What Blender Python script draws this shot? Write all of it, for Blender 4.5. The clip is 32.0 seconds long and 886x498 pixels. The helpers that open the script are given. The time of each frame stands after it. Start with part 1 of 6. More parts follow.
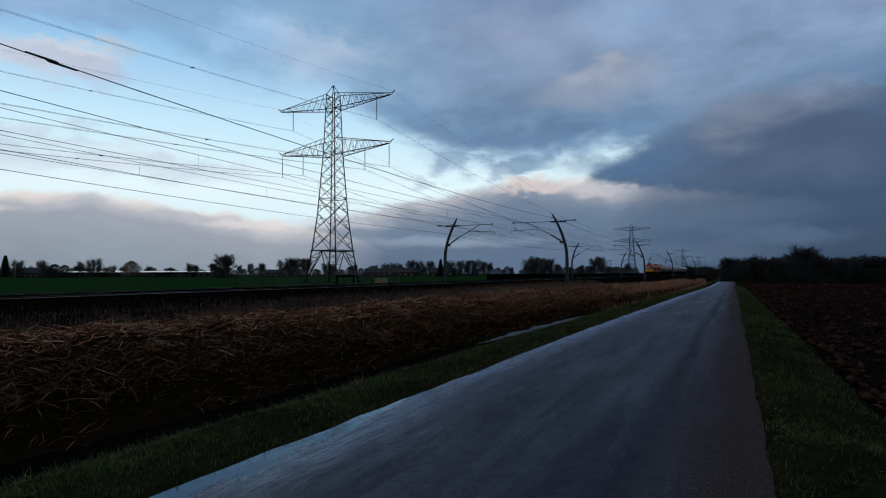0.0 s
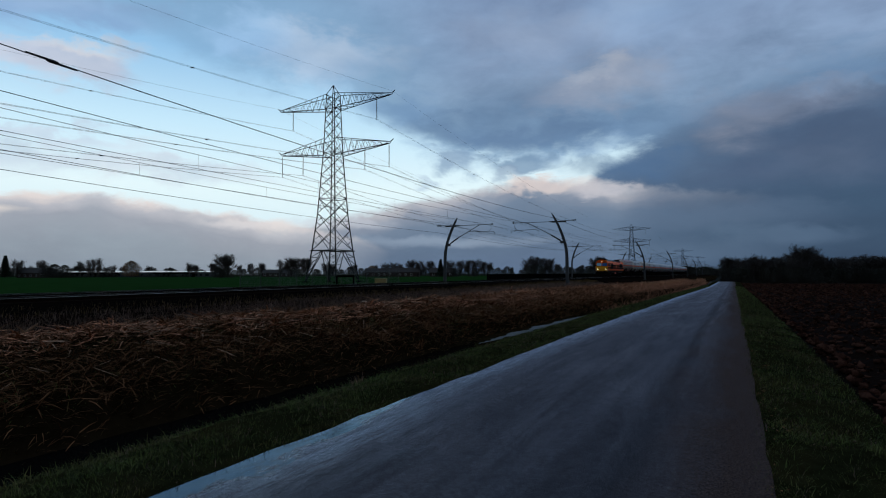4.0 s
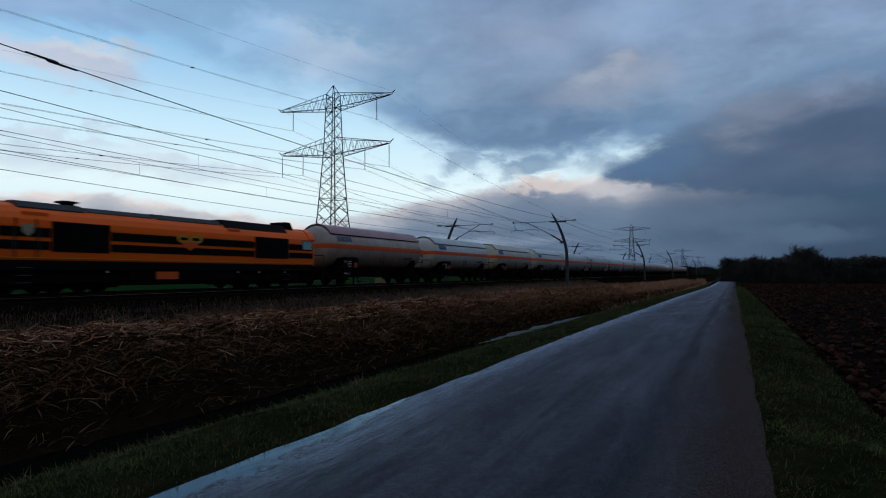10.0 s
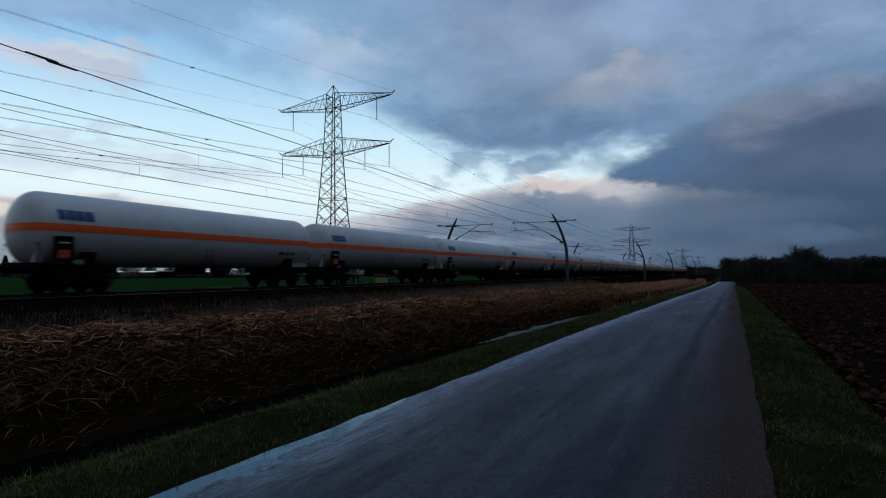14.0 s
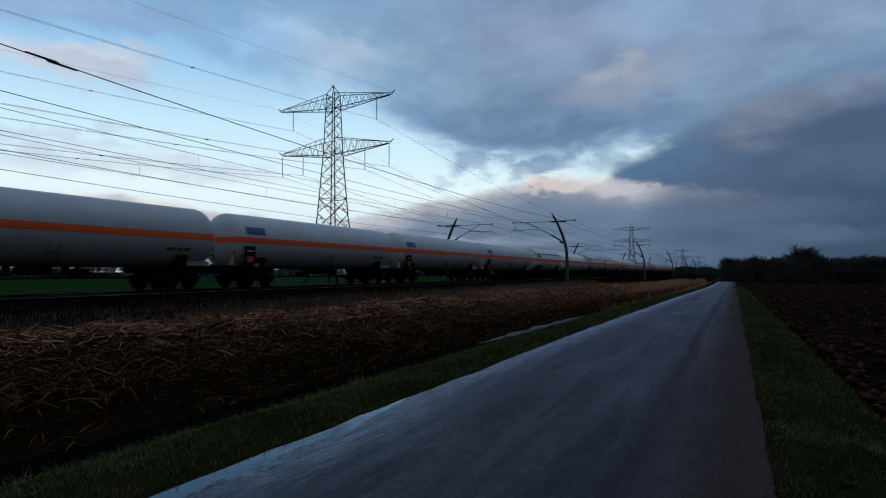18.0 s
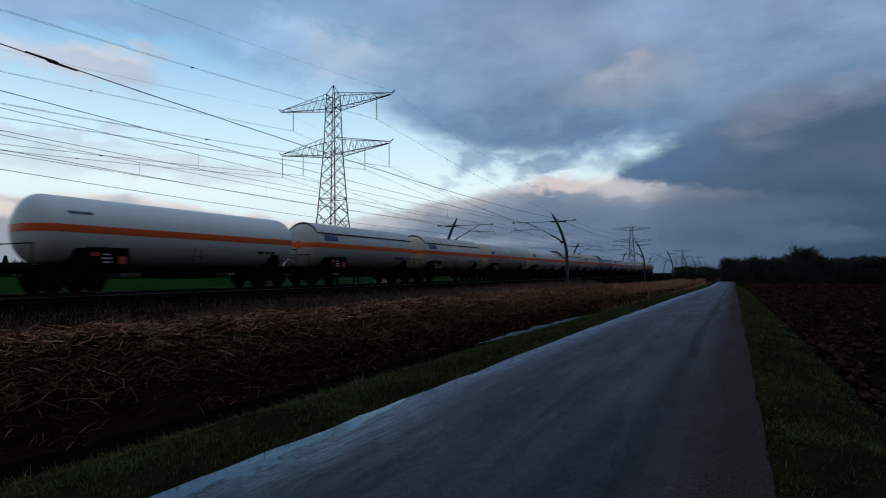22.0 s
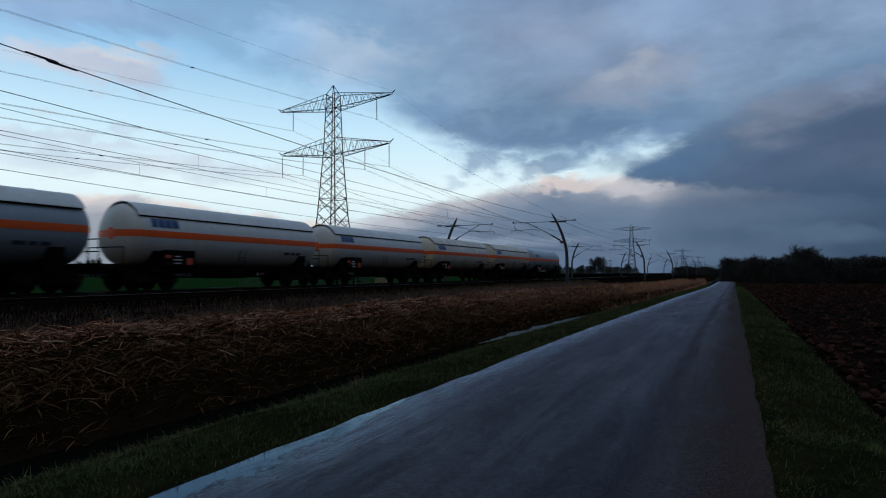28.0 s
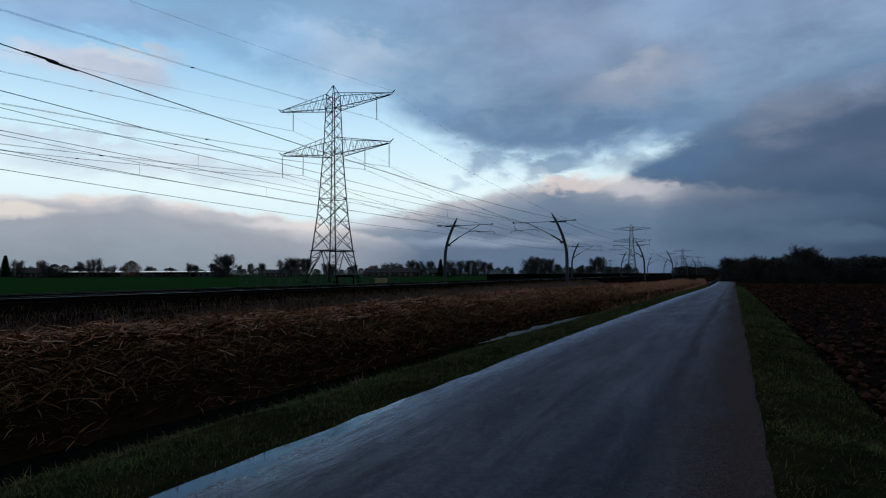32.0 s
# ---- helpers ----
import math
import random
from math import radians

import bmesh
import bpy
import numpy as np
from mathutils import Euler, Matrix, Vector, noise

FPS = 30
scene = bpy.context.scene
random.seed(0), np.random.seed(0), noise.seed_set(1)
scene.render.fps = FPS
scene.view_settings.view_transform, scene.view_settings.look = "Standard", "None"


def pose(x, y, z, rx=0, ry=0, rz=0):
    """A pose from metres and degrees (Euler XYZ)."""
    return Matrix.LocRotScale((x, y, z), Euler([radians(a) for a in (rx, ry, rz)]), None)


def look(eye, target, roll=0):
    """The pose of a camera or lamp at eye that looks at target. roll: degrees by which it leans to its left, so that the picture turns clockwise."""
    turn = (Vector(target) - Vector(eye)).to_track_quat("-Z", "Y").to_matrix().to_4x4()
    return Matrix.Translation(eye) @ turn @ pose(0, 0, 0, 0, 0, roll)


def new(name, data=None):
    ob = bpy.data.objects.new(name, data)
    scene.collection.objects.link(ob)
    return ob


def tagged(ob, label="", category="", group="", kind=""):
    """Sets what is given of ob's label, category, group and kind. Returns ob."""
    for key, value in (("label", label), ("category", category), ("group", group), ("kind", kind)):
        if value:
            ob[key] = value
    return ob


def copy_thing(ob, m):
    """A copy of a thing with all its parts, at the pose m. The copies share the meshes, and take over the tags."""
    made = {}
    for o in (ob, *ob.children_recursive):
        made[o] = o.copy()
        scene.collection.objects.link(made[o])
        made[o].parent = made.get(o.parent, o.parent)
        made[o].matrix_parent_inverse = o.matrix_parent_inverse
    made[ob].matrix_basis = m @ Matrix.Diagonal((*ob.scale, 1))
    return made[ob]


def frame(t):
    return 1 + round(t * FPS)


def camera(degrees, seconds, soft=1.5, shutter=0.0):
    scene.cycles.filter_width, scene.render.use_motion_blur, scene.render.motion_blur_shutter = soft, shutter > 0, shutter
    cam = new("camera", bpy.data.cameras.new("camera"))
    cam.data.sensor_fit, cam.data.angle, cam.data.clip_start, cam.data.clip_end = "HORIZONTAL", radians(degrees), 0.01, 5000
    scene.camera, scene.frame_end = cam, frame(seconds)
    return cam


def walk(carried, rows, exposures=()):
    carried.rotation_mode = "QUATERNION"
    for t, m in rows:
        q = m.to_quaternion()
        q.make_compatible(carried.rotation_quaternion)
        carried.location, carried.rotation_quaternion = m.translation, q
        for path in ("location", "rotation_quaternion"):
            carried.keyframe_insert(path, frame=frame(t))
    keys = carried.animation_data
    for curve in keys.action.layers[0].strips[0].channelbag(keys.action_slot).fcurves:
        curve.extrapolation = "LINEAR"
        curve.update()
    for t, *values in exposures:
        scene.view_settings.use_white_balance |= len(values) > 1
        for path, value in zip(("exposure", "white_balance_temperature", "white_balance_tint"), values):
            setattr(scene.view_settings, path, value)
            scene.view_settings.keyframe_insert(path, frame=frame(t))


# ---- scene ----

# the camera stands still on the right-hand edge of the lane, eye height 1.6 m
cam = camera(74.54, 32.0, soft=1.1, shutter=0.3)
EYE = pose(0, 0, 1.6, 92.42, 0, 26.52) @ pose(0, 0, 0, 0, 0, -0.17)
walk(cam, [(0.0, EYE), (32.0, EYE)], [(0.0, 0.0, 6300, 6), (32.0, 0.0, 6300, 6)])

RAIL = 0.82                      # height of the rail heads over the lane
FAR_TRACK, NEAR_TRACK = -26.1, -22.0
SPEED = 20.1                     # metres a second, towards the camera's side


# ---- sky and light ----
def lin(r, g, b):
    return tuple(((c / 255 + 0.055) / 1.055) ** 2.4 if c > 10 else c / 255 / 12.92 for c in (r, g, b)) + (1.0,)


class Nodes:
    """Short hand for a node tree."""

    def __init__(self, tree):
        self.t = tree
        tree.nodes.clear()

    def add(self, kind, **sockets):
        n = self.t.nodes.new(kind)
        for k, v in sockets.items():
            self.put(n.inputs[k.replace("_", " ")], v)
        return n

    def put(self, socket, v):
        if isinstance(v, bpy.types.NodeSocket):
            self.t.links.new(v, socket)
        else:
            socket.default_value = v

    def math(self, op, a, b=0.0, c=0.0, clamp=False):
        n = self.t.nodes.new("ShaderNodeMath")
        n.operation, n.use_clamp = op, clamp
        for s, v in zip(n.inputs, (a, b, c)):
            self.put(s, v)
        return n.outputs[0]

    def mix(self, f, a, b, mode="MIX"):
        n = self.t.nodes.new("ShaderNodeMix")
        n.data_type, n.blend_type = "RGBA", mode
        self.put(n.inputs[0], f), self.put(n.inputs[6], a), self.put(n.inputs[7], b)
        return n.outputs[2]

    def noise(self, vec, scale, detail=4.0, rough=0.55, warp=0.0):
        n = self.t.nodes.new("ShaderNodeTexNoise")
        self.put(n.inputs["Vector"], vec)
        n.inputs["Scale"].default_value, n.inputs["Detail"].default_value = scale, detail
        n.inputs["Roughness"].default_value, n.inputs["Distortion"].default_value = rough, warp
        return n.outputs["Fac"]

    def ramp(self, f, *stops):
        n = self.t.nodes.new("ShaderNodeValToRGB")
        self.put(n.inputs[0], f)
        e = n.color_ramp.elements
        while len(e) < len(stops):
            e.new(0.5)
        for el, (p, c) in zip(e, stops):
            el.position, el.color = p, c
        return n.outputs[0]

    def scaled(self, vec, x, y, z):
        n = self.t.nodes.new("ShaderNodeVectorMath")
        n.operation = "MULTIPLY"
        self.put(n.inputs[0], vec)
        n.inputs[1].default_value = (x, y, z)
        return n.outputs[0]


world = bpy.data.worlds.new("dusk_sky")
scene.world = world
world.use_nodes = True
wn = Nodes(world.node_tree)
sky = wn.add("ShaderNodeTexSky")
sky.sky_type, sky.sun_disc = "NISHITA", False
sky.sun_elevation, sky.sun_rotation, sky.altitude = radians(10.0), radians(141), 0.0
wbg = wn.add("ShaderNodeBackground", Color=sky.outputs[0], Strength=0.06)
wout = wn.add("ShaderNodeOutputWorld", Surface=wbg.outputs[0])

sun = new("sun", bpy.data.lights.new("sun", "SUN"))
sun.data.energy, sun.data.angle, sun.data.color = 1.2, radians(40), (1.0, 0.84, 0.70)
sun.matrix_world = look((0, 0, 60), (-0.62 * 30, 0.78 * 30, 60 - 5.5))


def cloud_dome():
    """The cloudy sky, a shell far off round the place; it drifts slowly."""
    m = bpy.data.materials.new("cloudy_sky")
    m.use_nodes = True
    n = Nodes(m.node_tree)
    tc = n.add("ShaderNodeTexCoord")
    nrm = n.t.nodes.new("ShaderNodeVectorMath")
    nrm.operation = "NORMALIZE"
    n.put(nrm.inputs[0], tc.outputs["Object"])
    d = nrm.outputs[0]
    sep = n.add("ShaderNodeSeparateXYZ", Vector=d)
    X, Y, Z = sep.outputs
    # azimuth to the right of the view's middle, and elevation, in degrees
    ca, sa = math.cos(radians(26.52)), math.sin(radians(26.52))
    fx = n.math("ADD", n.math("MULTIPLY", X, ca), n.math("MULTIPLY", Y, sa))
    fy = n.math("SUBTRACT", n.math("MULTIPLY", Y, ca), n.math("MULTIPLY", X, sa))
    az = n.math("MULTIPLY", n.math("ARCTAN2", fx, fy), 57.2958)
    el = n.math("MULTIPLY", n.math("ARCSINE", Z), 57.2958)
    # cloud texture, wider than high
    flat = n.scaled(d, 3.4, 3.4, 7.2)
    big = n.noise(flat, 1.1, 5, 0.55, 0.4)
    fine = n.noise(flat, 3.2, 7, 0.56, 0.4)
    billow = n.noise(flat, 5.2, 8, 0.60, 0.25)
    veil = n.noise(n.scaled(flat, 1.0, 1.0, 1.0), 0.7, 3, 0.5, 0.2)
    lump = n.noise(flat, 1.9, 5, 0.52, 0.3)
    calm = n.math("DIVIDE", n.math("MAXIMUM", el, 0.6), 9.0, clamp=True)   # low banks look smooth
    lump = n.math("MULTIPLY_ADD", n.math("SUBTRACT", n.math("MULTIPLY_ADD", lump, 3.0, -1.0, clamp=True), 0.5), calm, 0.5)
    ease = n.math("DIVIDE", n.math("MAXIMUM", el, 1.5), 11.0, clamp=True)
    wa = n.math("ADD", az, n.math("MULTIPLY", n.math("SUBTRACT", big, 0.5), 16.0))
    we = n.math("ADD", el, n.math("MULTIPLY", ease, n.math("ADD", n.math("MULTIPLY", n.math("SUBTRACT", fine, 0.5), 6.5),
                                                          n.math("MULTIPLY", n.math("SUBTRACT", big, 0.5), 4.0))))
    h = n.math("DIVIDE", n.math("MAXIMUM", el, 0.0), 40.0)
    col = n.ramp(h, (0.0, lin(164, 184, 204)), (0.09, lin(222, 240, 248)), (0.2, lin(236, 251, 255)),
                 (0.34, lin(206, 236, 254)), (0.5, lin(154, 198, 236)), (1.0, lin(110, 140, 176)))

    def patch(col, a, e, ra, re, rgb, alpha=1.0, soft=0.55, grain=0.5, torn=1.0):
        """Lay a bank of cloud over the sky: an oval with a torn edge."""
        u = n.math("DIVIDE", n.math("SUBTRACT", n.math("MULTIPLY_ADD", n.math("SUBTRACT", wa, az), torn, az), a), ra)
        v = n.math("DIVIDE", n.math("SUBTRACT", n.math("MULTIPLY_ADD", n.math("SUBTRACT", we, el), torn, el), e), re)
        r = n.math("SQRT", n.math("ADD", n.math("MULTIPLY", u, u), n.math("MULTIPLY", v, v)))
        r = n.math("ADD", r, n.math("ADD", n.math("MULTIPLY", n.math("SUBTRACT", fine, 0.5), grain * 0.6), n.math("MULTIPLY", n.math("SUBTRACT", billow, 0.5), grain * 0.8)))
        f = n.t.nodes.new("ShaderNodeMapRange")
        f.interpolation_type = "SMOOTHSTEP"
        n.put(f.inputs[0], r)
        f.inputs[1].default_value, f.inputs[2].default_value = 1.0 + soft / 2, 1.0 - soft / 2
        f.inputs[3].default_value, f.inputs[4].default_value = 0.0, alpha
        shade = n.math("ADD", -0.38, n.math("ADD", n.math("MULTIPLY", big, 0.5), n.math("MULTIPLY", fine, 0.26)))
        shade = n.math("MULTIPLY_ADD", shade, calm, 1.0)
        cool = lin(*(c * k for c, k in zip(rgb, (0.90, 0.93, 0.965))))
        warm = lin(*(min(255, c * k) for c, k in zip(rgb, (1.09, 1.075, 1.06))))
        c = n.mix(lump, cool, warm)
        c = n.mix(1.0, c, n.add("ShaderNodeCombineColor", Red=shade, Green=shade, Blue=shade).outputs[0], "MULTIPLY")
        return n.mix(f.outputs[0], col, c)

    # outside the open strip an unseen closed grey deck, graded to light from above
    back = n.t.nodes.new("ShaderNodeMapRange")
    back.interpolation_type = "SMOOTHSTEP"
    n.put(back.inputs[0], n.math("ABSOLUTE", n.math("ADD", wa, 25.0)))
    back.inputs[1].default_value, back.inputs[2].default_value = 45.0, 85.0
    deck = n.mix(n.math("POWER", n.math("DIVIDE", n.math("MAXIMUM", el, 0.0), 66.0, clamp=True), 2.0), n.ramp(veil, (0.3, lin(16, 21, 29)), (0.7, lin(27, 34, 44))),
                 n.ramp(veil, (0.3, lin(160, 184, 216)), (0.7, lin(188, 208, 236))))
    col = n.mix(back.outputs[0], col, deck)
    high = n.t.nodes.new("ShaderNodeMapRange")
    high.interpolation_type = "SMOOTHSTEP"
    n.put(high.inputs[0], we)
    high.inputs[1].default_value, high.inputs[2].default_value = 31.0, 47.0
    col = n.mix(high.outputs[0], col, deck)
    # the view's part of the sky: wide sheets with a torn edge, then single puffs, in degrees of azimuth and elevation
    side = n.t.nodes.new("ShaderNodeMapRange")
    side.interpolation_type = "SMOOTHSTEP"
    n.put(side.inputs[0], n.math("ABSOLUTE", az))
    side.inputs[1].default_value, side.inputs[2].default_value = 68.0, 48.0
    lid = n.t.nodes.new("ShaderNodeMapRange")
    lid.interpolation_type = "SMOOTHSTEP"
    n.put(lid.inputs[0], we)
    lid.inputs[1].default_value, lid.inputs[2].default_value = 38.0, 30.0
    window = n.math("MULTIPLY", side.outputs[0], lid.outputs[0])
    wisp = n.noise(n.scaled(d, 9.0, 9.0, 30.0), 1.3, 6, 0.6, 0.8)
    drape = n.noise(n.scaled(d, 3.0, 3.0, 6.6), 2.2, 6, 0.56, 0.35)

    def along(points, top):
        """A value that follows the azimuth: (azimuth, value) pairs, scaled by top."""
        return n.math("MULTIPLY", n.ramp(n.math("DIVIDE", n.math("ADD", az, 70.0), 140.0), *[((a + 70) / 140, (v / top,) * 3 + (1.0,)) for a, v in points]), top)

    def sheet(col, edge, under, torn, soft, stops, tone, alpha=1.0):
        """A sheet of cloud beyond an edge line; its colour changes with the distance from that edge, in degrees."""
        way = n.math("SUBTRACT", edge, el) if under else n.math("SUBTRACT", el, edge)
        rag = n.math("ADD", n.math("MULTIPLY", n.math("SUBTRACT", billow, 0.5), torn * 2.2), n.math("MULTIPLY", n.math("SUBTRACT", drape, 0.5), torn * 2.0))
        deep = n.math("ADD", way, rag)
        f = n.t.nodes.new("ShaderNodeMapRange")
        f.interpolation_type = "SMOOTHSTEP"
        n.put(f.inputs[0], deep)
        f.inputs[1].default_value, f.inputs[2].default_value = -soft, soft
        n.put(f.inputs[4], alpha)
        inner = n.math("MULTIPLY_ADD", n.math("SUBTRACT", drape, 0.5), 4.0 * torn, n.math("MULTIPLY_ADD", n.math("SUBTRACT", lump, 0.5), 1.2, way))
        c = n.ramp(n.math("DIVIDE", n.math("ADD", inner, 1.0), 20.0, clamp=True), *[((p + 1.0) / 20, lin(*rgb)) for p, rgb in stops])
        k = n.math("ADD", 1.0, n.math("ADD", n.math("MULTIPLY", n.math("SUBTRACT", drape, 0.5), tone * 1.5), n.math("MULTIPLY", n.math("SUBTRACT", billow, 0.5), tone * 0.7)))
        k = n.math("ADD", k, n.math("MULTIPLY", n.math("SUBTRACT", wisp, 0.5), tone * 0.2))
        c = n.mix(1.0, c, n.add("ShaderNodeCombineColor", Red=k, Green=k, Blue=n.math("MULTIPLY_ADD", k, 0.85, 0.15)).outputs[0], "MULTIPLY")
        return n.mix(n.math("MULTIPLY", f.outputs[0], window), col, c)

    # thin veils in the open strip
    col = patch(col, -32.5, 17.2, 5.0, 1.7, (196, 198, 214), 0.85, 0.8, 1.2)
    col = patch(col, -31.0, 18.6, 3.0, 0.7, (228, 222, 222), 0.5, 1.2, 1.2)
    col = patch(col, -34.0, 22.0, 8.0, 1.6, (150, 172, 206), 0.75, 1.2, 1.0)
    col = patch(col, -27.0, 9.4, 12, 1.1, (210, 214, 226), 0.6, 1.3, 1.0)
    col = patch(col, -36.0, 11.5, 9, 0.8, (214, 214, 226), 0.5, 1.3, 1.0)
    # the high sheet, thin towards the open sky
    upper = along([(-45, 20.5), (-35.6, 22.6), (-29.9, 22.4), (-24.1, 20.4), (-18.1, 18.0), (-12.4, 18.0), (-8.0, 17.2), (-4.1, 14.2), (-0.8, 12.6), (6.5, 11.5), (12.0, 11.1), (15.1, 11.0), (18.2, 11.8), (24.5, 11.0), (70, 9)], 40.0)
    col = sheet(col, upper, False, 2.4, 1.8, [(-1.0, (150, 178, 210)), (0.6, (122, 151, 185)), (3.0, (113, 139, 171)), (6.5, (125, 147, 177)), (10.5, (136, 156, 188)), (14.5, (132, 154, 188))], 0.5,
                along([(-45, 0.35), (-26, 0.36), (-14, 0.46), (-6, 0.66), (4, 1.0), (70, 1.0)], 1.0))
    col = patch(col, -10.5, 20.5, 5.0, 2.0, (196, 206, 224), 0.5, 1.4, 1.3)
    col = patch(col, -18.0, 21.5, 3.6, 1.6, (168, 200, 236), 0.5, 1.4, 1.3)
    col = patch(col, -2.0, 15.6, 4.0, 1.8, (104, 136, 176), 0.5, 1.4, 1.0)
    col = patch(col, 17.4, 18.0, 5.2, 1.9, (152, 156, 172), 0.62, 1.4, 0.9)
    col = patch(col, 17.6, 19.0, 2.2, 0.8, (182, 184, 194), 0.45, 1.4, 1.2)
    col = patch(col, 11.0, 22.4, 8.0, 2.2, (150, 164, 190), 0.6, 1.4, 0.9)
    col = patch(col, 21.5, 23.5, 4.5, 2.2, (142, 166, 200), 0.5, 1.4, 1.0)
    col = patch(col, 8.0, 13.6, 10.0, 1.4, (92, 116, 150), 0.55, 1.4, 0.8)
    # the dark mass
    heavy = along([(-70, -9), (14.2, -6), (14.9, 7.6), (16.2, 9.8), (18.4, 11.6), (24.6, 13.4), (28.7, 15.0), (33.2, 15.9), (37.7, 16.6), (43.7, 17.2), (70, 18)], 40.0)
    col = sheet(col, heavy, True, 1.9, 1.3, [(-1.0, (112, 138, 170)), (1.0, (96, 118, 148)), (4.0, (82, 102, 131)), (7.5, (70, 90, 118)), (11.5, (62, 83, 110)), (16.0, (56, 76, 102))], 0.44)
    col = patch(col, 31.5, 14.4, 5.4, 1.5, (130, 136, 156), 0.6, 1.5, 1.2)
    col = patch(col, 29.5, 13.0, 3.6, 1.2, (120, 124, 140), 0.4, 1.6, 1.2)
    col = patch(col, 36.5, 16.4, 5.2, 1.0, (118, 146, 180), 0.55, 1.6, 1.4)
    col = patch(col, 34.5, 15.6, 3.0, 0.8, (146, 156, 178), 0.4, 1.6, 1.4)
    col = patch(col, 38.0, 11.0, 8.0, 2.4, (74, 88, 114), 0.6, 1.4, 0.8)
    col = patch(col, 20.5, 10.4, 4.6, 1.3, (78, 106, 142), 0.6, 1.5, 1.2)
    # the bank over the horizon beyond the masts, lit along its top
    far_bank = along([(-70, 1), (-20, 2.0), (-16.5, 3.0), (-12.3, 4.4), (-8.0, 5.6), (-1.9, 7.0), (5.4, 8.2), (9.2, 9.2), (14.6, 8.8), (17.7, 8.3), (20.2, 8.5), (22.0, 7.8), (27.0, 7.2), (34, 6.5), (70, 6)], 40.0)
    col = sheet(col, far_bank, True, 1.1, 0.55, [(-1.0, (206, 208, 214)), (0.1, (186, 184, 192)), (0.9, (146, 153, 170)), (2.2, (116, 131, 154)), (4.5, (98, 116, 142)), (8.0, (92, 110, 138))], 0.34,
                along([(-70, 0.0), (-20, 0.0), (-13, 0.9), (-6, 1.0), (17.8, 1.0), (19.8, 0.6), (22.0, 0.28), (31.0, 0.0), (70, 0.0)], 1.0))
    col = patch(col, 12.0, 8.6, 4.2, 0.55, (226, 208, 202), 0.75, 1.2, 1.2)
    col = patch(col, 17.8, 8.0, 2.6, 0.45, (214, 204, 206), 0.7, 1.2, 1.3)
    col = patch(col, -8.5, 4.9, 3.6, 0.5, (204, 204, 212), 0.6, 1.3, 0.9)
    col = patch(col, 27.0, 5.0, 7.0, 1.0, (96, 114, 140), 0.45, 1.6, 1.6)
    col = patch(col, 23.0, 1.6, 7.0, 1.0, (98, 118, 144), 0.4, 1.5, 1.2)
    col = patch(col, 35.0, 9.0, 6.0, 1.2, (84, 98, 124), 0.5, 1.6, 1.6)
    col = patch(col, 31.5, 3.2, 5.0, 0.8, (92, 112, 138), 0.6, 1.3, 1.2)
    col = patch(col, 2.0, 3.2, 8.0, 0.5, (168, 180, 198), 0.45, 1.4, 0.8)
    # the low bank over the meadow
    near_bank = along([(-70, 5), (-42.3, 5.7), (-37.4, 6.1), (-34.1, 6.7), (-29.6, 6.6), (-23.9, 6.2), (-18.0, 5.4), (-13.4, 4.7), (-9.1, 3.9), (-4.7, 2.9), (0.9, 1.6), (8, -2), (70, -4)], 40.0)
    col = sheet(col, near_bank, True, 0.85, 0.45, [(-1.0, (242, 232, 228)), (0.1, (228, 216, 214)), (0.8, (190, 188, 196)), (1.8, (160, 163, 175)), (4.0, (146, 154, 167)), (7.0, (136, 147, 161))], 0.28,
                along([(-70, 1.0), (-17, 1.0), (-12, 0.85), (-4, 0.0), (70, 0.0)], 1.0))
    col = patch(col, -36.5, 5.2, 2.4, 0.5, (240, 222, 212), 0.7, 1.2, 1.3)
    col = patch(col, -17.0, 4.7, 4.0, 0.4, (232, 222, 220), 0.6, 1.3, 1.2)
    # torn dark scraps in the bright gap
    col = patch(col, 1.6, 10.3, 3.0, 0.9, (134, 158, 188), 0.75, 1.4, 2.8)
    col = patch(col, 10.6, 10.6, 3.4, 0.65, (116, 142, 172), 0.8, 1.3, 2.8)
    col = patch(col, 8.6, 9.7, 1.8, 0.5, (140, 158, 182), 0.7, 1.3, 2.8)
    col = patch(col, -2.0, 8.6, 1.6, 0.35, (186, 204, 224), 0.5, 1.2, 1.6)
    em = n.add("ShaderNodeEmission", Color=col, Strength=1.0)
    clear = n.add("ShaderNodeBsdfTransparent")
    thin = n.add("ShaderNodeMixShader", Fac=0.96)
    n.put(thin.inputs[1], clear.outputs[0]), n.put(thin.inputs[2], em.outputs[0])
    n.add("ShaderNodeOutputMaterial", Surface=thin.outputs[0])
    bm = bmesh.new()
    bmesh.ops.create_uvsphere(bm, u_segments=64, v_segments=32, radius=4200)
    bmesh.ops.delete(bm, geom=[v for v in bm.verts if v.co.z < -500], context="VERTS")
    me = bpy.data.meshes.new("backdrop_sky")
    bm.to_mesh(me)
    me.materials.append(m)
    for p in me.polygons:
        p.use_smooth = True
    return tagged(new("backdrop_sky", me), "dusk sky with drifting grey clouds and pale gaps", "sky", kind="structure")


sky_dome = cloud_dome()


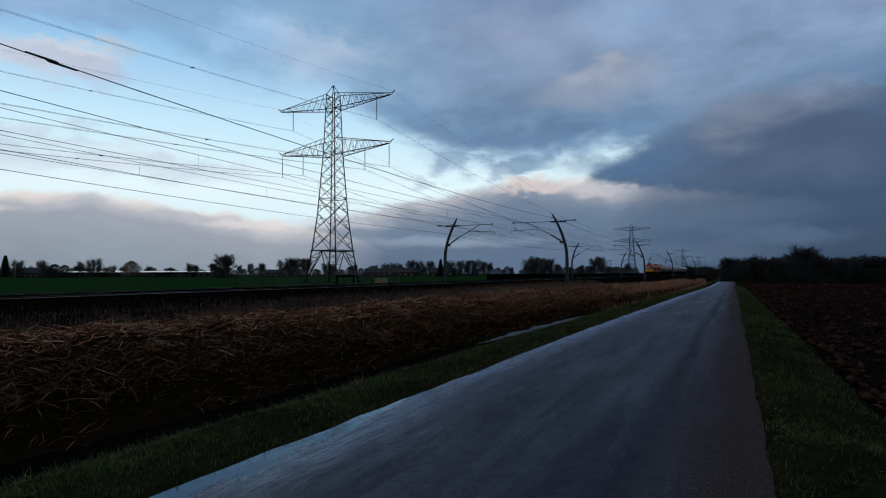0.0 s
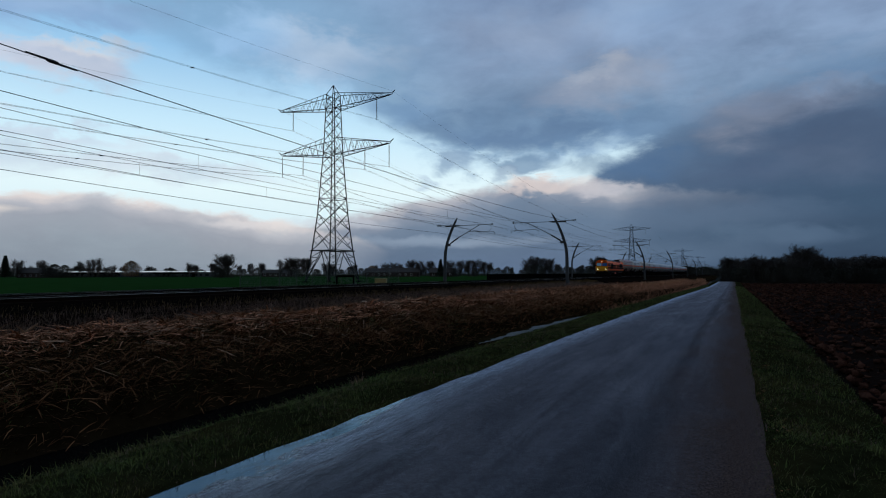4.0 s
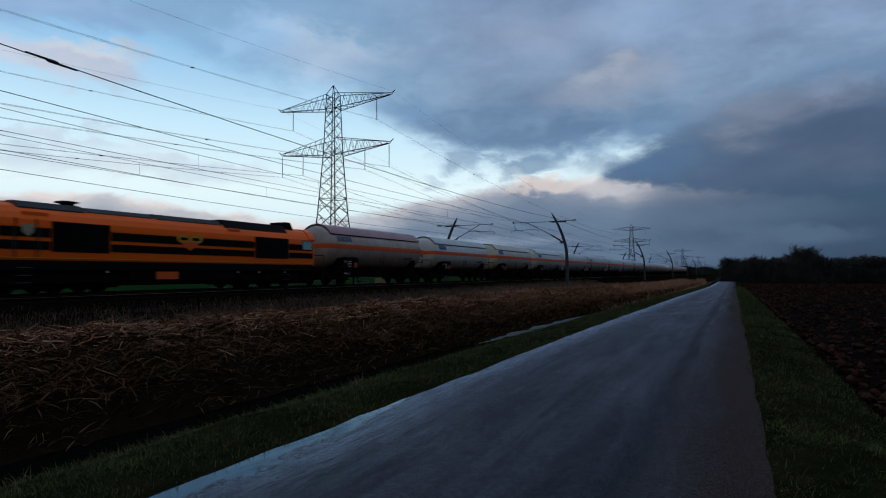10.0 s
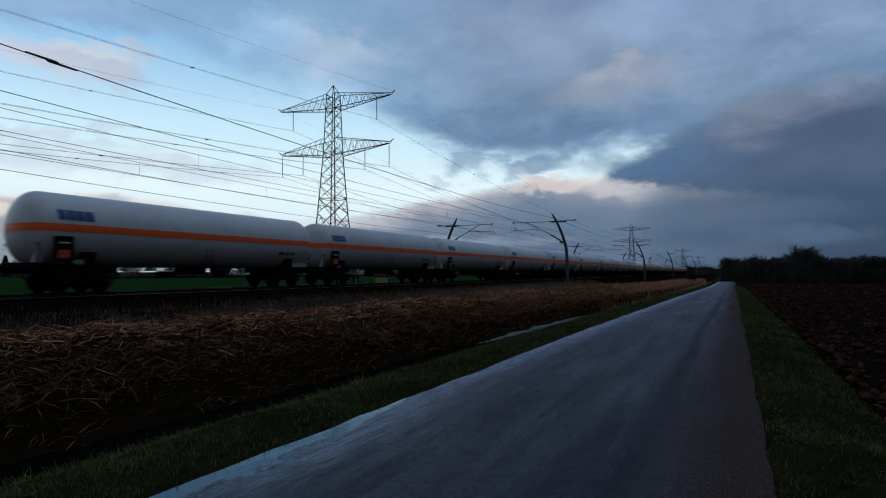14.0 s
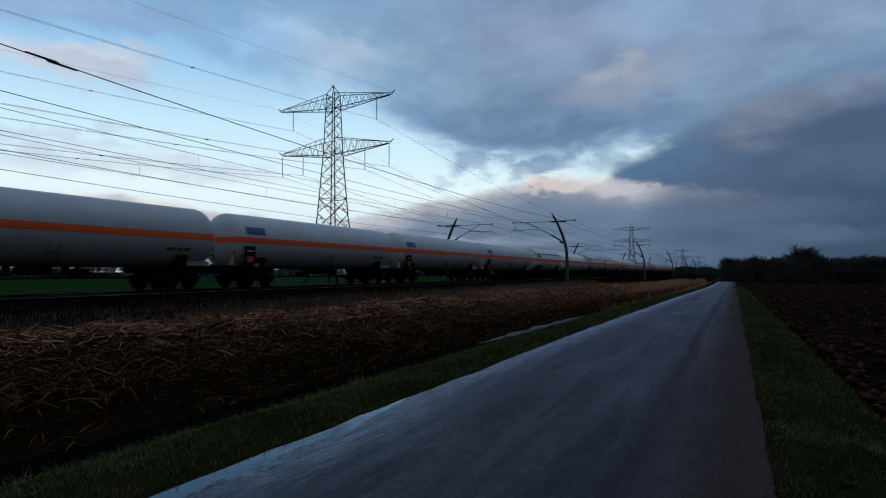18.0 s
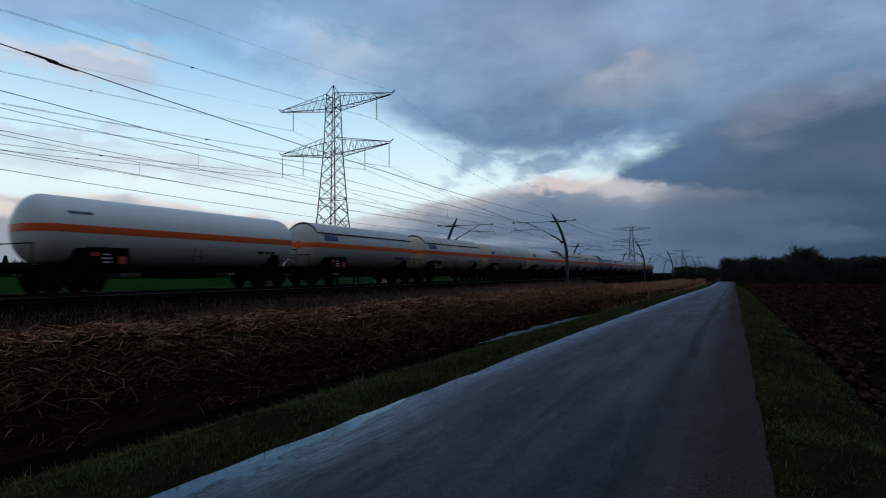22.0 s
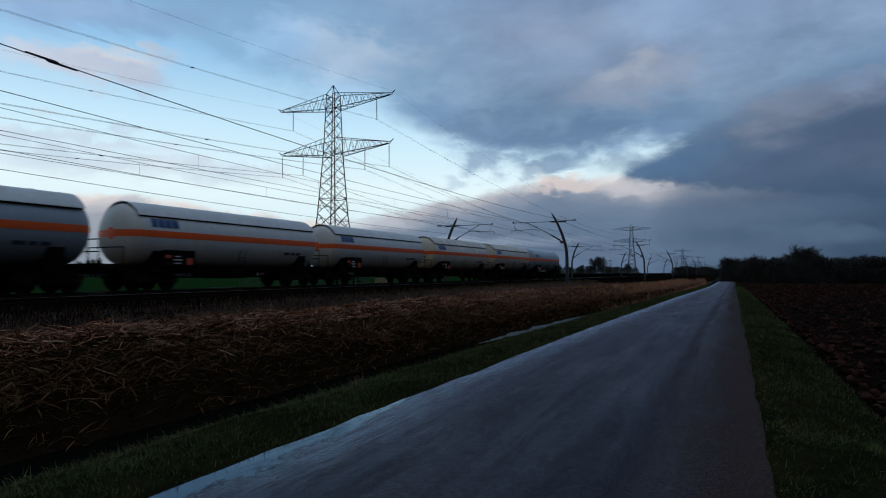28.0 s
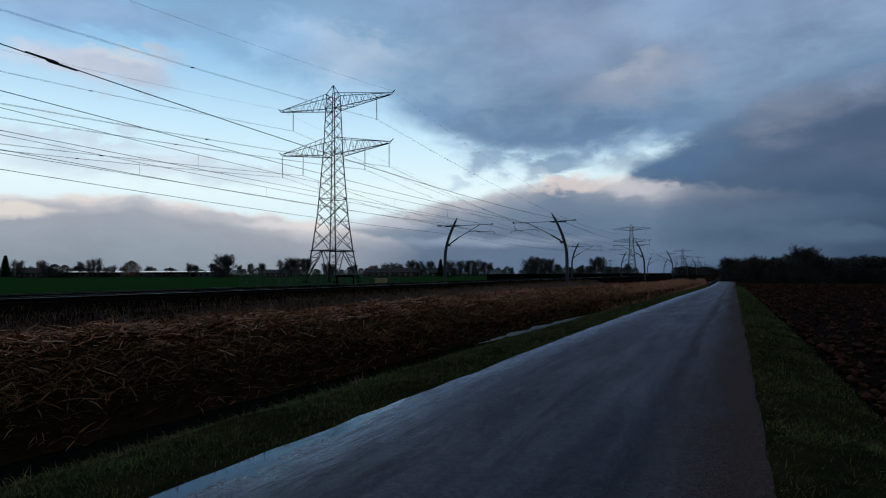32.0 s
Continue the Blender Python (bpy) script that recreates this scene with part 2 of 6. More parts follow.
# ---- mesh helpers ----
def mesh_of(name, verts, faces, smooth=False):
    """A mesh from arrays: verts (n, 3) and a list of faces or an (m, k) array."""
    me = bpy.data.meshes.new(name)
    verts = np.asarray(verts, dtype=np.float32)
    if isinstance(faces, np.ndarray):
        k = faces.shape[1]
        me.vertices.add(len(verts))
        me.vertices.foreach_set("co", verts.ravel())
        me.loops.add(faces.size)
        me.loops.foreach_set("vertex_index", faces.astype(np.int32).ravel())
        me.polygons.add(len(faces))
        me.polygons.foreach_set("loop_start", np.arange(0, faces.size, k, dtype=np.int32))
        me.update(calc_edges=True)
        me.validate()
    else:
        me.from_pydata(verts.tolist(), [], faces)
        me.update()
    if smooth:
        me.polygons.foreach_set("use_smooth", [True] * len(me.polygons))
    return me


class Shape:
    """Collects verts and faces of one part."""

    def __init__(self):
        self.v, self.f = [], []

    def box(self, x0, y0, z0, x1, y1, z1, bevel=0.0):
        b = len(self.v)
        if bevel <= 0:
            self.v += [(x, y, z) for z in (z0, z1) for x, y in ((x0, y0), (x1, y0), (x1, y1), (x0, y1))]
            self.f += [tuple(b + i for i in q) for q in ((3, 2, 1, 0), (4, 5, 6, 7), (0, 1, 5, 4), (1, 2, 6, 5), (2, 3, 7, 6), (3, 0, 4, 7))]
            return self
        k = bevel
        rings = ((z0, k), (z0 + k, 0), (z1 - k, 0), (z1, k))
        for z, i in rings:
            self.v += [(x0 + i + k, y0 + i, z), (x1 - i - k, y0 + i, z), (x1 - i, y0 + i + k, z), (x1 - i, y1 - i - k, z),
                       (x1 - i - k, y1 - i, z), (x0 + i + k, y1 - i, z), (x0 + i, y1 - i - k, z), (x0 + i, y0 + i + k, z)]
        for r in range(3):
            for i in range(8):
                j = (i + 1) % 8
                self.f.append((b + r * 8 + i, b + r * 8 + j, b + r * 8 + 8 + j, b + r * 8 + 8 + i))
        self.f += [tuple(b + i for i in range(7, -1, -1)), tuple(b + 24 + i for i in range(8))]
        return self

    def tube(self, pts, r, n=6, r2=None, caps=True):
        """A round bar along points, of radius r, tapering to r2."""
        b, k = len(self.v), len(pts)
        r2 = r if r2 is None else r2
        pts = [Vector(p) for p in pts]
        for i, p in enumerate(pts):
            t = (pts[min(i + 1, k - 1)] - pts[max(i - 1, 0)]).normalized()
            side = t.cross(Vector((0, 0, 1)) if abs(t.z) < 0.95 else Vector((1, 0, 0))).normalized()
            up = side.cross(t)
            rr = r + (r2 - r) * i / max(k - 1, 1)
            for j in range(n):
                a = 2 * math.pi * j / n
                self.v.append(tuple(p + side * (rr * math.cos(a)) + up * (rr * math.sin(a))))
        for i in range(k - 1):
            for j in range(n):
                j2 = (j + 1) % n
                self.f.append((b + i * n + j, b + i * n + j2, b + (i + 1) * n + j2, b + (i + 1) * n + j))
        if caps:
            self.f += [tuple(b + j for j in range(n - 1, -1, -1)), tuple(b + (k - 1) * n + j for j in range(n))]
        return self

    def lathe(self, prof, centre, axis="x", n=20):
        """Turn (along, radius) pairs round an axis through centre."""
        b, k = len(self.v), len(prof)
        cx, cy, cz = centre
        for s, r in prof:
            for j in range(n):
                a = 2 * math.pi * j / n
                p, q = r * math.cos(a), r * math.sin(a)
                self.v.append({"x": (cx + s, cy + p, cz + q), "y": (cx + p, cy + s, cz + q), "z": (cx + p, cy + q, cz + s)}[axis])
        for i in range(k - 1):
            for j in range(n):
                j2 = (j + 1) % n
                self.f.append((b + i * n + j, b + i * n + j2, b + (i + 1) * n + j2, b + (i + 1) * n + j))
        self.f += [tuple(b + j for j in range(n - 1, -1, -1)), tuple(b + (k - 1) * n + j for j in range(n))]
        return self

    def prism(self, poly, x0, x1, axis="x"):
        """Push a polygon of (p, q) from x0 to x1 along an axis; x: (y, z), y: (x, z), z: (x, y)."""
        b, k = len(self.v), len(poly)
        for s in (x0, x1):
            for p, q in poly:
                self.v.append({"x": (s, p, q), "y": (p, s, q), "z": (p, q, s)}[axis])
        for i in range(k):
            j = (i + 1) % k
            self.f.append((b + i, b + j, b + k + j, b + k + i))
        self.f += [tuple(b + i for i in range(k - 1, -1, -1)), tuple(b + k + i for i in range(k))]
        return self

    def loft(self, rings, closed=True, caps=True):
        b, k = len(self.v), len(rings[0])
        for r in rings:
            self.v += [tuple(p) for p in r]
        for i in range(len(rings) - 1):
            for j in range(k if closed else k - 1):
                j2 = (j + 1) % k
                self.f.append((b + i * k + j, b + i * k + j2, b + (i + 1) * k + j2, b + (i + 1) * k + j))
        if caps and closed:
            self.f += [tuple(b + j for j in range(k - 1, -1, -1)), tuple(b + (len(rings) - 1) * k + j for j in range(k))]
        return self

    def mesh(self, name, smooth=False):
        me = mesh_of(name, self.v, self.f, smooth)
        bm = bmesh.new()
        bm.from_mesh(me)
        bmesh.ops.recalc_face_normals(bm, faces=bm.faces)
        bm.to_mesh(me)
        bm.free()
        if smooth:
            me.set_sharp_from_angle(angle=radians(40))
        return me


def part(name, shape, material, parent, label="", smooth=False):
    """One mesh object under a thing or under a part."""
    ob = new(name, shape.mesh(name, smooth) if isinstance(shape, Shape) else shape)
    if not ob.data.materials:
        ob.data.materials.append(material)
    ob.parent = parent
    return tagged(ob, label)


def thing(name, label, category, at=None, group="", kind=""):
    """An empty at a thing's base, to hold its parts."""
    ob = tagged(new(name), label, category, group, kind)
    ob.empty_display_size = 0.2
    if at is not None:
        ob.matrix_basis = at
    return ob


def solid(name, shape, material, label="", category="", group="", kind="", smooth=False):
    ob = new(name, shape.mesh(name, smooth) if isinstance(shape, Shape) else shape)
    if not ob.data.materials:
        ob.data.materials.append(material)
    return tagged(ob, label, category, group, kind)


# ---- materials ----
def surface(name, rgb, rough=0.7, metal=0.0, vary=0.25, grain=8.0, bump=0.2, bump_scale=40.0, stain=None, stain_amount=0.4, stain_scale=0.8,
            per_object=0.0, per_island=0.0, spec=0.5, rough_vary=0.15, stretch=(1, 1, 1)):
    """A procedural surface: colour varied at two scales, stains, relief."""
    m = bpy.data.materials.new(name)
    m.use_nodes = True
    n = Nodes(m.node_tree)
    tc = n.add("ShaderNodeTexCoord").outputs["Object"]
    tc = n.scaled(tc, *stretch)
    a, b = n.noise(tc, grain, 5, 0.6), n.noise(tc, stain_scale, 5, 0.6, 0.6)
    c0 = (*rgb, 1.0)
    dark, light = tuple(x * (1 - vary) for x in rgb) + (1.0,), tuple(min(1, x * (1 + vary)) for x in rgb) + (1.0,)
    col = n.ramp(a, (0.3, dark), (0.5, c0), (0.72, light))
    if stain:
        f = n.ramp(b, (0.45, (0, 0, 0, 1)), (0.7, (stain_amount,) * 3 + (1,)))
        col = n.mix(f, col, (*stain, 1.0))
    for amount, kind, out in ((per_object, "ShaderNodeObjectInfo", "Random"), (per_island, "ShaderNodeNewGeometry", "Random Per Island")):
        if amount:
            k = n.math("ADD", 1 - amount, n.math("MULTIPLY", n.add(kind).outputs[out], 2 * amount))
            col = n.mix(1.0, col, n.add("ShaderNodeCombineColor", Red=k, Green=k, Blue=k).outputs[0], "MULTIPLY")
    bs = n.add("ShaderNodeBsdfPrincipled", Base_Color=col, Metallic=metal)
    n.put(bs.inputs["Roughness"], n.math("ADD", rough - rough_vary / 2, n.math("MULTIPLY", b, rough_vary), clamp=True))
    bs.inputs["Specular IOR Level"].default_value = spec
    if bump:
        bp = n.add("ShaderNodeBump", Height=n.noise(tc, bump_scale, 4, 0.6), Strength=bump, Distance=0.02)
        n.put(bs.inputs["Normal"], bp.outputs[0])
    n.add("ShaderNodeOutputMaterial", Surface=bs.outputs[0])
    return m


def glow(name, rgb, strength):
    m = bpy.data.materials.new(name)
    m.use_nodes = True
    n = Nodes(m.node_tree)
    e = n.add("ShaderNodeEmission", Color=(*rgb, 1.0), Strength=strength)
    n.add("ShaderNodeOutputMaterial", Surface=e.outputs[0])
    return m


def clear_water(name, rgb=(0.006, 0.008, 0.008), ripple=0.03, spec=0.3):
    m = bpy.data.materials.new(name)
    m.use_nodes = True
    n = Nodes(m.node_tree)
    tc = n.add("ShaderNodeTexCoord").outputs["Object"]
    bp = n.add("ShaderNodeBump", Height=n.noise(tc, 3.0, 3, 0.5), Strength=ripple, Distance=0.05)
    bs = n.add("ShaderNodeBsdfPrincipled", Base_Color=(*rgb, 1.0), Roughness=0.06, Normal=bp.outputs[0])
    bs.inputs["IOR"].default_value = 1.33
    bs.inputs["Specular IOR Level"].default_value = spec
    n.add("ShaderNodeOutputMaterial", Surface=bs.outputs[0])
    return m


M_GRASS = surface("verge_grass", (0.011, 0.012, 0.005), 0.95, vary=0.5, grain=5.0, stain=(0.028, 0.021, 0.009), stain_amount=0.6, bump=0.6, spec=0.0)
M_FIELD = surface("meadow_grass", (0.012, 0.036, 0.009), 0.95, vary=0.25, grain=0.3, stain=(0.010, 0.026, 0.007), stain_scale=0.03, bump=0.4, spec=0.0)
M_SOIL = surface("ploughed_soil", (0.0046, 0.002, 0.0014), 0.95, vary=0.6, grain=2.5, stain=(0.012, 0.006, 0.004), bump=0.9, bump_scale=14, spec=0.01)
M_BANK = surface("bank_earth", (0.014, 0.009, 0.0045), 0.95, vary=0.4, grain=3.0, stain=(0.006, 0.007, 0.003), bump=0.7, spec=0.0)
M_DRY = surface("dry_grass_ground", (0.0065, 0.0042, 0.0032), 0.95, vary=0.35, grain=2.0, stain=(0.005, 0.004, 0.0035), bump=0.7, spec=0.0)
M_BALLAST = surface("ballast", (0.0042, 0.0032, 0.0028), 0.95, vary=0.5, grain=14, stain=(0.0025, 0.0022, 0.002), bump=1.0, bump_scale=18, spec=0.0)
M_RAIL = surface("rail_steel", (0.012, 0.008, 0.006), 0.9, vary=0.3, spec=0.02)
M_HEAD = surface("polished_rail_head", (0.07, 0.07, 0.072), 0.5, metal=1.0, vary=0.1, bump=0.05)
# lighter copy of the head steel: one rail's bright glint is put into the colour
M_HEAD_GLINT = surface("glint_rail_head", (0.34, 0.33, 0.32), 0.4, metal=1.0, vary=0.1, bump=0.05)
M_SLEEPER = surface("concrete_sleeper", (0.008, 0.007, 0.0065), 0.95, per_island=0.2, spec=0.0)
M_STEEL = surface("galvanised_steel", (0.08, 0.085, 0.09), 0.6, metal=0.3, vary=0.2, grain=3)
M_PYLON = surface("painted_pylon_steel", (0.016, 0.020, 0.023), 0.8, metal=0.0, spec=0.1, vary=0.25, grain=1.5)
M_MAST = surface("mast_steel", (0.06, 0.064, 0.068), 0.7, metal=0.1, vary=0.2, grain=2.0, stain=(0.08, 0.07, 0.06))
M_WIRE = surface("wire", (0.02, 0.02, 0.022), 0.6, metal=0.2, bump=0)
M_ALU = surface("conductor", (0.05, 0.055, 0.06), 0.6, metal=0.3, bump=0)
M_GLASS_INS = surface("insulator", (0.06, 0.075, 0.08), 0.3, vary=0.1, bump=0)


# ---- ground ----
def profile(x):
    """Height of the ground sheet across the line of the lane."""
    xs = (-60, -36, -33, -31.4, -29.2, -28.2, -20.2, -19.2, -17.5, -13.6, -12.4, -11.2, -10.2, -9.4, -8.9, -7.6, -6.9, -6.4, -5.9, -5.3, -4.6, -3.84, -3.72, 0.1, 0.25, 1.0, 1.5, 2.0, 5, 60)
    zs = (-0.30, -0.30, 0.1, 0.36, 0.40, 0.6, 0.6, 0.36, 0.31, 0.28, 0.34, 0.36, 0.12, -0.3, -1.1, -1.3, -1.3, -1.0, -0.45, -0.10, -0.03, -0.01, -0.06, -0.04, -0.004, -0.06, -0.2, -0.36, -0.42, -0.42)
    return float(np.interp(x, xs, zs))


def fall(x, y):
    """The land on the lane's side of the line sinks slowly with distance."""
    return np.interp(y, (18, 30, 48, 70, 100, 150), (0, -0.08, -0.2, -0.4, -0.68, -0.85)) * np.clip((np.asarray(x) + 15.0) / 4.0, 0, 1)


def ground():
    xs = [-3500, -1500, -700, -400, -250, -150, -100, -75, -60, -50, -42, -38, -36, -34.5, -33, -32.2, -31.4, -30.3, -29.2, -28.7, -28.2, -27, -25, -23, -21.5, -20.2, -19.7, -19.2, -18.4]
    xs += [round(-17.5 + 0.3 * i, 2) for i in range(45)] + [-3.84, -3.72, -2, -0.5, 0.1, 0.25, 0.6, 1.0, 1.3, 1.6, 1.85, 2.1]
    xs += [round(2.5 + 0.35 * i, 2) for i in range(40)] + [17.5, 20, 25, 32, 42, 60, 90, 140, 220, 400, 800, 1600, 3500]
    ys = [-3500, -1500, -600, -250, -120, -70, -40, -25, -16, -10] + [round(-6 + 0.4 * i, 2) for i in range(165)]
    y = 60.0
    while y < 3500:
        ys.append(y)
        y *= 1.035
    ys.append(3600)
    verts = np.zeros((len(ys), len(xs), 3))
    for j, y in enumerate(ys):
        for i, x in enumerate(xs):
            z = profile(x)
            if -17.6 < x < -3.8 or 0.3 < x < 2.0:
                z += 0.10 * (noise.noise((x * 0.9, y * 0.9, 0)) + 0.5 * noise.noise((x * 2.3, y * 2.3, 5))) * (1.0 if x < -5.5 else 0.35)
            elif 2.0 <= x < 16.5 and y < 70:
                z += 0.10 * math.sin(x * 2 * math.pi / 1.4) + 0.14 * noise.noise((x * 1.7, y * 1.1, 3)) + 0.08 * noise.noise((x * 4, y * 4, 7))
            if -7.2 < x < -5.5 and 14.5 < y < 29:
                z = max(z, -0.37 - 0.5 * max(0.0, 16.5 - y) - 0.5 * max(0.0, y - 27))   # a shallow shelf in the near bank
            verts[j, i] = (x, y, z + float(fall(x, y)))
    nx = len(xs)
    faces, mats = [], []
    for j in range(len(ys) - 1):
        for i in range(nx - 1):
            faces.append((j * nx + i, j * nx + i + 1, (j + 1) * nx + i + 1, (j + 1) * nx + i))
            x = (xs[i] + xs[i + 1]) / 2 + 0.25 * noise.noise((0, ys[j] * 0.7, i))
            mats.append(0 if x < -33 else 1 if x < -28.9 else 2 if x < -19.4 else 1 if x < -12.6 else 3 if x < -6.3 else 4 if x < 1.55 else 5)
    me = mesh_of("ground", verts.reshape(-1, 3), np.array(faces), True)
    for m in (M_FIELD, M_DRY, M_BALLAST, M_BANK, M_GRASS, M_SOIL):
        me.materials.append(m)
    me.polygons.foreach_set("material_index", mats)
    return tagged(new("ground", me), "flat farmland with meadow, ditch banks and ploughed soil", "ground", kind="structure")


ground()


# ---- lane, ditch, puddles ----
def wet_asphalt():
    m = bpy.data.materials.new("wet_asphalt")
    m.use_nodes = True
    n = Nodes(m.node_tree)
    tc = n.add("ShaderNodeTexCoord").outputs["Object"]
    stone, patchy = n.noise(tc, 62, 4, 0.8), n.noise(n.scaled(tc, 1.0, 0.35, 1.0), 0.9, 6, 0.6, 0.5)
    lane = n.noise(n.scaled(tc, 1.0, 0.08, 1.0), 2.2, 5, 0.6)
    ragged = n.noise(n.scaled(tc, 1.0, 0.3, 1.0), 3.2, 8, 0.68)
    col = n.ramp(stone, (0.34, (0.002, 0.002, 0.003, 1)), (0.50, (0.009, 0.0095, 0.012, 1)), (0.60, (0.030, 0.030, 0.034, 1)), (0.74, (0.085, 0.085, 0.092, 1)))
    mud = n.ramp(patchy, (0.48, (0, 0, 0, 1)), (0.7, (0.6, 0.6, 0.6, 1)))
    col = n.mix(mud, col, (0.015, 0.011, 0.009, 1))
    sep = n.add("ShaderNodeSeparateXYZ", Vector=tc)
    X, Y = sep.outputs[0], sep.outputs[1]
    # mud carried on from the field along one edge
    edge = n.ramp(n.math("ADD", n.math("MULTIPLY", X, 0.5), n.math("ADD", 0.62, n.math("MULTIPLY", patchy, 0.7))), (0.5, (0, 0, 0, 1)), (0.95, (0.95, 0.95, 0.95, 1)))
    col = n.mix(edge, col, n.ramp(stone, (0.38, (0.010, 0.0065, 0.0055, 1)), (0.52, (0.042, 0.027, 0.022, 1)), (0.68, (0.14, 0.09, 0.072, 1))))
    # a dull dark wheel track
    off = n.math("ABSOLUTE", n.math("ADD", X, n.math("MULTIPLY_ADD", lane, 0.5, 0.52)))
    track = n.t.nodes.new("ShaderNodeMapRange")
    track.interpolation_type = "SMOOTHSTEP"
    n.put(track.inputs[0], off)
    track.inputs[1].default_value, track.inputs[2].default_value = 0.32, 0.05
    track = n.math("MULTIPLY", track.outputs[0], n.math("MULTIPLY_ADD", patchy, 1.4, -0.1, clamp=True))
    edge = n.math("MAXIMUM", n.math("MULTIPLY", edge, 1.0), n.math("MULTIPLY", track, 0.8))
    # standing water along the other edge: broad near by, a thin line further on
    wide = n.t.nodes.new("ShaderNodeMapRange")
    n.put(wide.inputs[0], Y)
    wide.inputs[1].default_value, wide.inputs[2].default_value, wide.inputs[3].default_value, wide.inputs[4].default_value = 5.0, 7.6, 0.24, -0.16
    d = n.math("ADD", n.math("SUBTRACT", -3.74, X), n.math("ADD", wide.outputs[0], n.math("ADD", n.math("MULTIPLY", n.math("SUBTRACT", ragged, 0.5), 0.95), n.math("MULTIPLY", n.math("SUBTRACT", n.noise(n.scaled(tc, 1.0, 0.5, 1.0), 16, 5, 0.75), 0.5), 0.35))))
    pool = n.t.nodes.new("ShaderNodeMapRange")
    pool.interpolation_type = "SMOOTHSTEP"
    n.put(pool.inputs[0], d)
    pool.inputs[1].default_value, pool.inputs[2].default_value = -0.06, 0.07
    damp = n.t.nodes.new("ShaderNodeMapRange")
    damp.interpolation_type = "SMOOTHSTEP"
    n.put(damp.inputs[0], d)
    damp.inputs[1].default_value, damp.inputs[2].default_value = -1.15, 0.05
    bits = n.ramp(n.noise(n.scaled(tc, 1.0, 0.8, 1.0), 34, 5, 0.7), (0.30, (0, 0, 0, 1)), (0.37, (1, 1, 1, 1)))
    ruts = n.ramp(n.noise(n.scaled(tc, 1.0, 0.10, 1.0), 15, 5, 0.7), (0.38, (0.6, 0.6, 0.6, 1)), (0.56, (1, 1, 1, 1)))
    pool, damp = n.math("MULTIPLY", pool.outputs[0], bits), n.math("MULTIPLY", damp.outputs[0], ruts)
    rough = n.math("ADD", n.math("MULTIPLY", patchy, 0.30), n.math("MULTIPLY_ADD", lane, 0.35, 0.16))
    rough = n.math("ADD", rough, n.math("MULTIPLY", edge, 0.25))
    rough = n.math("MULTIPLY", rough, n.math("MULTIPLY_ADD", damp, -0.25, 1.0))
    rough = n.math("MULTIPLY", rough, n.math("MULTIPLY_ADD", pool, -0.93, 1.0))
    grit = n.noise(tc, 24, 4, 0.8)
    mottle = n.noise(n.scaled(tc, 1.0, 0.7, 1.0), 7.0, 7, 0.75)
    furrow = n.noise(n.scaled(tc, 1.0, 0.05, 1.0), 9.0, 4, 0.6)
    bp = n.add("ShaderNodeBump", Height=n.math("MULTIPLY_ADD", grit, 1.3, stone), Strength=n.math("MULTIPLY_ADD", pool, -0.5, 0.55), Distance=0.014)
    # a film of water over a dark matt body
    body = n.add("ShaderNodeBsdfDiffuse", Color=n.mix(pool, col, (0.006, 0.006, 0.007, 1)), Normal=bp.outputs[0])
    film = n.add("ShaderNodeBsdfGlossy", Color=n.mix(n.math("MAXIMUM", pool, n.math("MULTIPLY", damp, 0.5)), (0.87, 0.87, 1.0, 1.0), (0.55, 0.76, 1.0, 1.0)), Roughness=rough, Normal=bp.outputs[0])
    gloss = n.math("MULTIPLY", n.math("MULTIPLY_ADD", edge, -0.20, 0.235), n.math("MULTIPLY_ADD", grit, 1.8, 0.1))
    gloss = n.math("MULTIPLY", gloss, n.math("ADD", n.math("MULTIPLY_ADD", patchy, 0.9, -0.15), n.math("MULTIPLY", lane, 1.3)))
    gloss = n.math("MULTIPLY", gloss, n.math("ADD", n.math("MULTIPLY_ADD", mottle, 0.7, 0.15), n.math("MULTIPLY_ADD", furrow, 0.8, 0.1)))
    gloss = n.math("ADD", gloss, n.math("ADD", n.math("MULTIPLY", pool, 0.30), n.math("MULTIPLY", n.math("POWER", damp, 1.8), 0.66)))
    wet = n.math("MULTIPLY", n.add("ShaderNodeFresnel", IOR=1.33, Normal=bp.outputs[0]).outputs[0], n.math("MINIMUM", gloss, 1.0))
    bs = n.add("ShaderNodeMixShader", Fac=wet)
    n.put(bs.inputs[1], body.outputs[0]), n.put(bs.inputs[2], film.outputs[0])
    n.add("ShaderNodeOutputMaterial", Surface=bs.outputs[0])
    return m


M_ASPHALT = wet_asphalt()
M_WATER = clear_water("ditch_water", (0.003, 0.003, 0.003), 0.1, 0.03)
# matt blue-grey: the dull sky reflection is put into the water's colour
M_PUDDLE = surface("sky_grey_water", (0.022, 0.027, 0.034), 0.5, vary=0.2, grain=1.5, bump=0.1, bump_scale=6, spec=0.06)


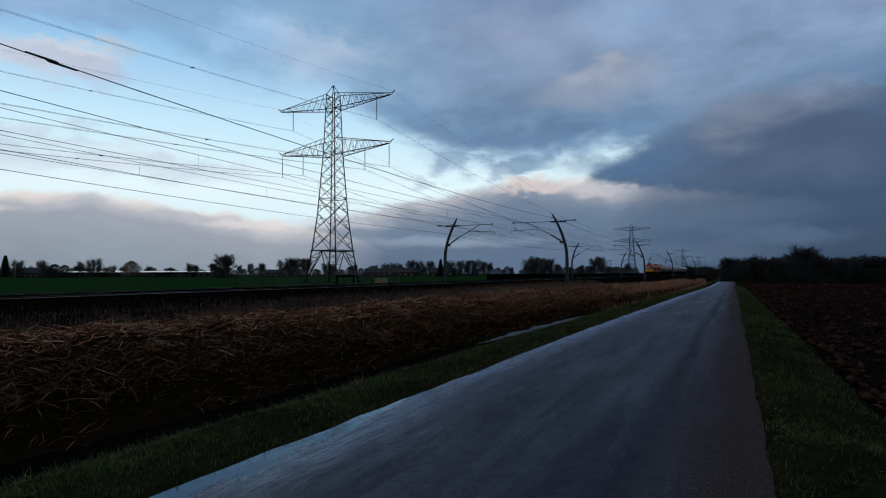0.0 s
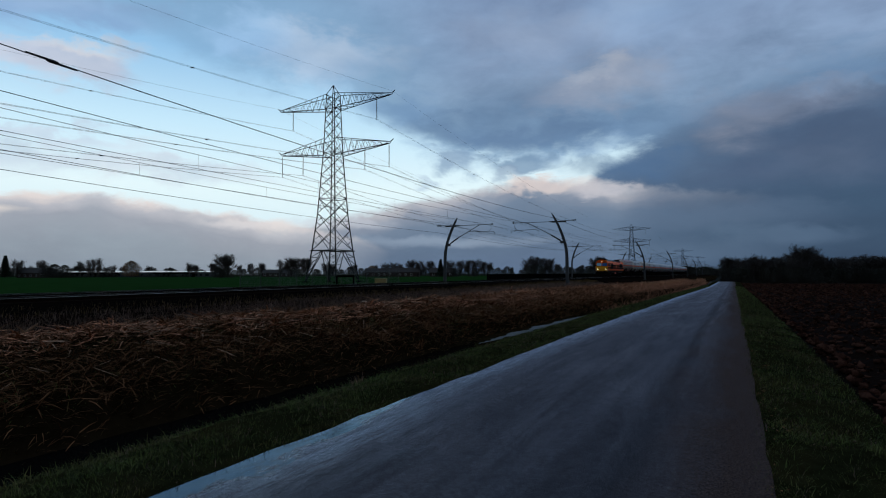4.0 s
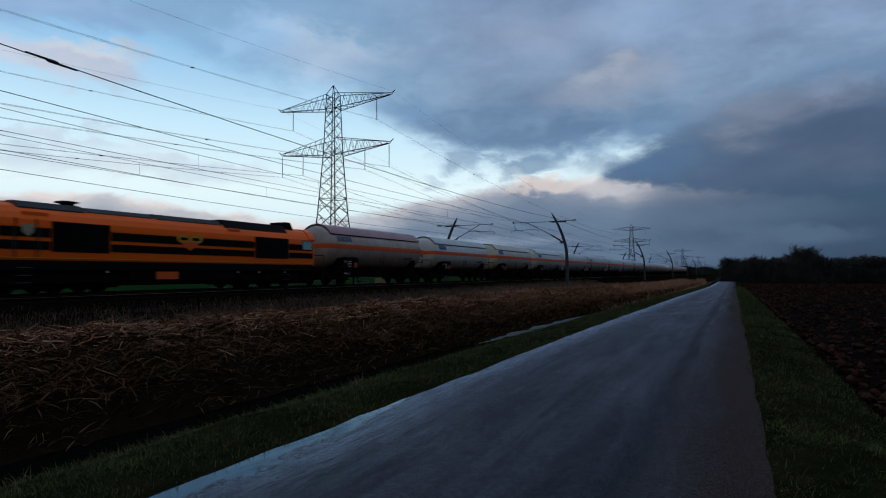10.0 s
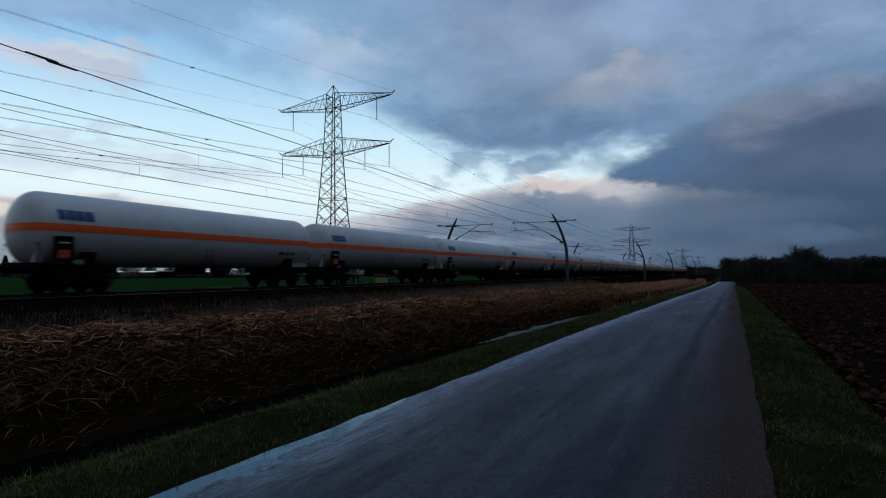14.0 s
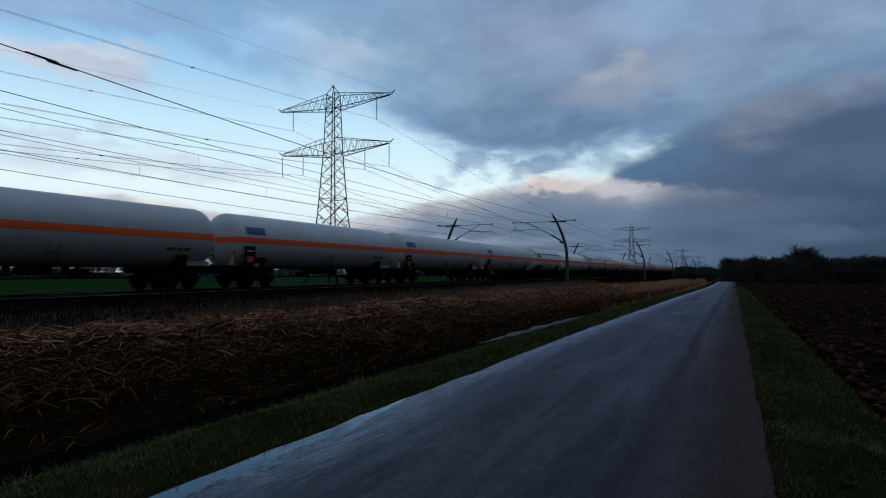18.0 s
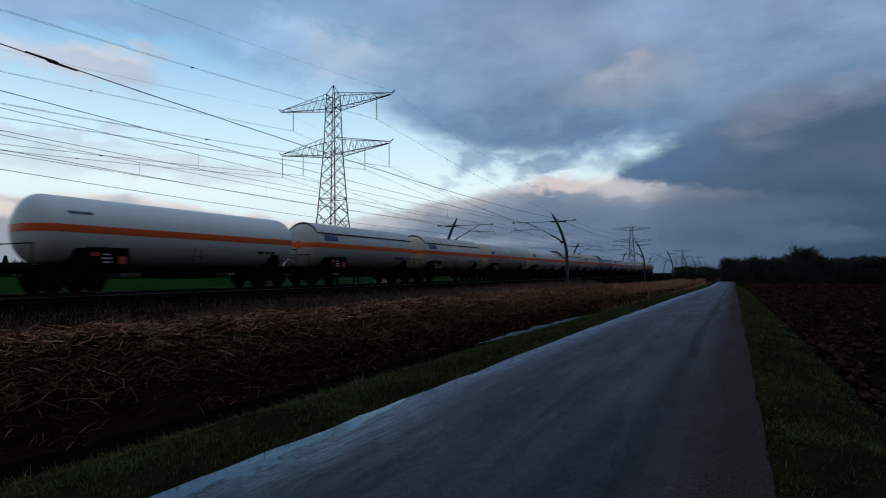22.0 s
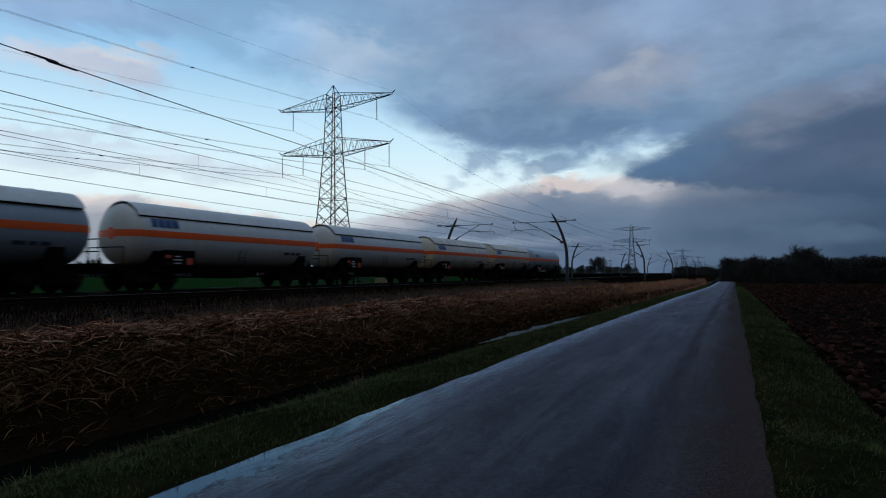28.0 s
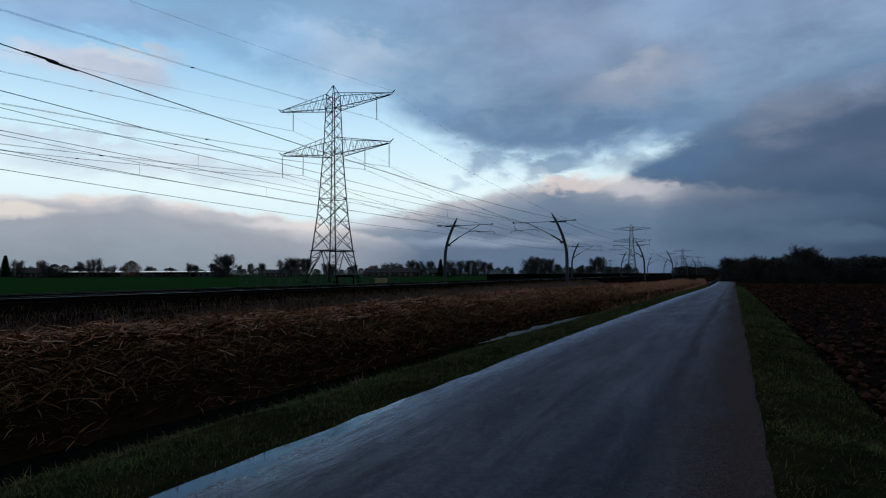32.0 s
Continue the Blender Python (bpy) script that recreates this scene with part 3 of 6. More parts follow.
def road():
    xs = [-3.82, -3.74, -3.55, -3.3, -2.7, -2.0, -1.3, -0.6, -0.1, 0.10, 0.18, 0.24]
    drop = [-0.004, -0.002, 0.0, 0.002, 0.012, 0.020, 0.022, 0.016, 0.004, -0.002, -0.004, -0.006]
    ys = [-60, -30, -15, -8] + [round(-4 + 0.5 * i, 2) for i in range(130)]
    y = 61.5
    while y < 1200:
        ys.append(y)
        y *= 1.06
    verts, faces = [], []
    for y in ys:
        for i, (x, z) in enumerate(zip(xs, drop)):
            dx = 0.10 * noise.noise((x // 2, y * 0.5, 2)) + 0.06 * noise.noise((x // 2, y * 2.1, 9)) if i in (0, 1, 2, 9, 10, 11) else 0
            verts.append((x + dx, y, z + 0.003 * noise.noise((x * 0.5, y * 0.3, 4)) + float(fall(x, y))))
    k = len(xs)
    for j in range(len(ys) - 1):
        for i in range(k - 1):
            faces.append((j * k + i, j * k + i + 1, (j + 1) * k + i + 1, (j + 1) * k + i))
    me = mesh_of("road", verts, np.array(faces), True)
    solid("road", me, M_ASPHALT, "narrow wet asphalt farm lane with muddy edges", "road", kind="structure")


def strip(name, x0, x1, y0, y1, z, material, label, wobble, step=0.25, freq=1.3, taper=True):
    """A flat sheet of water along the lane with an uneven outline."""
    ys = np.arange(y0, y1 + step, step)
    v, f = [], []
    for j, y in enumerate(ys):
        q = (y - y0) / (y1 - y0)
        w = min(1, 4 * q, 4 * (1 - q)) if taper else 1.0
        mid = (x0 + x1) / 2
        a = mid + (x0 - mid) * w + wobble * noise.noise((x0, y * freq, 1)) + wobble * 0.5 * noise.noise((x0, y * freq * 4, 2))
        b = mid + (x1 - mid) * w + wobble * noise.noise((x1, y * freq, 3)) + wobble * 0.5 * noise.noise((x1, y * freq * 4, 4))
        zz = z + float(fall(mid, y))
        v += [(min(a, b), y, zz), (max(a, b) + 0.01, y, zz)]
        if j:
            f.append((2 * j - 2, 2 * j - 1, 2 * j + 1, 2 * j))
    return solid(name, mesh_of(name, v, np.array(f)), material, label, "water", kind="structure")


road()
strip("water_ditch", -9.5, -6.2, -60, 900, -0.98, M_WATER, "dark still ditch water mirroring the sky", 0.0, 8.0, taper=False)
strip("water_shelf", -6.55, -6.16, 15.0, 28.0, -0.34, M_PUDDLE, "shallow flooded shelf of the ditch bank", 0.22, 0.15, 1.0)


# ---- tracks ----
def tracks():
    prof = ((-0.075, 0), (0.075, 0), (0.075, 0.02), (0.012, 0.04), (0.012, 0.13), (0.036, 0.14), (0.036, 0.165), (-0.036, 0.165), (-0.036, 0.14), (-0.012, 0.13), (-0.012, 0.04), (-0.075, 0.02))
    for c, word in ((NEAR_TRACK, "empty"), (FAR_TRACK, "busy")):
        t = thing("railway_track", "straight ballasted railway track with steel rails", "railway track", pose(c, 0, RAIL - 0.172), "railway tracks", "structure")
        for sx in (-0.7535, 0.7535):
            part("rail", Shape().prism([(sx + p, q) for p, q in prof], -150, 1500, "y"), M_RAIL, t, "rusty-sided steel rail")
            part("rail_head", Shape().box(sx - 0.034, -150, 0.1655, sx + 0.034, 1500, 0.172), M_HEAD_GLINT if word == "empty" and sx > 0 else M_HEAD, t, "polished running surface")
        s = Shape()
        for i in range(320):
            y = -10 + i * 0.6
            s.prism([(-1.26, -0.16), (1.26, -0.16), (1.26, -0.03), (0.4, -0.06), (-0.4, -0.06), (-1.26, -0.03)], y, y + 0.26, "y")
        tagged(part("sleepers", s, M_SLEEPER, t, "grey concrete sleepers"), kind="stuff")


tracks()


# ---- overhead line ----
def curve_tube(pts, r, n=8):
    return Shape().tube(pts, r, n)


def overhead_mast():
    """Curved tapering mast; the arm reaches towards -x. Origin at its foot, base 17.3 m from the camera's line."""
    t = thing("overhead_line_mast", "curved grey steel overhead line mast with cantilever arm", "mast", group="overhead line masts")
    rings = []
    for q in np.linspace(0, 1, 15):
        z = 7.9 * q
        x = -1.55 * max(0, (q - 0.42) / 0.58) ** 1.7 - 0.12 * q
        w, d = 0.165 - 0.045 * q, 0.14 - 0.05 * q
        if q > 0.93:
            w *= (1.02 - q) / 0.09
        rings.append([(x - w, -d, z), (x + w, -d, z), (x + w, d, z), (x - w, d, z)])
    part("pole", Shape().loft(rings), M_MAST, t, "tapering curved pole")
    part("base_plate", Shape().box(-0.35, -0.3, -0.3, 0.35, 0.3, 0.06, 0.03), M_MAST, t)
    part("top_tie", Shape().tube([(-0.6, 0, 6.95), (-6.1, 0, 7.0)], 0.035), M_STEEL, t)
    part("strut", Shape().tube([(-0.45, 0, 4.7), (-2.0, 0, 5.65), (-4.5, 0, 6.95)], 0.042), M_STEEL, t)
    part("strut_insulator", Shape().tube([(-0.75, 0, 4.88), (-1.75, 0, 5.5)], 0.085, 8), M_WIRE, t, "thick dark insulator rod")
    part("registration_arm", Shape().tube([(-3.0, 0, 6.22), (-6.3, 0, 6.1), (-6.45, 0, 5.85)], 0.03), M_STEEL, t)
    part("bracket", Shape().box(-1.6, -0.06, 6.85, -0.1, 0.06, 7.02, 0.02), M_MAST, t)
    part("strut_foot", Shape().box(-0.75, -0.09, 4.55, -0.3, 0.09, 4.85, 0.03), M_MAST, t)
    part("outer_bracket", Shape().tube([(-1.0, 0, 7.0), (0.75, 0, 7.05)], 0.04), M_STEEL, t)
    for x, z in ((-1.9, 6.97), (0.55, 7.05), (-1.15, 5.12)):
        ax = Shape()
        for i in range(5):
            ax.lathe([(-0.03, 0.05), (0, 0.11), (0.03, 0.05)], (x + 0.1 * i, 0, z + (0.06 * -i if z < 6 else 0)), "x", 10)
        part("insulator", ax, M_GLASS_INS, t, "ribbed dark insulator")
    part("drop_bracket", Shape().tube([(-5.9, 0, 7.0), (-6.0, 0, 6.55), (-5.75, 0, 6.2)], 0.022), M_STEEL, t)
    part("end_fitting", Shape().lathe([(-0.12, 0.05), (0, 0.10), (0.12, 0.05)], (-6.1, 0, 7.0), "x", 10), M_STEEL, t)
    return t


MAST_YS = [62.4 + 61 * k for k in range(16)]
mast_a = overhead_mast()
mast_a.matrix_basis = pose(-16.1, MAST_YS[0], 0.30)
for y in [1.4] + MAST_YS[1:]:
    copy_thing(mast_a, pose(-16.1, y, 0.30))
for y in [1.4] + MAST_YS:
    copy_thing(mast_a, pose(-30.9, y, 0.30, 0, 0, 180))


def sagged(p, q, sag, n=14):
    p, q = Vector(p), Vector(q)
    return [p.lerp(q, i / n) - Vector((0, 0, 4 * sag * (i / n) * (1 - i / n))) for i in range(n + 1)]


def line_wire(name, x, z, sag, r, label, material, n=12, z0=None):
    """A wire from mast to mast; z0: its height at the nearest masts."""
    ys = [-59.6, 1.4] + MAST_YS
    z0 = z if z0 is None else z0
    pts = []
    for a, b in zip(ys, ys[1:]):
        pts += sagged((x, a, z0 if a < 10 else z), (x, b, z0 if b < 10 else z), sag, n)[:-1]
    pts.append((x, ys[-1], z))
    return solid(name, Shape().tube(pts, r, 5), material, label, "overhead wire", "overhead line wires")


for x, z, sag, r, z0 in ((-17.3, 7.59, 0.55, 0.017, 8.0), (-22.2, 7.64, 0.21, 0.015, 8.04), (-31.5, 7.72, 0.46, 0.016, 8.04), (-31.7, 6.51, 0.37, 0.016, 7.12)):
    line_wire("feeder_wire", x, z, sag, r, "thick dark feeder wire on the masts", M_WIRE, z0=z0)
for x, y0 in ((NEAR_TRACK, 0), (FAR_TRACK, 1.5)):
    line_wire("contact_wire", x, 6.48, 0.03, 0.011, "thin copper contact wire over the track", M_WIRE, 6)
    mw = line_wire("messenger_wire", x, 7.45, 0.42, 0.011, "thin carrying wire with droppers over the track", M_WIRE)
    for k in range(4):
        for i in range(1, 7):
            q = i / 7
            y = (1.4 if k == 0 else MAST_YS[k - 1]) + 61 * q
            part("dropper", Shape().tube([(x, y, 6.46), (x, y, 7.45 - 1.68 * q * (1 - q))], 0.006, 4), M_WIRE, mw)
ins = thing("wire_section_insulator", "dark section insulator bars in the feeder wire", "insulator", pose(-17.3, 9.7, 7.69, -1.0))
for dy, dz, r in ((-0.30, 0.035, 0.022), (0.30, -0.035, 0.022), (0.0, 0.0, 0.032)):
    part("bar", Shape().lathe([(-0.42, 0.012), (-0.38, r), (0.38, r), (0.42, 0.012)] if dy else [(-0.16, 0.03), (-0.12, 0.05), (0.12, 0.05), (0.16, 0.03)], (0, dy, dz), "y", 8), M_WIRE, ins)


# ---- high voltage line ----
def lattice_bar(s, p, q, w):
    s.tube([p, q], w, 4, caps=False)


def pylon():
    t = thing("electricity_pylon", "tall grey lattice steel electricity pylon with two crossarms", "electricity pylon", group="electricity pylons")

    def half(z):
        return float(np.interp(z, (0, 7.2, 15, 29.5, 40.6, 43.0), (4.3, 3.25, 2.45, 1.55, 1.25, 1.1)))

    def corner(i, z):
        h = half(z)
        return (h * (1, 1, -1, -1)[i], h * (1, -1, -1, 1)[i], z)

    for i in range(4):
        part("leg", Shape().tube([corner(i, z) for z in (0, 7.2, 15, 29.5, 43.0)], 0.17, 5, 0.1), M_PYLON, t)
    levels = [0.0, 7.2, 11.8, 15.6, 18.9, 21.8, 24.4, 27.0, 29.5, 32.2, 34.8, 37.2, 39.5, 41.4, 43.0]
    for k, (z0, z1) in enumerate(zip(levels, levels[1:])):
        s = Shape()
        for i in range(4):
            j = (i + 1) % 4
            a0, b0, a1, b1 = (Vector(corner(i, z0)), Vector(corner(j, z0)), Vector(corner(i, z1)), Vector(corner(j, z1)))
            w = 0.085 if k < 4 else 0.065
            if k == 0:
                m = (a1 + b1) / 2
                lattice_bar(s, a0, m, 0.11), lattice_bar(s, b0, m, 0.11), lattice_bar(s, a1, b1, 0.10)
                for q in (0.3, 0.55, 0.78):
                    lattice_bar(s, a0.lerp(a1, q), a0.lerp(m, q), 0.05), lattice_bar(s, b0.lerp(b1, q), b0.lerp(m, q), 0.05)
                    lattice_bar(s, a0.lerp(a1, q), a0.lerp(m, min(q + 0.22, 1)), 0.05), lattice_bar(s, b0.lerp(b1, q), b0.lerp(m, min(q + 0.22, 1)), 0.05)
            else:
                lattice_bar(s, a0, b1, w), lattice_bar(s, b0, a1, w)
                if k < 4:
                    c = (a0 + b0 + a1 + b1) / 4
                    lattice_bar(s, a0.lerp(a1, 0.5), a0.lerp(b1, 0.27), 0.045), lattice_bar(s, b0.lerp(b1, 0.5), b0.lerp(a1, 0.27), 0.045)
                    lattice_bar(s, a0.lerp(a1, 0.5), a1.lerp(b0, 0.27), 0.045), lattice_bar(s, b0.lerp(b1, 0.5), b1.lerp(a0, 0.27), 0.045)
                if k in (4, 8, 12):
                    lattice_bar(s, a0, b0, 0.07)
        part("bracing", s, M_PYLON, t)
    top = Shape()
    for i in range(4):
        lattice_bar(top, corner(i, 43.0), (0, 0, 45.2), 0.08)
    part("peak", top, M_PYLON, t)
    for side in (-1, 1):
        for z0, reach, rise in ((39.5, 15.6, 2.6), (28.85, 15.2, 3.0)):
            s = Shape()
            tipz = z0 + 1.4
            h0, h1 = half(z0), half(z0 + rise)
            lo = [Vector((side * h0, e * h0, z0)) for e in (-1, 1)]
            hi = [Vector((side * h1, e * h1, z0 + rise + 0.9)) for e in (-1, 1)]
            tip = Vector((side * reach, 0, tipz))
            for a in lo:
                lattice_bar(s, a, tip, 0.10)
            for a in hi:
                lattice_bar(s, a, tip + Vector((0, 0, 0.35)), 0.08)
            nb = 8
            for i in range(nb):
                q0, q1 = i / nb, (i + 1) / nb
                for a, b in zip(lo, hi):
                    lattice_bar(s, a.lerp(tip, q0), b.lerp(tip, (q0 + q1) / 2), 0.045), lattice_bar(s, b.lerp(tip, (q0 + q1) / 2), a.lerp(tip, q1), 0.045)
                lattice_bar(s, lo[0].lerp(tip, q0), lo[1].lerp(tip, q1), 0.04)
            lattice_bar(s, tip, tip + Vector((side * 0.9, 0, 0.9)), 0.07), lattice_bar(s, tip + Vector((0, 0, 0.3)), tip + Vector((side * 0.9, 0, 0.9)), 0.07)
            part("crossarm", s, M_PYLON, t, "tapering lattice crossarm")
        for x, z, ln in ((11.8, 40.4, 4.6), (15.0, 29.9, 4.9), (8.7, 29.6, 4.6)):
            s = Shape().tube([(side * x, 0, z), (side * x, 0, z - ln)], 0.07, 6)
            for i in range(16):
                s.lathe([(-0.05, 0.05), (0.0, 0.15), (0.05, 0.05)], (side * x, 0, z - 0.5 - i * 0.24), "z", 8)
            part("insulator", s, M_GLASS_INS, t, "long hanging insulator string")
    part("platform", Shape().box(-3.6, -3.6, 7.0, 3.6, -3.4, 7.25).box(-3.6, 3.4, 7.0, 3.6, 3.6, 7.25), M_PYLON, t)
    for i in range(4):
        x, y, _ = corner(i, 0)
        part("footing", Shape().box(x - 0.5, y - 0.5, -0.4, x + 0.5, y + 0.5, 0.25, 0.05), M_SLEEPER, t, "concrete footing")
    return t


PYLON_X, PYLON_YS = -81.4, [107.0, 535.0, 1110.0, 1620.0]
py = pylon()
py.matrix_basis = pose(PYLON_X, PYLON_YS[0], -0.3)
for y in [-283.0] + PYLON_YS[1:]:
    copy_thing(py, pose(PYLON_X + 1 * (y > 200), y, -0.3))
copy_thing(py, pose(-350, 1890, -0.3, 0, 0, 20))


def span_lines():
    ends = [-283.0] + PYLON_YS
    for side in (-1, 1):
        for x, z, sag, r, name, label in ((15.9, 41.3, 11.6, 0.014, "earth_wire", "thin earth wire between pylon tips"), (11.8, 35.6, 9.2, 0.018, "power_line", "twin power conductors with spacers"),
                                          (15.0, 24.8, 9.3, 0.018, "power_line", "twin power conductors with spacers"), (8.7, 24.7, 9.3, 0.018, "power_line", "twin power conductors with spacers")):
            t = thing(name, label, "power line", group="power lines")
            for a, b in zip(ends, ends[1:]):
                for off in ((-0.2, 0.2) if name == "power_line" else (0,)):
                    xa, xb = PYLON_X + 1 * (a > 200), PYLON_X + 1 * (b > 200)
                    part("conductor", Shape().tube(sagged((xa + side * x + off, a, z), (xb + side * x + off, b, z), sag, 40), r, 4), M_ALU, t)
                if name == "power_line" and a < 200:
                    for i in range(1, 8):
                        p = sagged((PYLON_X + side * x, a, z), (PYLON_X + side * x, b, z), sag, 40)[i * 5]
                        part("spacer", Shape().box(p.x - 0.26, p.y - 0.06, p.z - 0.09, p.x + 0.26, p.y + 0.06, p.z + 0.05), M_WIRE, t)


span_lines()


# ---- train ----
def paint(name, rgb, grime=(0.05, 0.042, 0.035), grime_amount=0.5, rough=0.38, streak=True, spec=0.5):
    """Vehicle paint with road film: streaks that run down, and blotches."""
    m = bpy.data.materials.new(name)
    m.use_nodes = True
    n = Nodes(m.node_tree)
    tc = n.add("ShaderNodeTexCoord").outputs["Object"]
    blot, run = n.noise(tc, 1.3, 6, 0.65, 0.4), n.noise(n.scaled(tc, 2.0, 2.6, 0.22), 2.2, 5, 0.65)
    fine = n.noise(tc, 25, 3, 0.6)
    rnd = n.add("ShaderNodeObjectInfo").outputs["Random"]
    k = n.math("ADD", 0.88, n.math("MULTIPLY", rnd, 0.2))
    col = n.mix(1.0, (*rgb, 1.0), n.add("ShaderNodeCombineColor", Red=k, Green=k, Blue=k).outputs[0], "MULTIPLY")
    f = n.math("MULTIPLY", n.math("MULTIPLY_ADD", blot, 1.6, -0.55, clamp=True), grime_amount)
    col = n.mix(f, col, (*grime, 1.0))
    if streak:
        f2 = n.math("MULTIPLY", n.math("MULTIPLY_ADD", run, 3.0, -1.45, clamp=True), grime_amount * 0.7)
        col = n.mix(f2, col, (*grime, 1.0))
    bs = n.add("ShaderNodeBsdfPrincipled", Base_Color=col)
    bs.inputs["Specular IOR Level"].default_value = spec
    n.put(bs.inputs["Roughness"], n.math("ADD", rough - 0.1, n.math("MULTIPLY", blot, 0.3), clamp=True))
    bp = n.add("ShaderNodeBump", Height=fine, Strength=0.06, Distance=0.01)
    n.put(bs.inputs["Normal"], bp.outputs[0])
    n.add("ShaderNodeOutputMaterial", Surface=bs.outputs[0])
    return m


M_TANK = paint("tank_light_grey", (0.49, 0.515, 0.54), grime_amount=0.28)
M_TANK_PALE = paint("tank_pale_grey", (0.64, 0.65, 0.655), grime_amount=0.24)
M_TANK_WHITE = paint("tank_white", (0.82, 0.82, 0.81), grime_amount=0.10)
M_TANK_CREAM = paint("tank_cream", (0.70, 0.62, 0.48), (0.16, 0.10, 0.05), 0.45)
M_END = paint("tank_end_cream_grey", (0.64, 0.62, 0.57), (0.20, 0.15, 0.10), 0.35)
M_TANK_STREAK = paint("tank_streaked_grey", (0.67, 0.645, 0.60), (0.20, 0.12, 0.08), 0.6)
M_SHIELD_STREAK = paint("sunshield_streaked", (0.64, 0.59, 0.52), (0.20, 0.13, 0.09), 0.5)
M_TANK_BLUE = paint("tank_blue_grey", (0.33, 0.39, 0.46), grime_amount=0.25)
M_TANK_DIRTY = paint("tank_dirty_grey", (0.62, 0.50, 0.43), (0.13, 0.08, 0.06), 0.75)
M_TANK_PATCHY = paint("tank_patchy_grey", (0.58, 0.59, 0.60), (0.26, 0.12, 0.09), 0.85)
M_TANK_TAN = paint("tank_tan_grey", (0.72, 0.68, 0.63), (0.26, 0.17, 0.12), 0.30)
M_SHIELD = paint("sunshield_grey", (0.60, 0.61, 0.615), (0.12, 0.10, 0.08), 0.35)
M_RUST_RUN = paint("rust_run", (0.25, 0.16, 0.12), (0.14, 0.06, 0.04), 0.6)
M_SHIELD_RUST = paint("sunshield_rusty", (0.62, 0.47, 0.35), (0.16, 0.06, 0.04), 0.8)
M_SHIELD_RED = paint("sunshield_flaking_red", (0.38, 0.22, 0.22), (0.28, 0.05, 0.045), 0.9)
M_STRIPE = paint("orange_stripe", (0.95, 0.13, 0.018), (0.24, 0.08, 0.04), 0.2)
M_LOGO = paint("blue_lettering", (0.02, 0.065, 0.19), grime_amount=0.05, streak=False)
M_LOGO_GREY = paint("grey_lettering", (0.06, 0.08, 0.12), grime_amount=0.05, streak=False)
M_FRAME = surface("underframe_dark", (0.009, 0.0075, 0.007), 0.9, vary=0.4, grain=4, stain=(0.016, 0.010, 0.007), bump=0.4, spec=0.03)
M_WHEEL = surface("wheel_steel", (0.012, 0.010, 0.0095), 0.85, metal=0.0, vary=0.3, spec=0.05)
M_PLATE = surface("white_plate", (0.62, 0.62, 0.60), 0.6, vary=0.1, bump=0.05)
M_REDPLATE = surface("red_orange_plate", (0.50, 0.06, 0.03), 0.55, vary=0.2, bump=0.05)
M_SADDLE = paint("saddle_grey", (0.30, 0.30, 0.30), grime_amount=0.5)

TZ, TR, HEAD = 2.70, 1.50, 0.78   # tank axis height, radius, depth of its dished ends


def tank_shape(y0, y1, r=TR, h=HEAD, n=40):
    prof = []
    for i in range(10):
        a = math.pi / 2 * i / 9
        prof.append((y0 + h - h * math.cos(a), max(r * math.sin(a) ** 0.85, 0.02)))
    for q in np.linspace(0, 1, 12)[1:-1]:
        prof.append((y0 + h + (y1 - y0 - 2 * h) * q, r))
    for i in range(9, -1, -1):
        a = math.pi / 2 * i / 9
        prof.append((y1 - h + h * math.cos(a), max(r * math.sin(a) ** 0.85, 0.02)))
    return Shape().lathe(prof, (0, 0, TZ), "y", n)


def stripe_shape(y0, y1, za, zb, r=TR, h=HEAD + 0.012):
    """A band round the tank between two heights, over the ends too."""
    rings, r = [], r + 0.008
    for z in np.linspace(za, zb, 4):
        d = abs(z - TZ)
        a0 = math.asin((d / r) ** (1 / 0.85)) if d > 0 else 0.0
        arc = []
        for i in range(15):
            a = a0 + (math.pi / 2 - a0) * (i / 14) ** 1.5
            rr = r * math.sin(a) ** 0.85
            arc.append((math.sqrt(max(rr * rr - d * d, 0.0)), HEAD - h * math.cos(a)))
        ring = [(-x, y0 + y, z) for x, y in arc[::-1]] + [(x, y0 + y, z) for x, y in arc[1:]]
        ring += [(x, y1 - y, z) for x, y in arc[::-1]] + [(-x, y1 - y, z) for x, y in arc[1:]]
        rings.append(ring)
    return Shape().loft(rings, caps=False)


def shield_shape(y0, y1, r, spread, thick=0.03):
    n = 18
    rings = []
    for y in np.linspace(y0, y1, 10):
        out = [(rr * math.sin(a), y, TZ + rr * math.cos(a)) for rr, seq in ((r + thick, 1), (r, -1)) for a in np.linspace(-spread, spread, n)[::seq]]
        rings.append(out)
    return Shape().loft(rings)


def wheelset(parent, y, r=0.46, gauge=0.7535):
    ws = part("wheelset", Shape().tube([(-1.0, y, r), (1.0, y, r)], 0.085, 10), M_WHEEL, parent)
    for sx in (-1, 1):
        part("wheel", Shape().lathe([(-0.10 * sx, 0.10), (-0.09 * sx, r + 0.028), (-0.06 * sx, r + 0.028), (-0.05 * sx, r), (0.035 * sx, r - 0.006), (0.035 * sx, r - 0.07), (0.0, r - 0.09), (0.0, 0.2), (0.06 * sx, 0.18), (0.06 * sx, 0.09)],
                                    (sx * gauge, y, r), "x", 28), M_WHEEL, ws, smooth=False)
    return ws


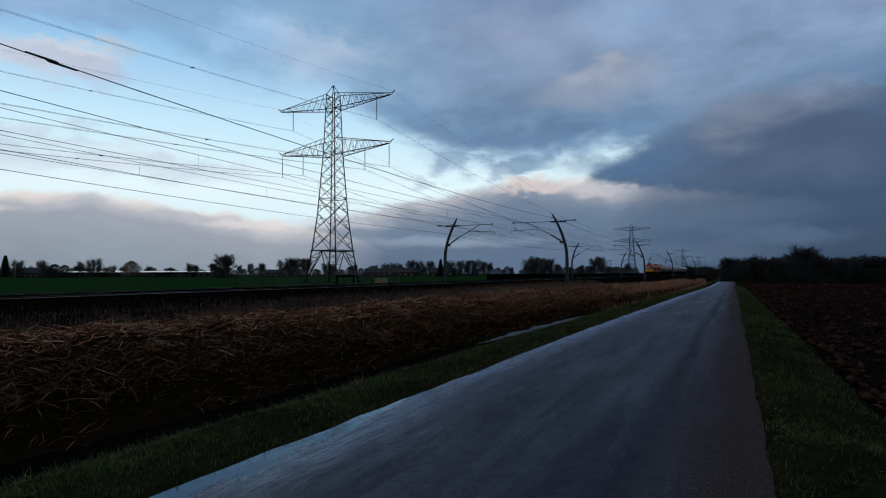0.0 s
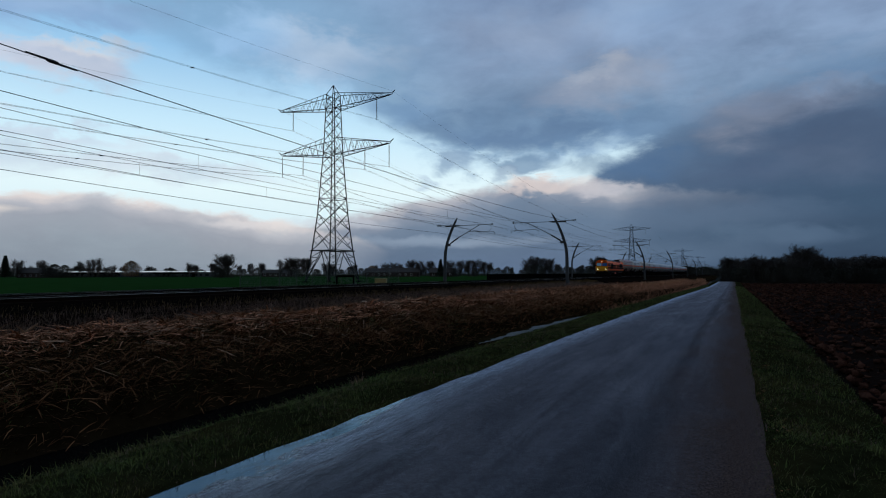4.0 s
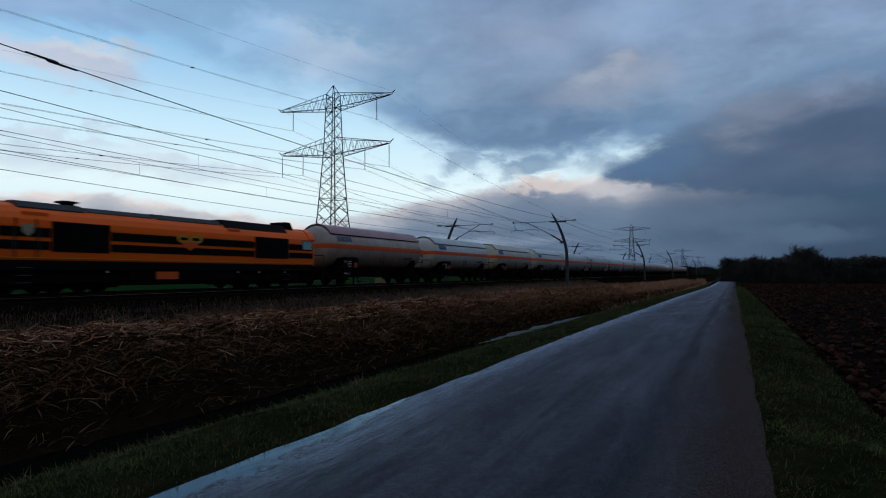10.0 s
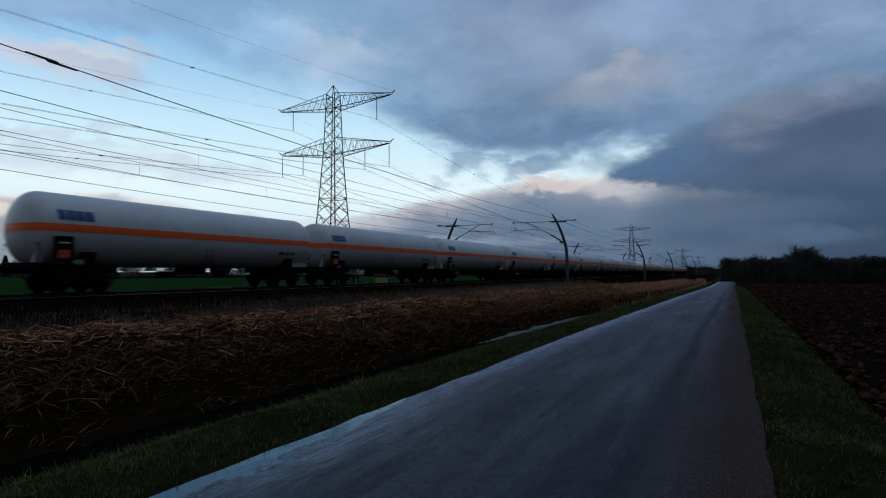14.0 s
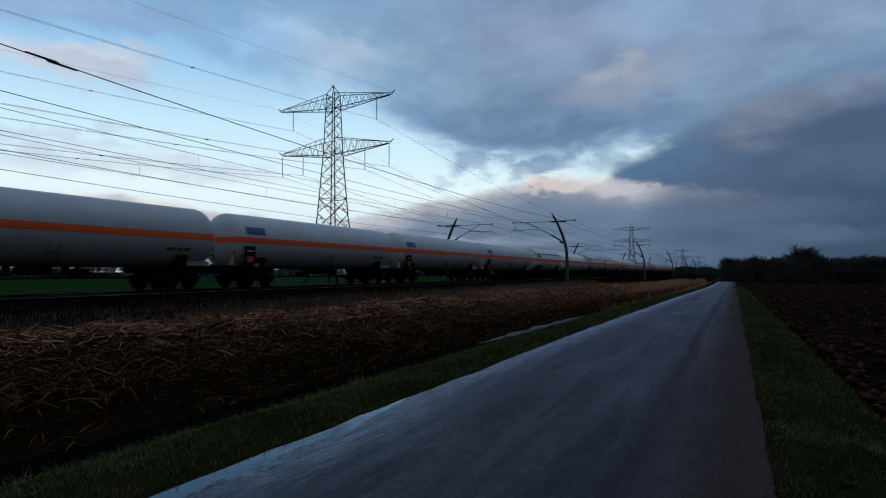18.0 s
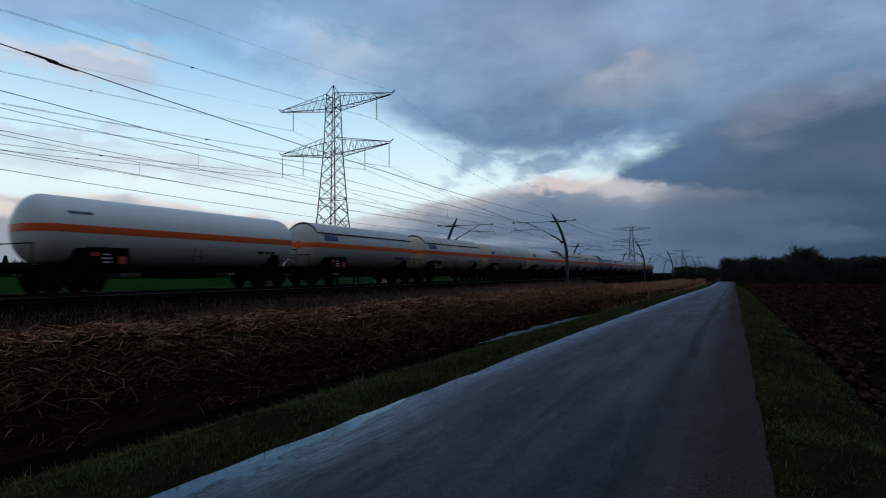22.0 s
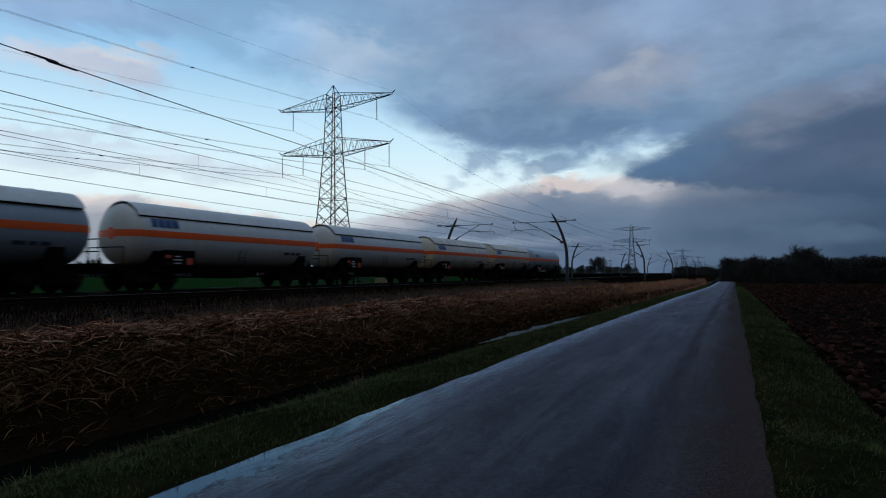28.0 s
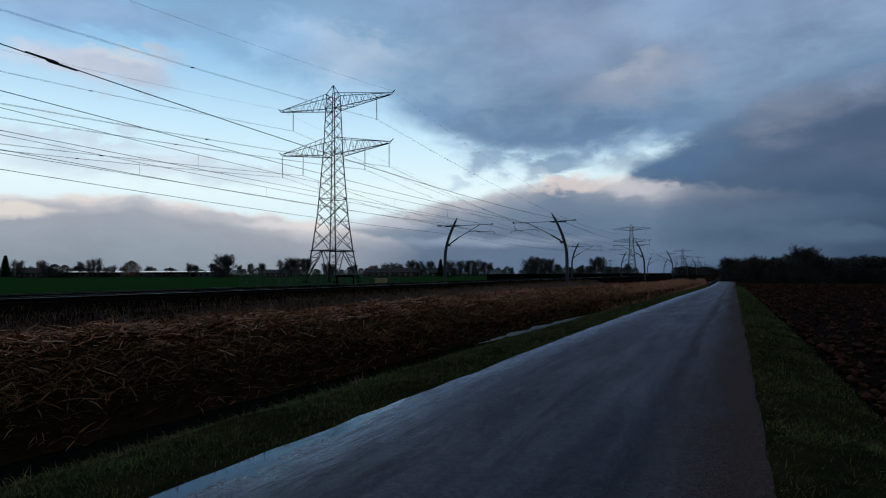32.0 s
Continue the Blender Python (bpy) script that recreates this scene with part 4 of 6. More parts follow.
def y_bogie(parent, yc, axle=0.9):
    b = part("bogie", Shape().box(-1.0, yc - 0.14, 0.5, 1.0, yc + 0.14, 0.82, 0.04), M_FRAME, parent, "two-axle bogie with coil springs")
    for sx in (-1, 1):
        x = sx * 1.0
        part("side_frame", Shape().prism([(yc - axle - 0.42, 0.56), (yc - axle - 0.42, 0.68), (yc - 0.35, 0.94), (yc + 0.35, 0.94), (yc + axle + 0.42, 0.68), (yc + axle + 0.42, 0.56), (yc + axle + 0.2, 0.56), (yc + 0.4, 0.42), (yc - 0.4, 0.42), (yc - axle - 0.2, 0.56)], x - 0.06, x + 0.06), M_FRAME, b)
        for k in (-1, 1):
            part("axle_box", Shape().box(x - 0.10 + 0.08 * sx, yc + k * axle - 0.16, 0.32, x + 0.10 + 0.08 * sx, yc + k * axle + 0.16, 0.60, 0.04), M_FRAME, b)
            for e in (-0.27, 0.27):
                sp = Shape()
                for i in range(5):
                    sp.lathe([(-0.02, 0.07), (0, 0.09), (0.02, 0.07)], (x + 0.05 * sx, yc + k * axle + e, 0.38 + i * 0.05), "z", 8)
                part("coil_spring", sp, M_FRAME, b)
    for k in (-1, 1):
        wheelset(b, yc + k * axle)
    return b


def buffers(parent, y, sign, z=1.06):
    for sx in (-0.875, 0.875):
        b = part("buffer", Shape().lathe([(0, 0.13), (sign * 0.28, 0.13), (sign * 0.28, 0.09), (sign * 0.54, 0.09)], (sx, y, z), "y", 14), M_FRAME, parent)
        part("buffer_head", Shape().lathe([(sign * 0.54, 0.20), (sign * 0.56, 0.225), (sign * 0.60, 0.20)], (sx, y, z), "y", 18), M_WHEEL, b)
    part("coupling", Shape().box(-0.07, min(y, y + sign * 0.45), z - 0.12, 0.07, max(y, y + sign * 0.45), z + 0.06, 0.02).tube([(0, y + sign * 0.4, z), (0, y + sign * 0.6, z - 0.25), (0, y + sign * 0.62, z - 0.1)], 0.03), M_FRAME, parent)


def letter_blocks(parent, y0, z0, widths, height, material, gap=0.03, r=TR):
    """Lettering as plain blocks on the tank's flank."""
    y = y0
    rr = r + 0.004
    for w in widths:
        rings = []
        for yy in (y, y + w):
            rings.append([(math.sqrt(max(rr * rr - (z - TZ) ** 2, 0)) + 0.006, yy, z) for z in np.linspace(z0, z0 + height, 4)] +
                         [(math.sqrt(max(rr * rr - (z - TZ) ** 2, 0)), yy, z) for z in np.linspace(z0 + height, z0, 4)])
        part("lettering", Shape().loft(rings), material, parent)
        y += w + gap


def wagon(length, tank, label, shield=None, lift=0.07, logo=None, stripe=(2.56, 2.88), saddles=False, spread=0.98, tip=0.85, manhole=False, plates=True, lip=False, ribs=False, ends=None, seams=0.0, r=TR, joint=0.0, low_board=False, logo_at=1.2, sill=True, streaks=(), seam_mat=None, pale_pipe=False):
    """Bogie tank wagon; y runs backwards from the middle of the front coupling."""
    t = thing("tank_wagon", label, "tank wagon", group="gas tank wagons of the train")
    y0, y1 = tip, length - tip
    barrel = part("tank", tank_shape(y0, y1, r), tank, t, smooth=True)
    part("stripe", stripe_shape(y0, y1, *stripe, r), M_STRIPE, barrel, "orange warning band", smooth=True)
    if ends:
        for ya, sg in ((y0, 1), (y1, -1)):
            prof = []
            for i in range(10):
                a = math.pi / 2 * i / 9
                prof.append((sg * (HEAD - (HEAD + 0.005) * math.cos(a)), max((TR + 0.004) * math.sin(a) ** 0.85, 0.02)))
            part("tank_end", Shape().lathe(prof, (0, ya, TZ), "y", 40), ends, barrel, "stained cream dished end", smooth=True)
    if joint:
        for y in (y0 + joint, y1 - joint):
            part("weld_seam", Shape().lathe([(-0.03, r + 0.001), (-0.02, r + 0.008), (0.02, r + 0.008), (0.03, r + 0.001)], (0, y, TZ), "y", 40), tank, barrel, smooth=True)
    if shield:
        sh = part("sunshield", shield_shape(y0 + HEAD * 0.75, y1 - HEAD * 0.75, TR + lift, spread), shield, t, "curved sheet sunshield over the tank", smooth=True)
        for sx in (-1, 1):
            a = spread
            part("sunshield_rail", Shape().tube([(sx * (TR + lift * 0.6) * math.sin(a), y, TZ + (TR + lift * 0.6) * math.cos(a)) for y in (y0 + HEAD * 0.8, y1 - HEAD * 0.8)], 0.03, 5), M_FRAME, sh, "dark edge rail")
        if lip:
            rr = TR + lift + 0.05
            part("front_hoop", Shape().tube([(rr * math.sin(a), y0 + HEAD * 0.62, TZ + rr * math.cos(a)) for a in np.linspace(-spread - 0.1, spread + 0.1, 18)], 0.05, 6), M_FRAME, sh, "dark hoop at the shield's end")
        if seams:
            for i in range(1, 8):
                y = y0 + HEAD + (y1 - y0 - 2 * HEAD) * i / 8
                rr = TR + lift + 0.03
                part("seam", Shape().tube([(rr * math.sin(a), y, TZ + rr * math.cos(a)) for a in np.linspace(-spread, spread, 14)], seams, 4), seam_mat or shield, sh)
        if ribs:
            for i in range(1, 9):
                y = y0 + HEAD + (y1 - y0 - 2 * HEAD) * i / 9
                rr = TR + lift + 0.035
                part("rib", Shape().tube([(rr * math.sin(a), y, TZ + rr * math.cos(a)) for a in np.linspace(-spread, spread, 14)], 0.018, 4), shield, sh)
    if manhole:
        part("end_manhole", Shape().lathe([(-0.10, 0.27), (-0.09, 0.30), (0.12, 0.30)], (0.15, y0 + 0.10, TZ + 0.02), "y", 20), M_STRIPE, barrel, "round orange inspection cover")
        part("cover_ring", Shape().lathe([(-0.07, 0.31), (-0.07, 0.36), (0.12, 0.36), (0.12, 0.31)], (0.15, y0 + 0.10, TZ + 0.02), "y", 20), M_FRAME, barrel)
    # frame
    beams = Shape()
    for ya, yb in (((0.62, length - 0.62),) if sill else ((0.62, 4.6), (length - 4.6, length - 0.62))):
        beams.box(-0.55, ya, 0.86, -0.35, yb, 1.20).box(0.35, ya, 0.86, 0.55, yb, 1.20)
    fr = part("underframe", beams, M_FRAME, t, "dark underframe")
    for y in (0.62, length - 0.78):
        part("headstock", Shape().box(-1.3, y, 0.82, 1.3, y + 0.16, 1.28, 0.02), M_FRAME, fr)
    piv = 2.55 if length < 17 else 2.75
    for y in (piv, length - piv):
        part("bolster", Shape().box(-1.25, y - 0.35, 0.84, 1.25, y + 0.35, 1.12, 0.03), M_FRAME, fr)
        part("saddle", Shape().prism([(-1.18, 1.12), (1.18, 1.12), (1.30, 1.92), (0.9, 1.45), (0, 1.24), (-0.9, 1.45), (-1.30, 1.92)], y - 0.35, y + 0.35, "y"), M_FRAME, fr)
        y_bogie(t, y)
    if saddles:
        part("skirt", Shape().box(-1.16, length - piv - 0.2, 1.21, 1.16, length - 0.95, 1.46, 0.02), M_SADDLE, fr, "light grey end skirt")
        part("end_support", Shape().prism([(0.62, 1.285), (0.95, 1.285), (1.02, 2.0), (0.85, 2.0)], 0.95, 1.13), M_SADDLE, fr, "light grey end support")
    buffers(t, 0.62, -1), buffers(t, length - 0.62, 1)
    # end platform rails
    rail = Shape()
    ye = length - 0.72
    for sx in (-1.2, -0.4, 0.4, 1.2):
        rail.tube([(sx, ye, 1.28), (sx, ye, 2.35)], 0.026, 5)
    for z in (1.8, 2.35):
        rail.tube([(-1.25, ye, z), (1.25, ye, z)], 0.03, 5)
    part("end_railing", rail, M_FRAME, t, "dark end platform railing")
    part("front_handrail", Shape().tube([(-1.25, 0.74, 1.3), (-1.25, 0.74, 2.05), (1.25, 0.74, 2.05), (1.25, 0.74, 1.3)], 0.028, 5), M_FRAME, t)
    for y, zl in streaks:
        ring = [(math.sqrt(max((r + 0.005) ** 2 - (z - TZ) ** 2, 0)), z) for z in np.linspace(zl, stripe[0] - 0.03, 6)]
        part("stain", Shape().loft([[(x + e, yy, z) for x, z in ring for e in (0.0,)] + [(x - 0.02, yy, z) for x, z in ring[::-1]] for yy in (y, y + 0.16)]), M_RUST_RUN, barrel, "dark rust run below the band")
    # gear under the tank
    mid = length / 2
    part("outlet_cabinet", Shape().box(-1.2, mid - 0.55, 0.55, 1.2, mid + 0.55, 1.16, 0.04) if sill else Shape().box(-0.9, mid - 0.3, 0.78, 0.9, mid + 0.3, 1.16, 0.04).box(0.7, mid + 0.7, 0.80, 1.0, mid + 0.95, 1.2, 0.03), M_FRAME, t)
    part("brake_cylinder", Shape().lathe([(0, 0.16), (0.03, 0.2), (0.75, 0.2), (0.8, 0.1)], (0.2, mid + 1.4, 0.85), "y", 14), M_FRAME, t)
    part("air_reservoir", Shape().lathe([(0, 0.08), (0.06, 0.17), (0.95, 0.17), (1.0, 0.08)], (0.75, mid - 2.6, 0.78), "y", 14), M_FRAME, t)
    part("brake_rod", Shape().tube([(0.1, piv + 1.2, 0.62), (0.1, length - piv - 1.2, 0.62)], 0.035, 6), M_FRAME, t)
    part("side_pipe", Shape().tube([(1.12, piv + 0.6, 1.14), (1.12, length - piv - 0.6, 1.14)], 0.035, 6), M_FRAME, t)
    if pale_pipe:
        part("heating_pipe", Shape().tube([(1.22, piv + 1.0, 1.10), (1.22, mid - 0.4, 1.10)], 0.04, 8), M_PLATE, t, "pale pipe along the frame")
    part("ladder", Shape().tube([(1.34, mid - 0.22, 0.6), (1.34, mid - 0.22, 1.3), (1.5, mid - 0.22, 2.1)], 0.018, 5).tube([(1.34, mid + 0.22, 0.6), (1.34, mid + 0.22, 1.3), (1.5, mid + 0.22, 2.1)], 0.018, 5)
         .tube([(1.34, mid - 0.22, 0.8), (1.34, mid + 0.22, 0.8)], 0.016, 5).tube([(1.34, mid - 0.22, 1.1), (1.34, mid + 0.22, 1.1)], 0.016, 5).tube([(1.43, mid - 0.22, 1.7), (1.43, mid + 0.22, 1.7)], 0.016, 5), M_FRAME, t)
    if low_board:
        bd = part("sign_board", Shape().box(1.60, piv - 1.65, 1.30, 1.64, piv - 0.85, 2.36, 0.008), M_FRAME, t, "black sign board with plates")
        part("board_stay", Shape().tube([(1.25, piv - 1.5, 1.1), (1.62, piv - 1.5, 1.5)], 0.025, 5).tube([(1.25, piv - 1.0, 1.1), (1.62, piv - 1.0, 1.5)], 0.025, 5), M_FRAME, bd)
        part("plate", Shape().box(1.642, piv - 1.48, 1.46, 1.652, piv - 1.02, 1.80), M_REDPLATE, bd, "red-orange plate")
        part("plate", Shape().box(1.642, piv - 1.45, 2.06, 1.652, piv - 1.05, 2.12), M_PLATE, bd, "white plate")
        part("plate", Shape().box(1.20, piv - 0.6, 1.22, 1.252, piv - 0.2, 1.42), M_SADDLE, bd, "pale plate")
    elif plates:
        bd = part("sign_board", Shape().box(1.36, piv + 0.1, 1.22, 1.40, piv + 2.05, 1.98, 0.008), M_FRAME, t, "dark sign board with plates")
        part("plate", Shape().box(1.402, piv + 0.28, 1.58, 1.412, piv + 0.62, 1.74), M_REDPLATE, bd, "red-orange plate")
        for k, (ya, yb) in enumerate(((0.80, 1.18), (0.74, 1.22), (0.84, 1.12))):
            part("plate", Shape().box(1.402, piv + ya, 1.30 + 0.17 * k, 1.412, piv + yb, 1.36 + 0.17 * k), M_PLATE, bd, "narrow white plate")
        part("plate", Shape().box(1.402, piv + 1.52, 1.26, 1.412, piv + 1.9, 1.6), M_REDPLATE, bd, "red-orange plate")
        part("board_stay", Shape().tube([(1.2, piv + 0.5, 1.1), (1.38, piv + 0.5, 1.4)], 0.025, 5).tube([(1.2, piv + 1.7, 1.1), (1.38, piv + 1.7, 1.4)], 0.025, 5), M_FRAME, bd)
    if logo:
        mat, widths, hgt, z = logo
        letter_blocks(barrel, y0 + logo_at, z, widths, hgt, mat, r=r)
        letter_blocks(barrel, y1 - 3.4, 1.95, (0.5, 0.3, 0.4), 0.16, M_LOGO_GREY, 0.12, r)
    return t


BLUE_LOGO = (M_LOGO, (0.34, 0.36, 0.32, 0.40), 0.42, 3.04)
GREY_LOGO = (M_LOGO_GREY, (0.38, 0.44, 0.40, 0.40), 0.36, 3.06)
# where each wagon's front coupling stands at the start, metres ahead of the camera's line
KINDS = dict(
    red=dict(tank=M_TANK_DIRTY, shield=M_SHIELD_RED, logo=GREY_LOGO, label="grey gas tank wagon with flaking reddish sunshield"),
    grey=dict(tank=M_TANK_PALE, shield=M_SHIELD, logo=BLUE_LOGO, manhole=True, ends=M_END, label="grey gas tank wagon with sunshield and orange band"),
    smooth=dict(tank=M_TANK, logo=BLUE_LOGO, saddles=True, sill=False, r=1.59, tip=0.45, joint=1.0, low_board=True, logo_at=0.85, label="long smooth grey gas tank wagon with orange band"),
    white=dict(tank=M_TANK_WHITE, logo=(M_LOGO_GREY, (0.55, 0.5), 0.12, 3.35), label="clean white gas tank wagon with orange band"),
    cream=dict(tank=M_TANK_STREAK, shield=M_SHIELD_STREAK, logo=BLUE_LOGO, manhole=True, ends=M_TANK_CREAM, seams=0.022, seam_mat=M_RUST_RUN, label="streaked gas tank wagon with rusty cream ends"),
    dirty=dict(tank=M_TANK_PATCHY, logo=(M_LOGO, (0.4, 0.3, 0.3), 0.3, 3.02), manhole=True, ends=M_TANK_CREAM, joint=0.82, streaks=((4.6, 1.95), (7.2, 1.75), (9.9, 1.85)), label="dirty brownish-grey gas tank wagon with orange band"),
    plain=dict(tank=M_TANK_TAN, logo=BLUE_LOGO, joint=0.8, manhole=True, label="smooth pale tan-grey gas tank wagon with orange band"),
    rusty=dict(tank=M_TANK_PALE, shield=M_SHIELD_RUST, lift=0.12, lip=True, logo=GREY_LOGO, label="grey gas tank wagon with rusty brown raised sunshield"),
    ribbed=dict(tank=M_TANK_STREAK, shield=M_SHIELD_STREAK, ribs=True, ends=M_TANK_CREAM, logo=GREY_LOGO, label="cream-ended gas tank wagon with ribbed sunshield"),
    bluish=dict(tank=M_TANK_BLUE, shield=M_SHIELD, lift=0.11, lip=True, ribs=True, logo=GREY_LOGO, label="blue-grey gas tank wagon with raised ribbed sunshield"),
    seamed=dict(tank=M_TANK_PALE, shield=M_SHIELD, logo=BLUE_LOGO, manhole=True, ends=M_END, seams=0.012, label="grey gas tank wagon with seamed sunshield"),
    last=dict(tank=M_TANK_BLUE, logo=GREY_LOGO, pale_pipe=True, joint=0.8, label="smooth blue-grey gas tank wagon at the train's end"),
)
CONSIST = [("red", 231.9), ("grey", 247.5), ("cream", 263.2), ("grey", 278.6), ("smooth", 294.2), ("smooth", 312.4), ("smooth", 330.5), ("smooth", 348.7), ("smooth", 366.8), ("smooth", 384.9),
           ("smooth", 403.0), ("smooth", 421.0), ("grey", 439.0), ("white", 454.8), ("seamed", 471.9), ("cream", 487.0), ("dirty", 502.1), ("plain", 517.3), ("rusty", 532.9), ("ribbed", 548.6),
           ("bluish", 564.2), ("seamed", 579.5), ("seamed", 594.5), ("cream", 609.4), ("cream", 624.8), ("last", 639.4)]
CONSIST_END = 654.6


def build_train():
    made, train = {}, []
    for (kind, s), (_, s2) in zip(CONSIST, CONSIST[1:] + [("", CONSIST_END)]):
        length = {"smooth": 18.1, "white": 17.1}.get(kind, 15.5)
        if kind in made:
            w = copy_thing(made[kind], pose(FAR_TRACK, s, RAIL))
        else:
            w = made[kind] = wagon(length, **KINDS[kind])
            w.matrix_basis = pose(FAR_TRACK, s, RAIL)
        train.append((w, s + (s2 - s - length) / 2))
    return train


train = build_train()


# ---- locomotive ----
M_ORANGE = paint("loco_orange", (1.0, 0.145, 0.010), (0.30, 0.06, 0.012), 0.06, 0.36, spec=0.14)
M_YELLOW = paint("loco_yellow", (0.95, 0.40, 0.008), (0.30, 0.11, 0.02), 0.30, 0.4, spec=0.2)
M_BLACK = paint("loco_black", (0.007, 0.0065, 0.0065), (0.015, 0.012, 0.011), 0.4, 0.6, spec=0.06)
M_ROOF = paint("loco_roof_grey", (0.05, 0.052, 0.056), (0.02, 0.019, 0.018), 0.6, 0.6, spec=0.12)
M_SCREEN = surface("cab_glass_blue", (0.06, 0.16, 0.42), 0.06, vary=0.1, bump=0, rough_vary=0.02, spec=0.8)
# pale cyan puts the bright sky reflection into the glass colour
M_SCREEN2 = surface("cab_glass_sky_reflection", (0.36, 0.62, 0.66), 0.12, vary=0.15, bump=0, rough_vary=0.02, spec=0.8)
M_DARKGLASS = surface("cab_side_glass", (0.02, 0.03, 0.035), 0.08, vary=0.1, bump=0, rough_vary=0.02, spec=0.8)
M_LAMP = glow("headlamp_glow", (1.0, 0.74, 0.38), 10.0)
M_LAMP_DIM = glow("marker_lamp_glow", (1.0, 0.55, 0.26), 2.0)
M_SHIELD_MARK = surface("pale_badge", (0.42, 0.40, 0.26), 0.5, bump=0)
M_BADGE = surface("yellow_badge", (0.70, 0.36, 0.03), 0.5, bump=0)

LOCO = 20.2


def locomotive():
    t = thing("diesel_locomotive", "orange and black diesel freight locomotive with yellow nose", "locomotive")
    half = [(0.0, 3.70), (0.5, 3.66), (0.86, 3.50), (1.10, 3.24), (1.26, 2.98), (1.32, 2.72), (1.325, 2.2), (1.325, 1.44), (1.28, 1.30)]
    ring = half + [(-x, z) for x, z in half[::-1] if x > 0]

    def rake(z):
        return 0.20 * max(0.0, (z - 2.28) / 1.4)

    rows = []
    for k, base in enumerate((0.0, 0.06, 2.4, 6, 10, 14, 17.8, LOCO - 0.06, LOCO)):
        r = []
        for x, z in ring:
            e = 0.97 if k in (0, 8) else 1.0
            y = base + rake(z) if k < 2 else base - rake(z) if k > 6 else base
            r.append((x * e, y, z))
        rows.append(r)
    body = part("body", Shape().loft(rows), M_ORANGE, t, "orange body shell")
    part("sill", Shape().box(-1.3, 0.05, 0.96, 1.3, LOCO - 0.05, 1.40, 0.03), M_BLACK, t, "black frame sill")
    s = 1.327

    def panel(name, y0, y1, z0, z1, mat, label="", proud=0.008, parent=body, side=1):
        return part(name, Shape().box(min(side * (s - 0.04), side * (s + proud)), y0, z0, max(side * (s - 0.04), side * (s + proud)), y1, z1), mat, parent, label)

    for side in (1, -1):
        for y0, y1 in ((1.7, 3.6), (6.15, 14.85), (17.75, 19.95)):
            panel("black_band", y0, y1, 2.28, 2.66, M_BLACK, "black livery band", side=side)
        for y0, y1 in ((0.25, 3.6), (6.15, 14.85), (17.75, 20.05)):
            panel("black_band", y0, y1, 1.78, 2.13, M_BLACK, "black livery band", side=side)
        for y0, y1 in ((3.64, 6.1), (14.9, 17.7)):
            g = panel("air_grille", y0, y1, 1.72, 2.96, M_BLACK, "black air intake grille", 0.012, side=side)
            for i in range(14):
                z = 1.78 + i * 0.085
                part("louvre", Shape().prism([(s, z), (s + 0.03, z - 0.012), (s + 0.03, z + 0.012), (s, z + 0.04)] if side > 0 else [(-s, z), (-s - 0.03, z - 0.012), (-s - 0.03, z + 0.012), (-s, z + 0.04)], y0 + 0.05, y1 - 0.05, "y"), M_BLACK, g)
        for y0, y1, mat in ((0.62, 1.58, M_DARKGLASS), (19.0, 19.9, M_SCREEN2)):
            w = panel("cab_side_window", y0, y1, 2.34, 2.92, mat, "cab side window", 0.010, side=side)
            part("window_frame", Shape().tube([(side * (s + 0.012), y0, 2.34), (side * (s + 0.012), y1, 2.34), (side * (s + 0.012), y1, 2.92), (side * (s + 0.012), y0, 2.92), (side * (s + 0.012), y0, 2.34)], 0.022, 5), M_BLACK, w)
        panel("cab_door_gap", 3.04, 3.07, 1.46, 3.0, M_BLACK, "door gap", 0.010, side=side)
        panel("cab_door_gap", 2.28, 2.31, 1.46, 3.0, M_BLACK, "door gap", 0.010, side=side)
        for y in (2.22, 3.14):
            part("door_handrail", Shape().tube([(side * (s + 0.06), y, 1.5), (side * (s + 0.06), y, 2.7)], 0.018, 5), M_STEEL, t)
        panel("nose_corner", 0.02, 0.13, 1.46, 2.26, M_YELLOW, "yellow nose corner", side=side)
        part("badge", Shape().prism([(2.52, 2.78), (2.95, 2.78), (2.95, 2.5), (2.74, 2.28), (2.52, 2.5)], side * s, side * (s + 0.016)), M_SHIELD_MARK, body, "small pale shield badge")
        lo, hi = side * s, side * (s + 0.016)
        wing = part("badge", Shape().prism([(9.55, 2.66), (9.72, 2.76), (10.05, 2.76), (10.36, 2.68), (10.67, 2.76), (11.0, 2.76), (11.17, 2.66), (11.1, 2.46), (10.9, 2.36), (9.82, 2.36), (9.62, 2.46)], min(lo, hi), max(lo, hi)), M_BADGE, body, "yellow winged badge")
        part("badge_heart", Shape().prism([(9.86, 2.42), (10.86, 2.42), (10.78, 2.22), (10.36, 1.98), (9.94, 2.22)], min(lo, side * (s + 0.020)), max(lo, side * (s + 0.020))), M_STRIPE, wing, "orange heart with pale rim")
        part("badge_bar", Shape().box(min(lo, side * (s + 0.024)), 9.78, 2.50, max(lo, side * (s + 0.024)), 10.22, 2.64).box(min(lo, side * (s + 0.024)), 10.50, 2.50, max(lo, side * (s + 0.024)), 10.94, 2.64), M_BLACK, wing)
        part("sill_line", Shape().box(min(lo, side * (s + 0.006)), 0.2, 1.445, max(lo, side * (s + 0.006)), LOCO - 0.2, 1.475), M_BADGE, body, "thin yellow line along the sill")
        for y in (6.0, 13.6, 15.2, 17.4):
            part("side_marker", Shape().box(min(side * 1.25, side * 1.285), y, 0.86, max(side * 1.25, side * 1.285), y + 0.10, 0.94), M_PLATE, t, "small pale plate")
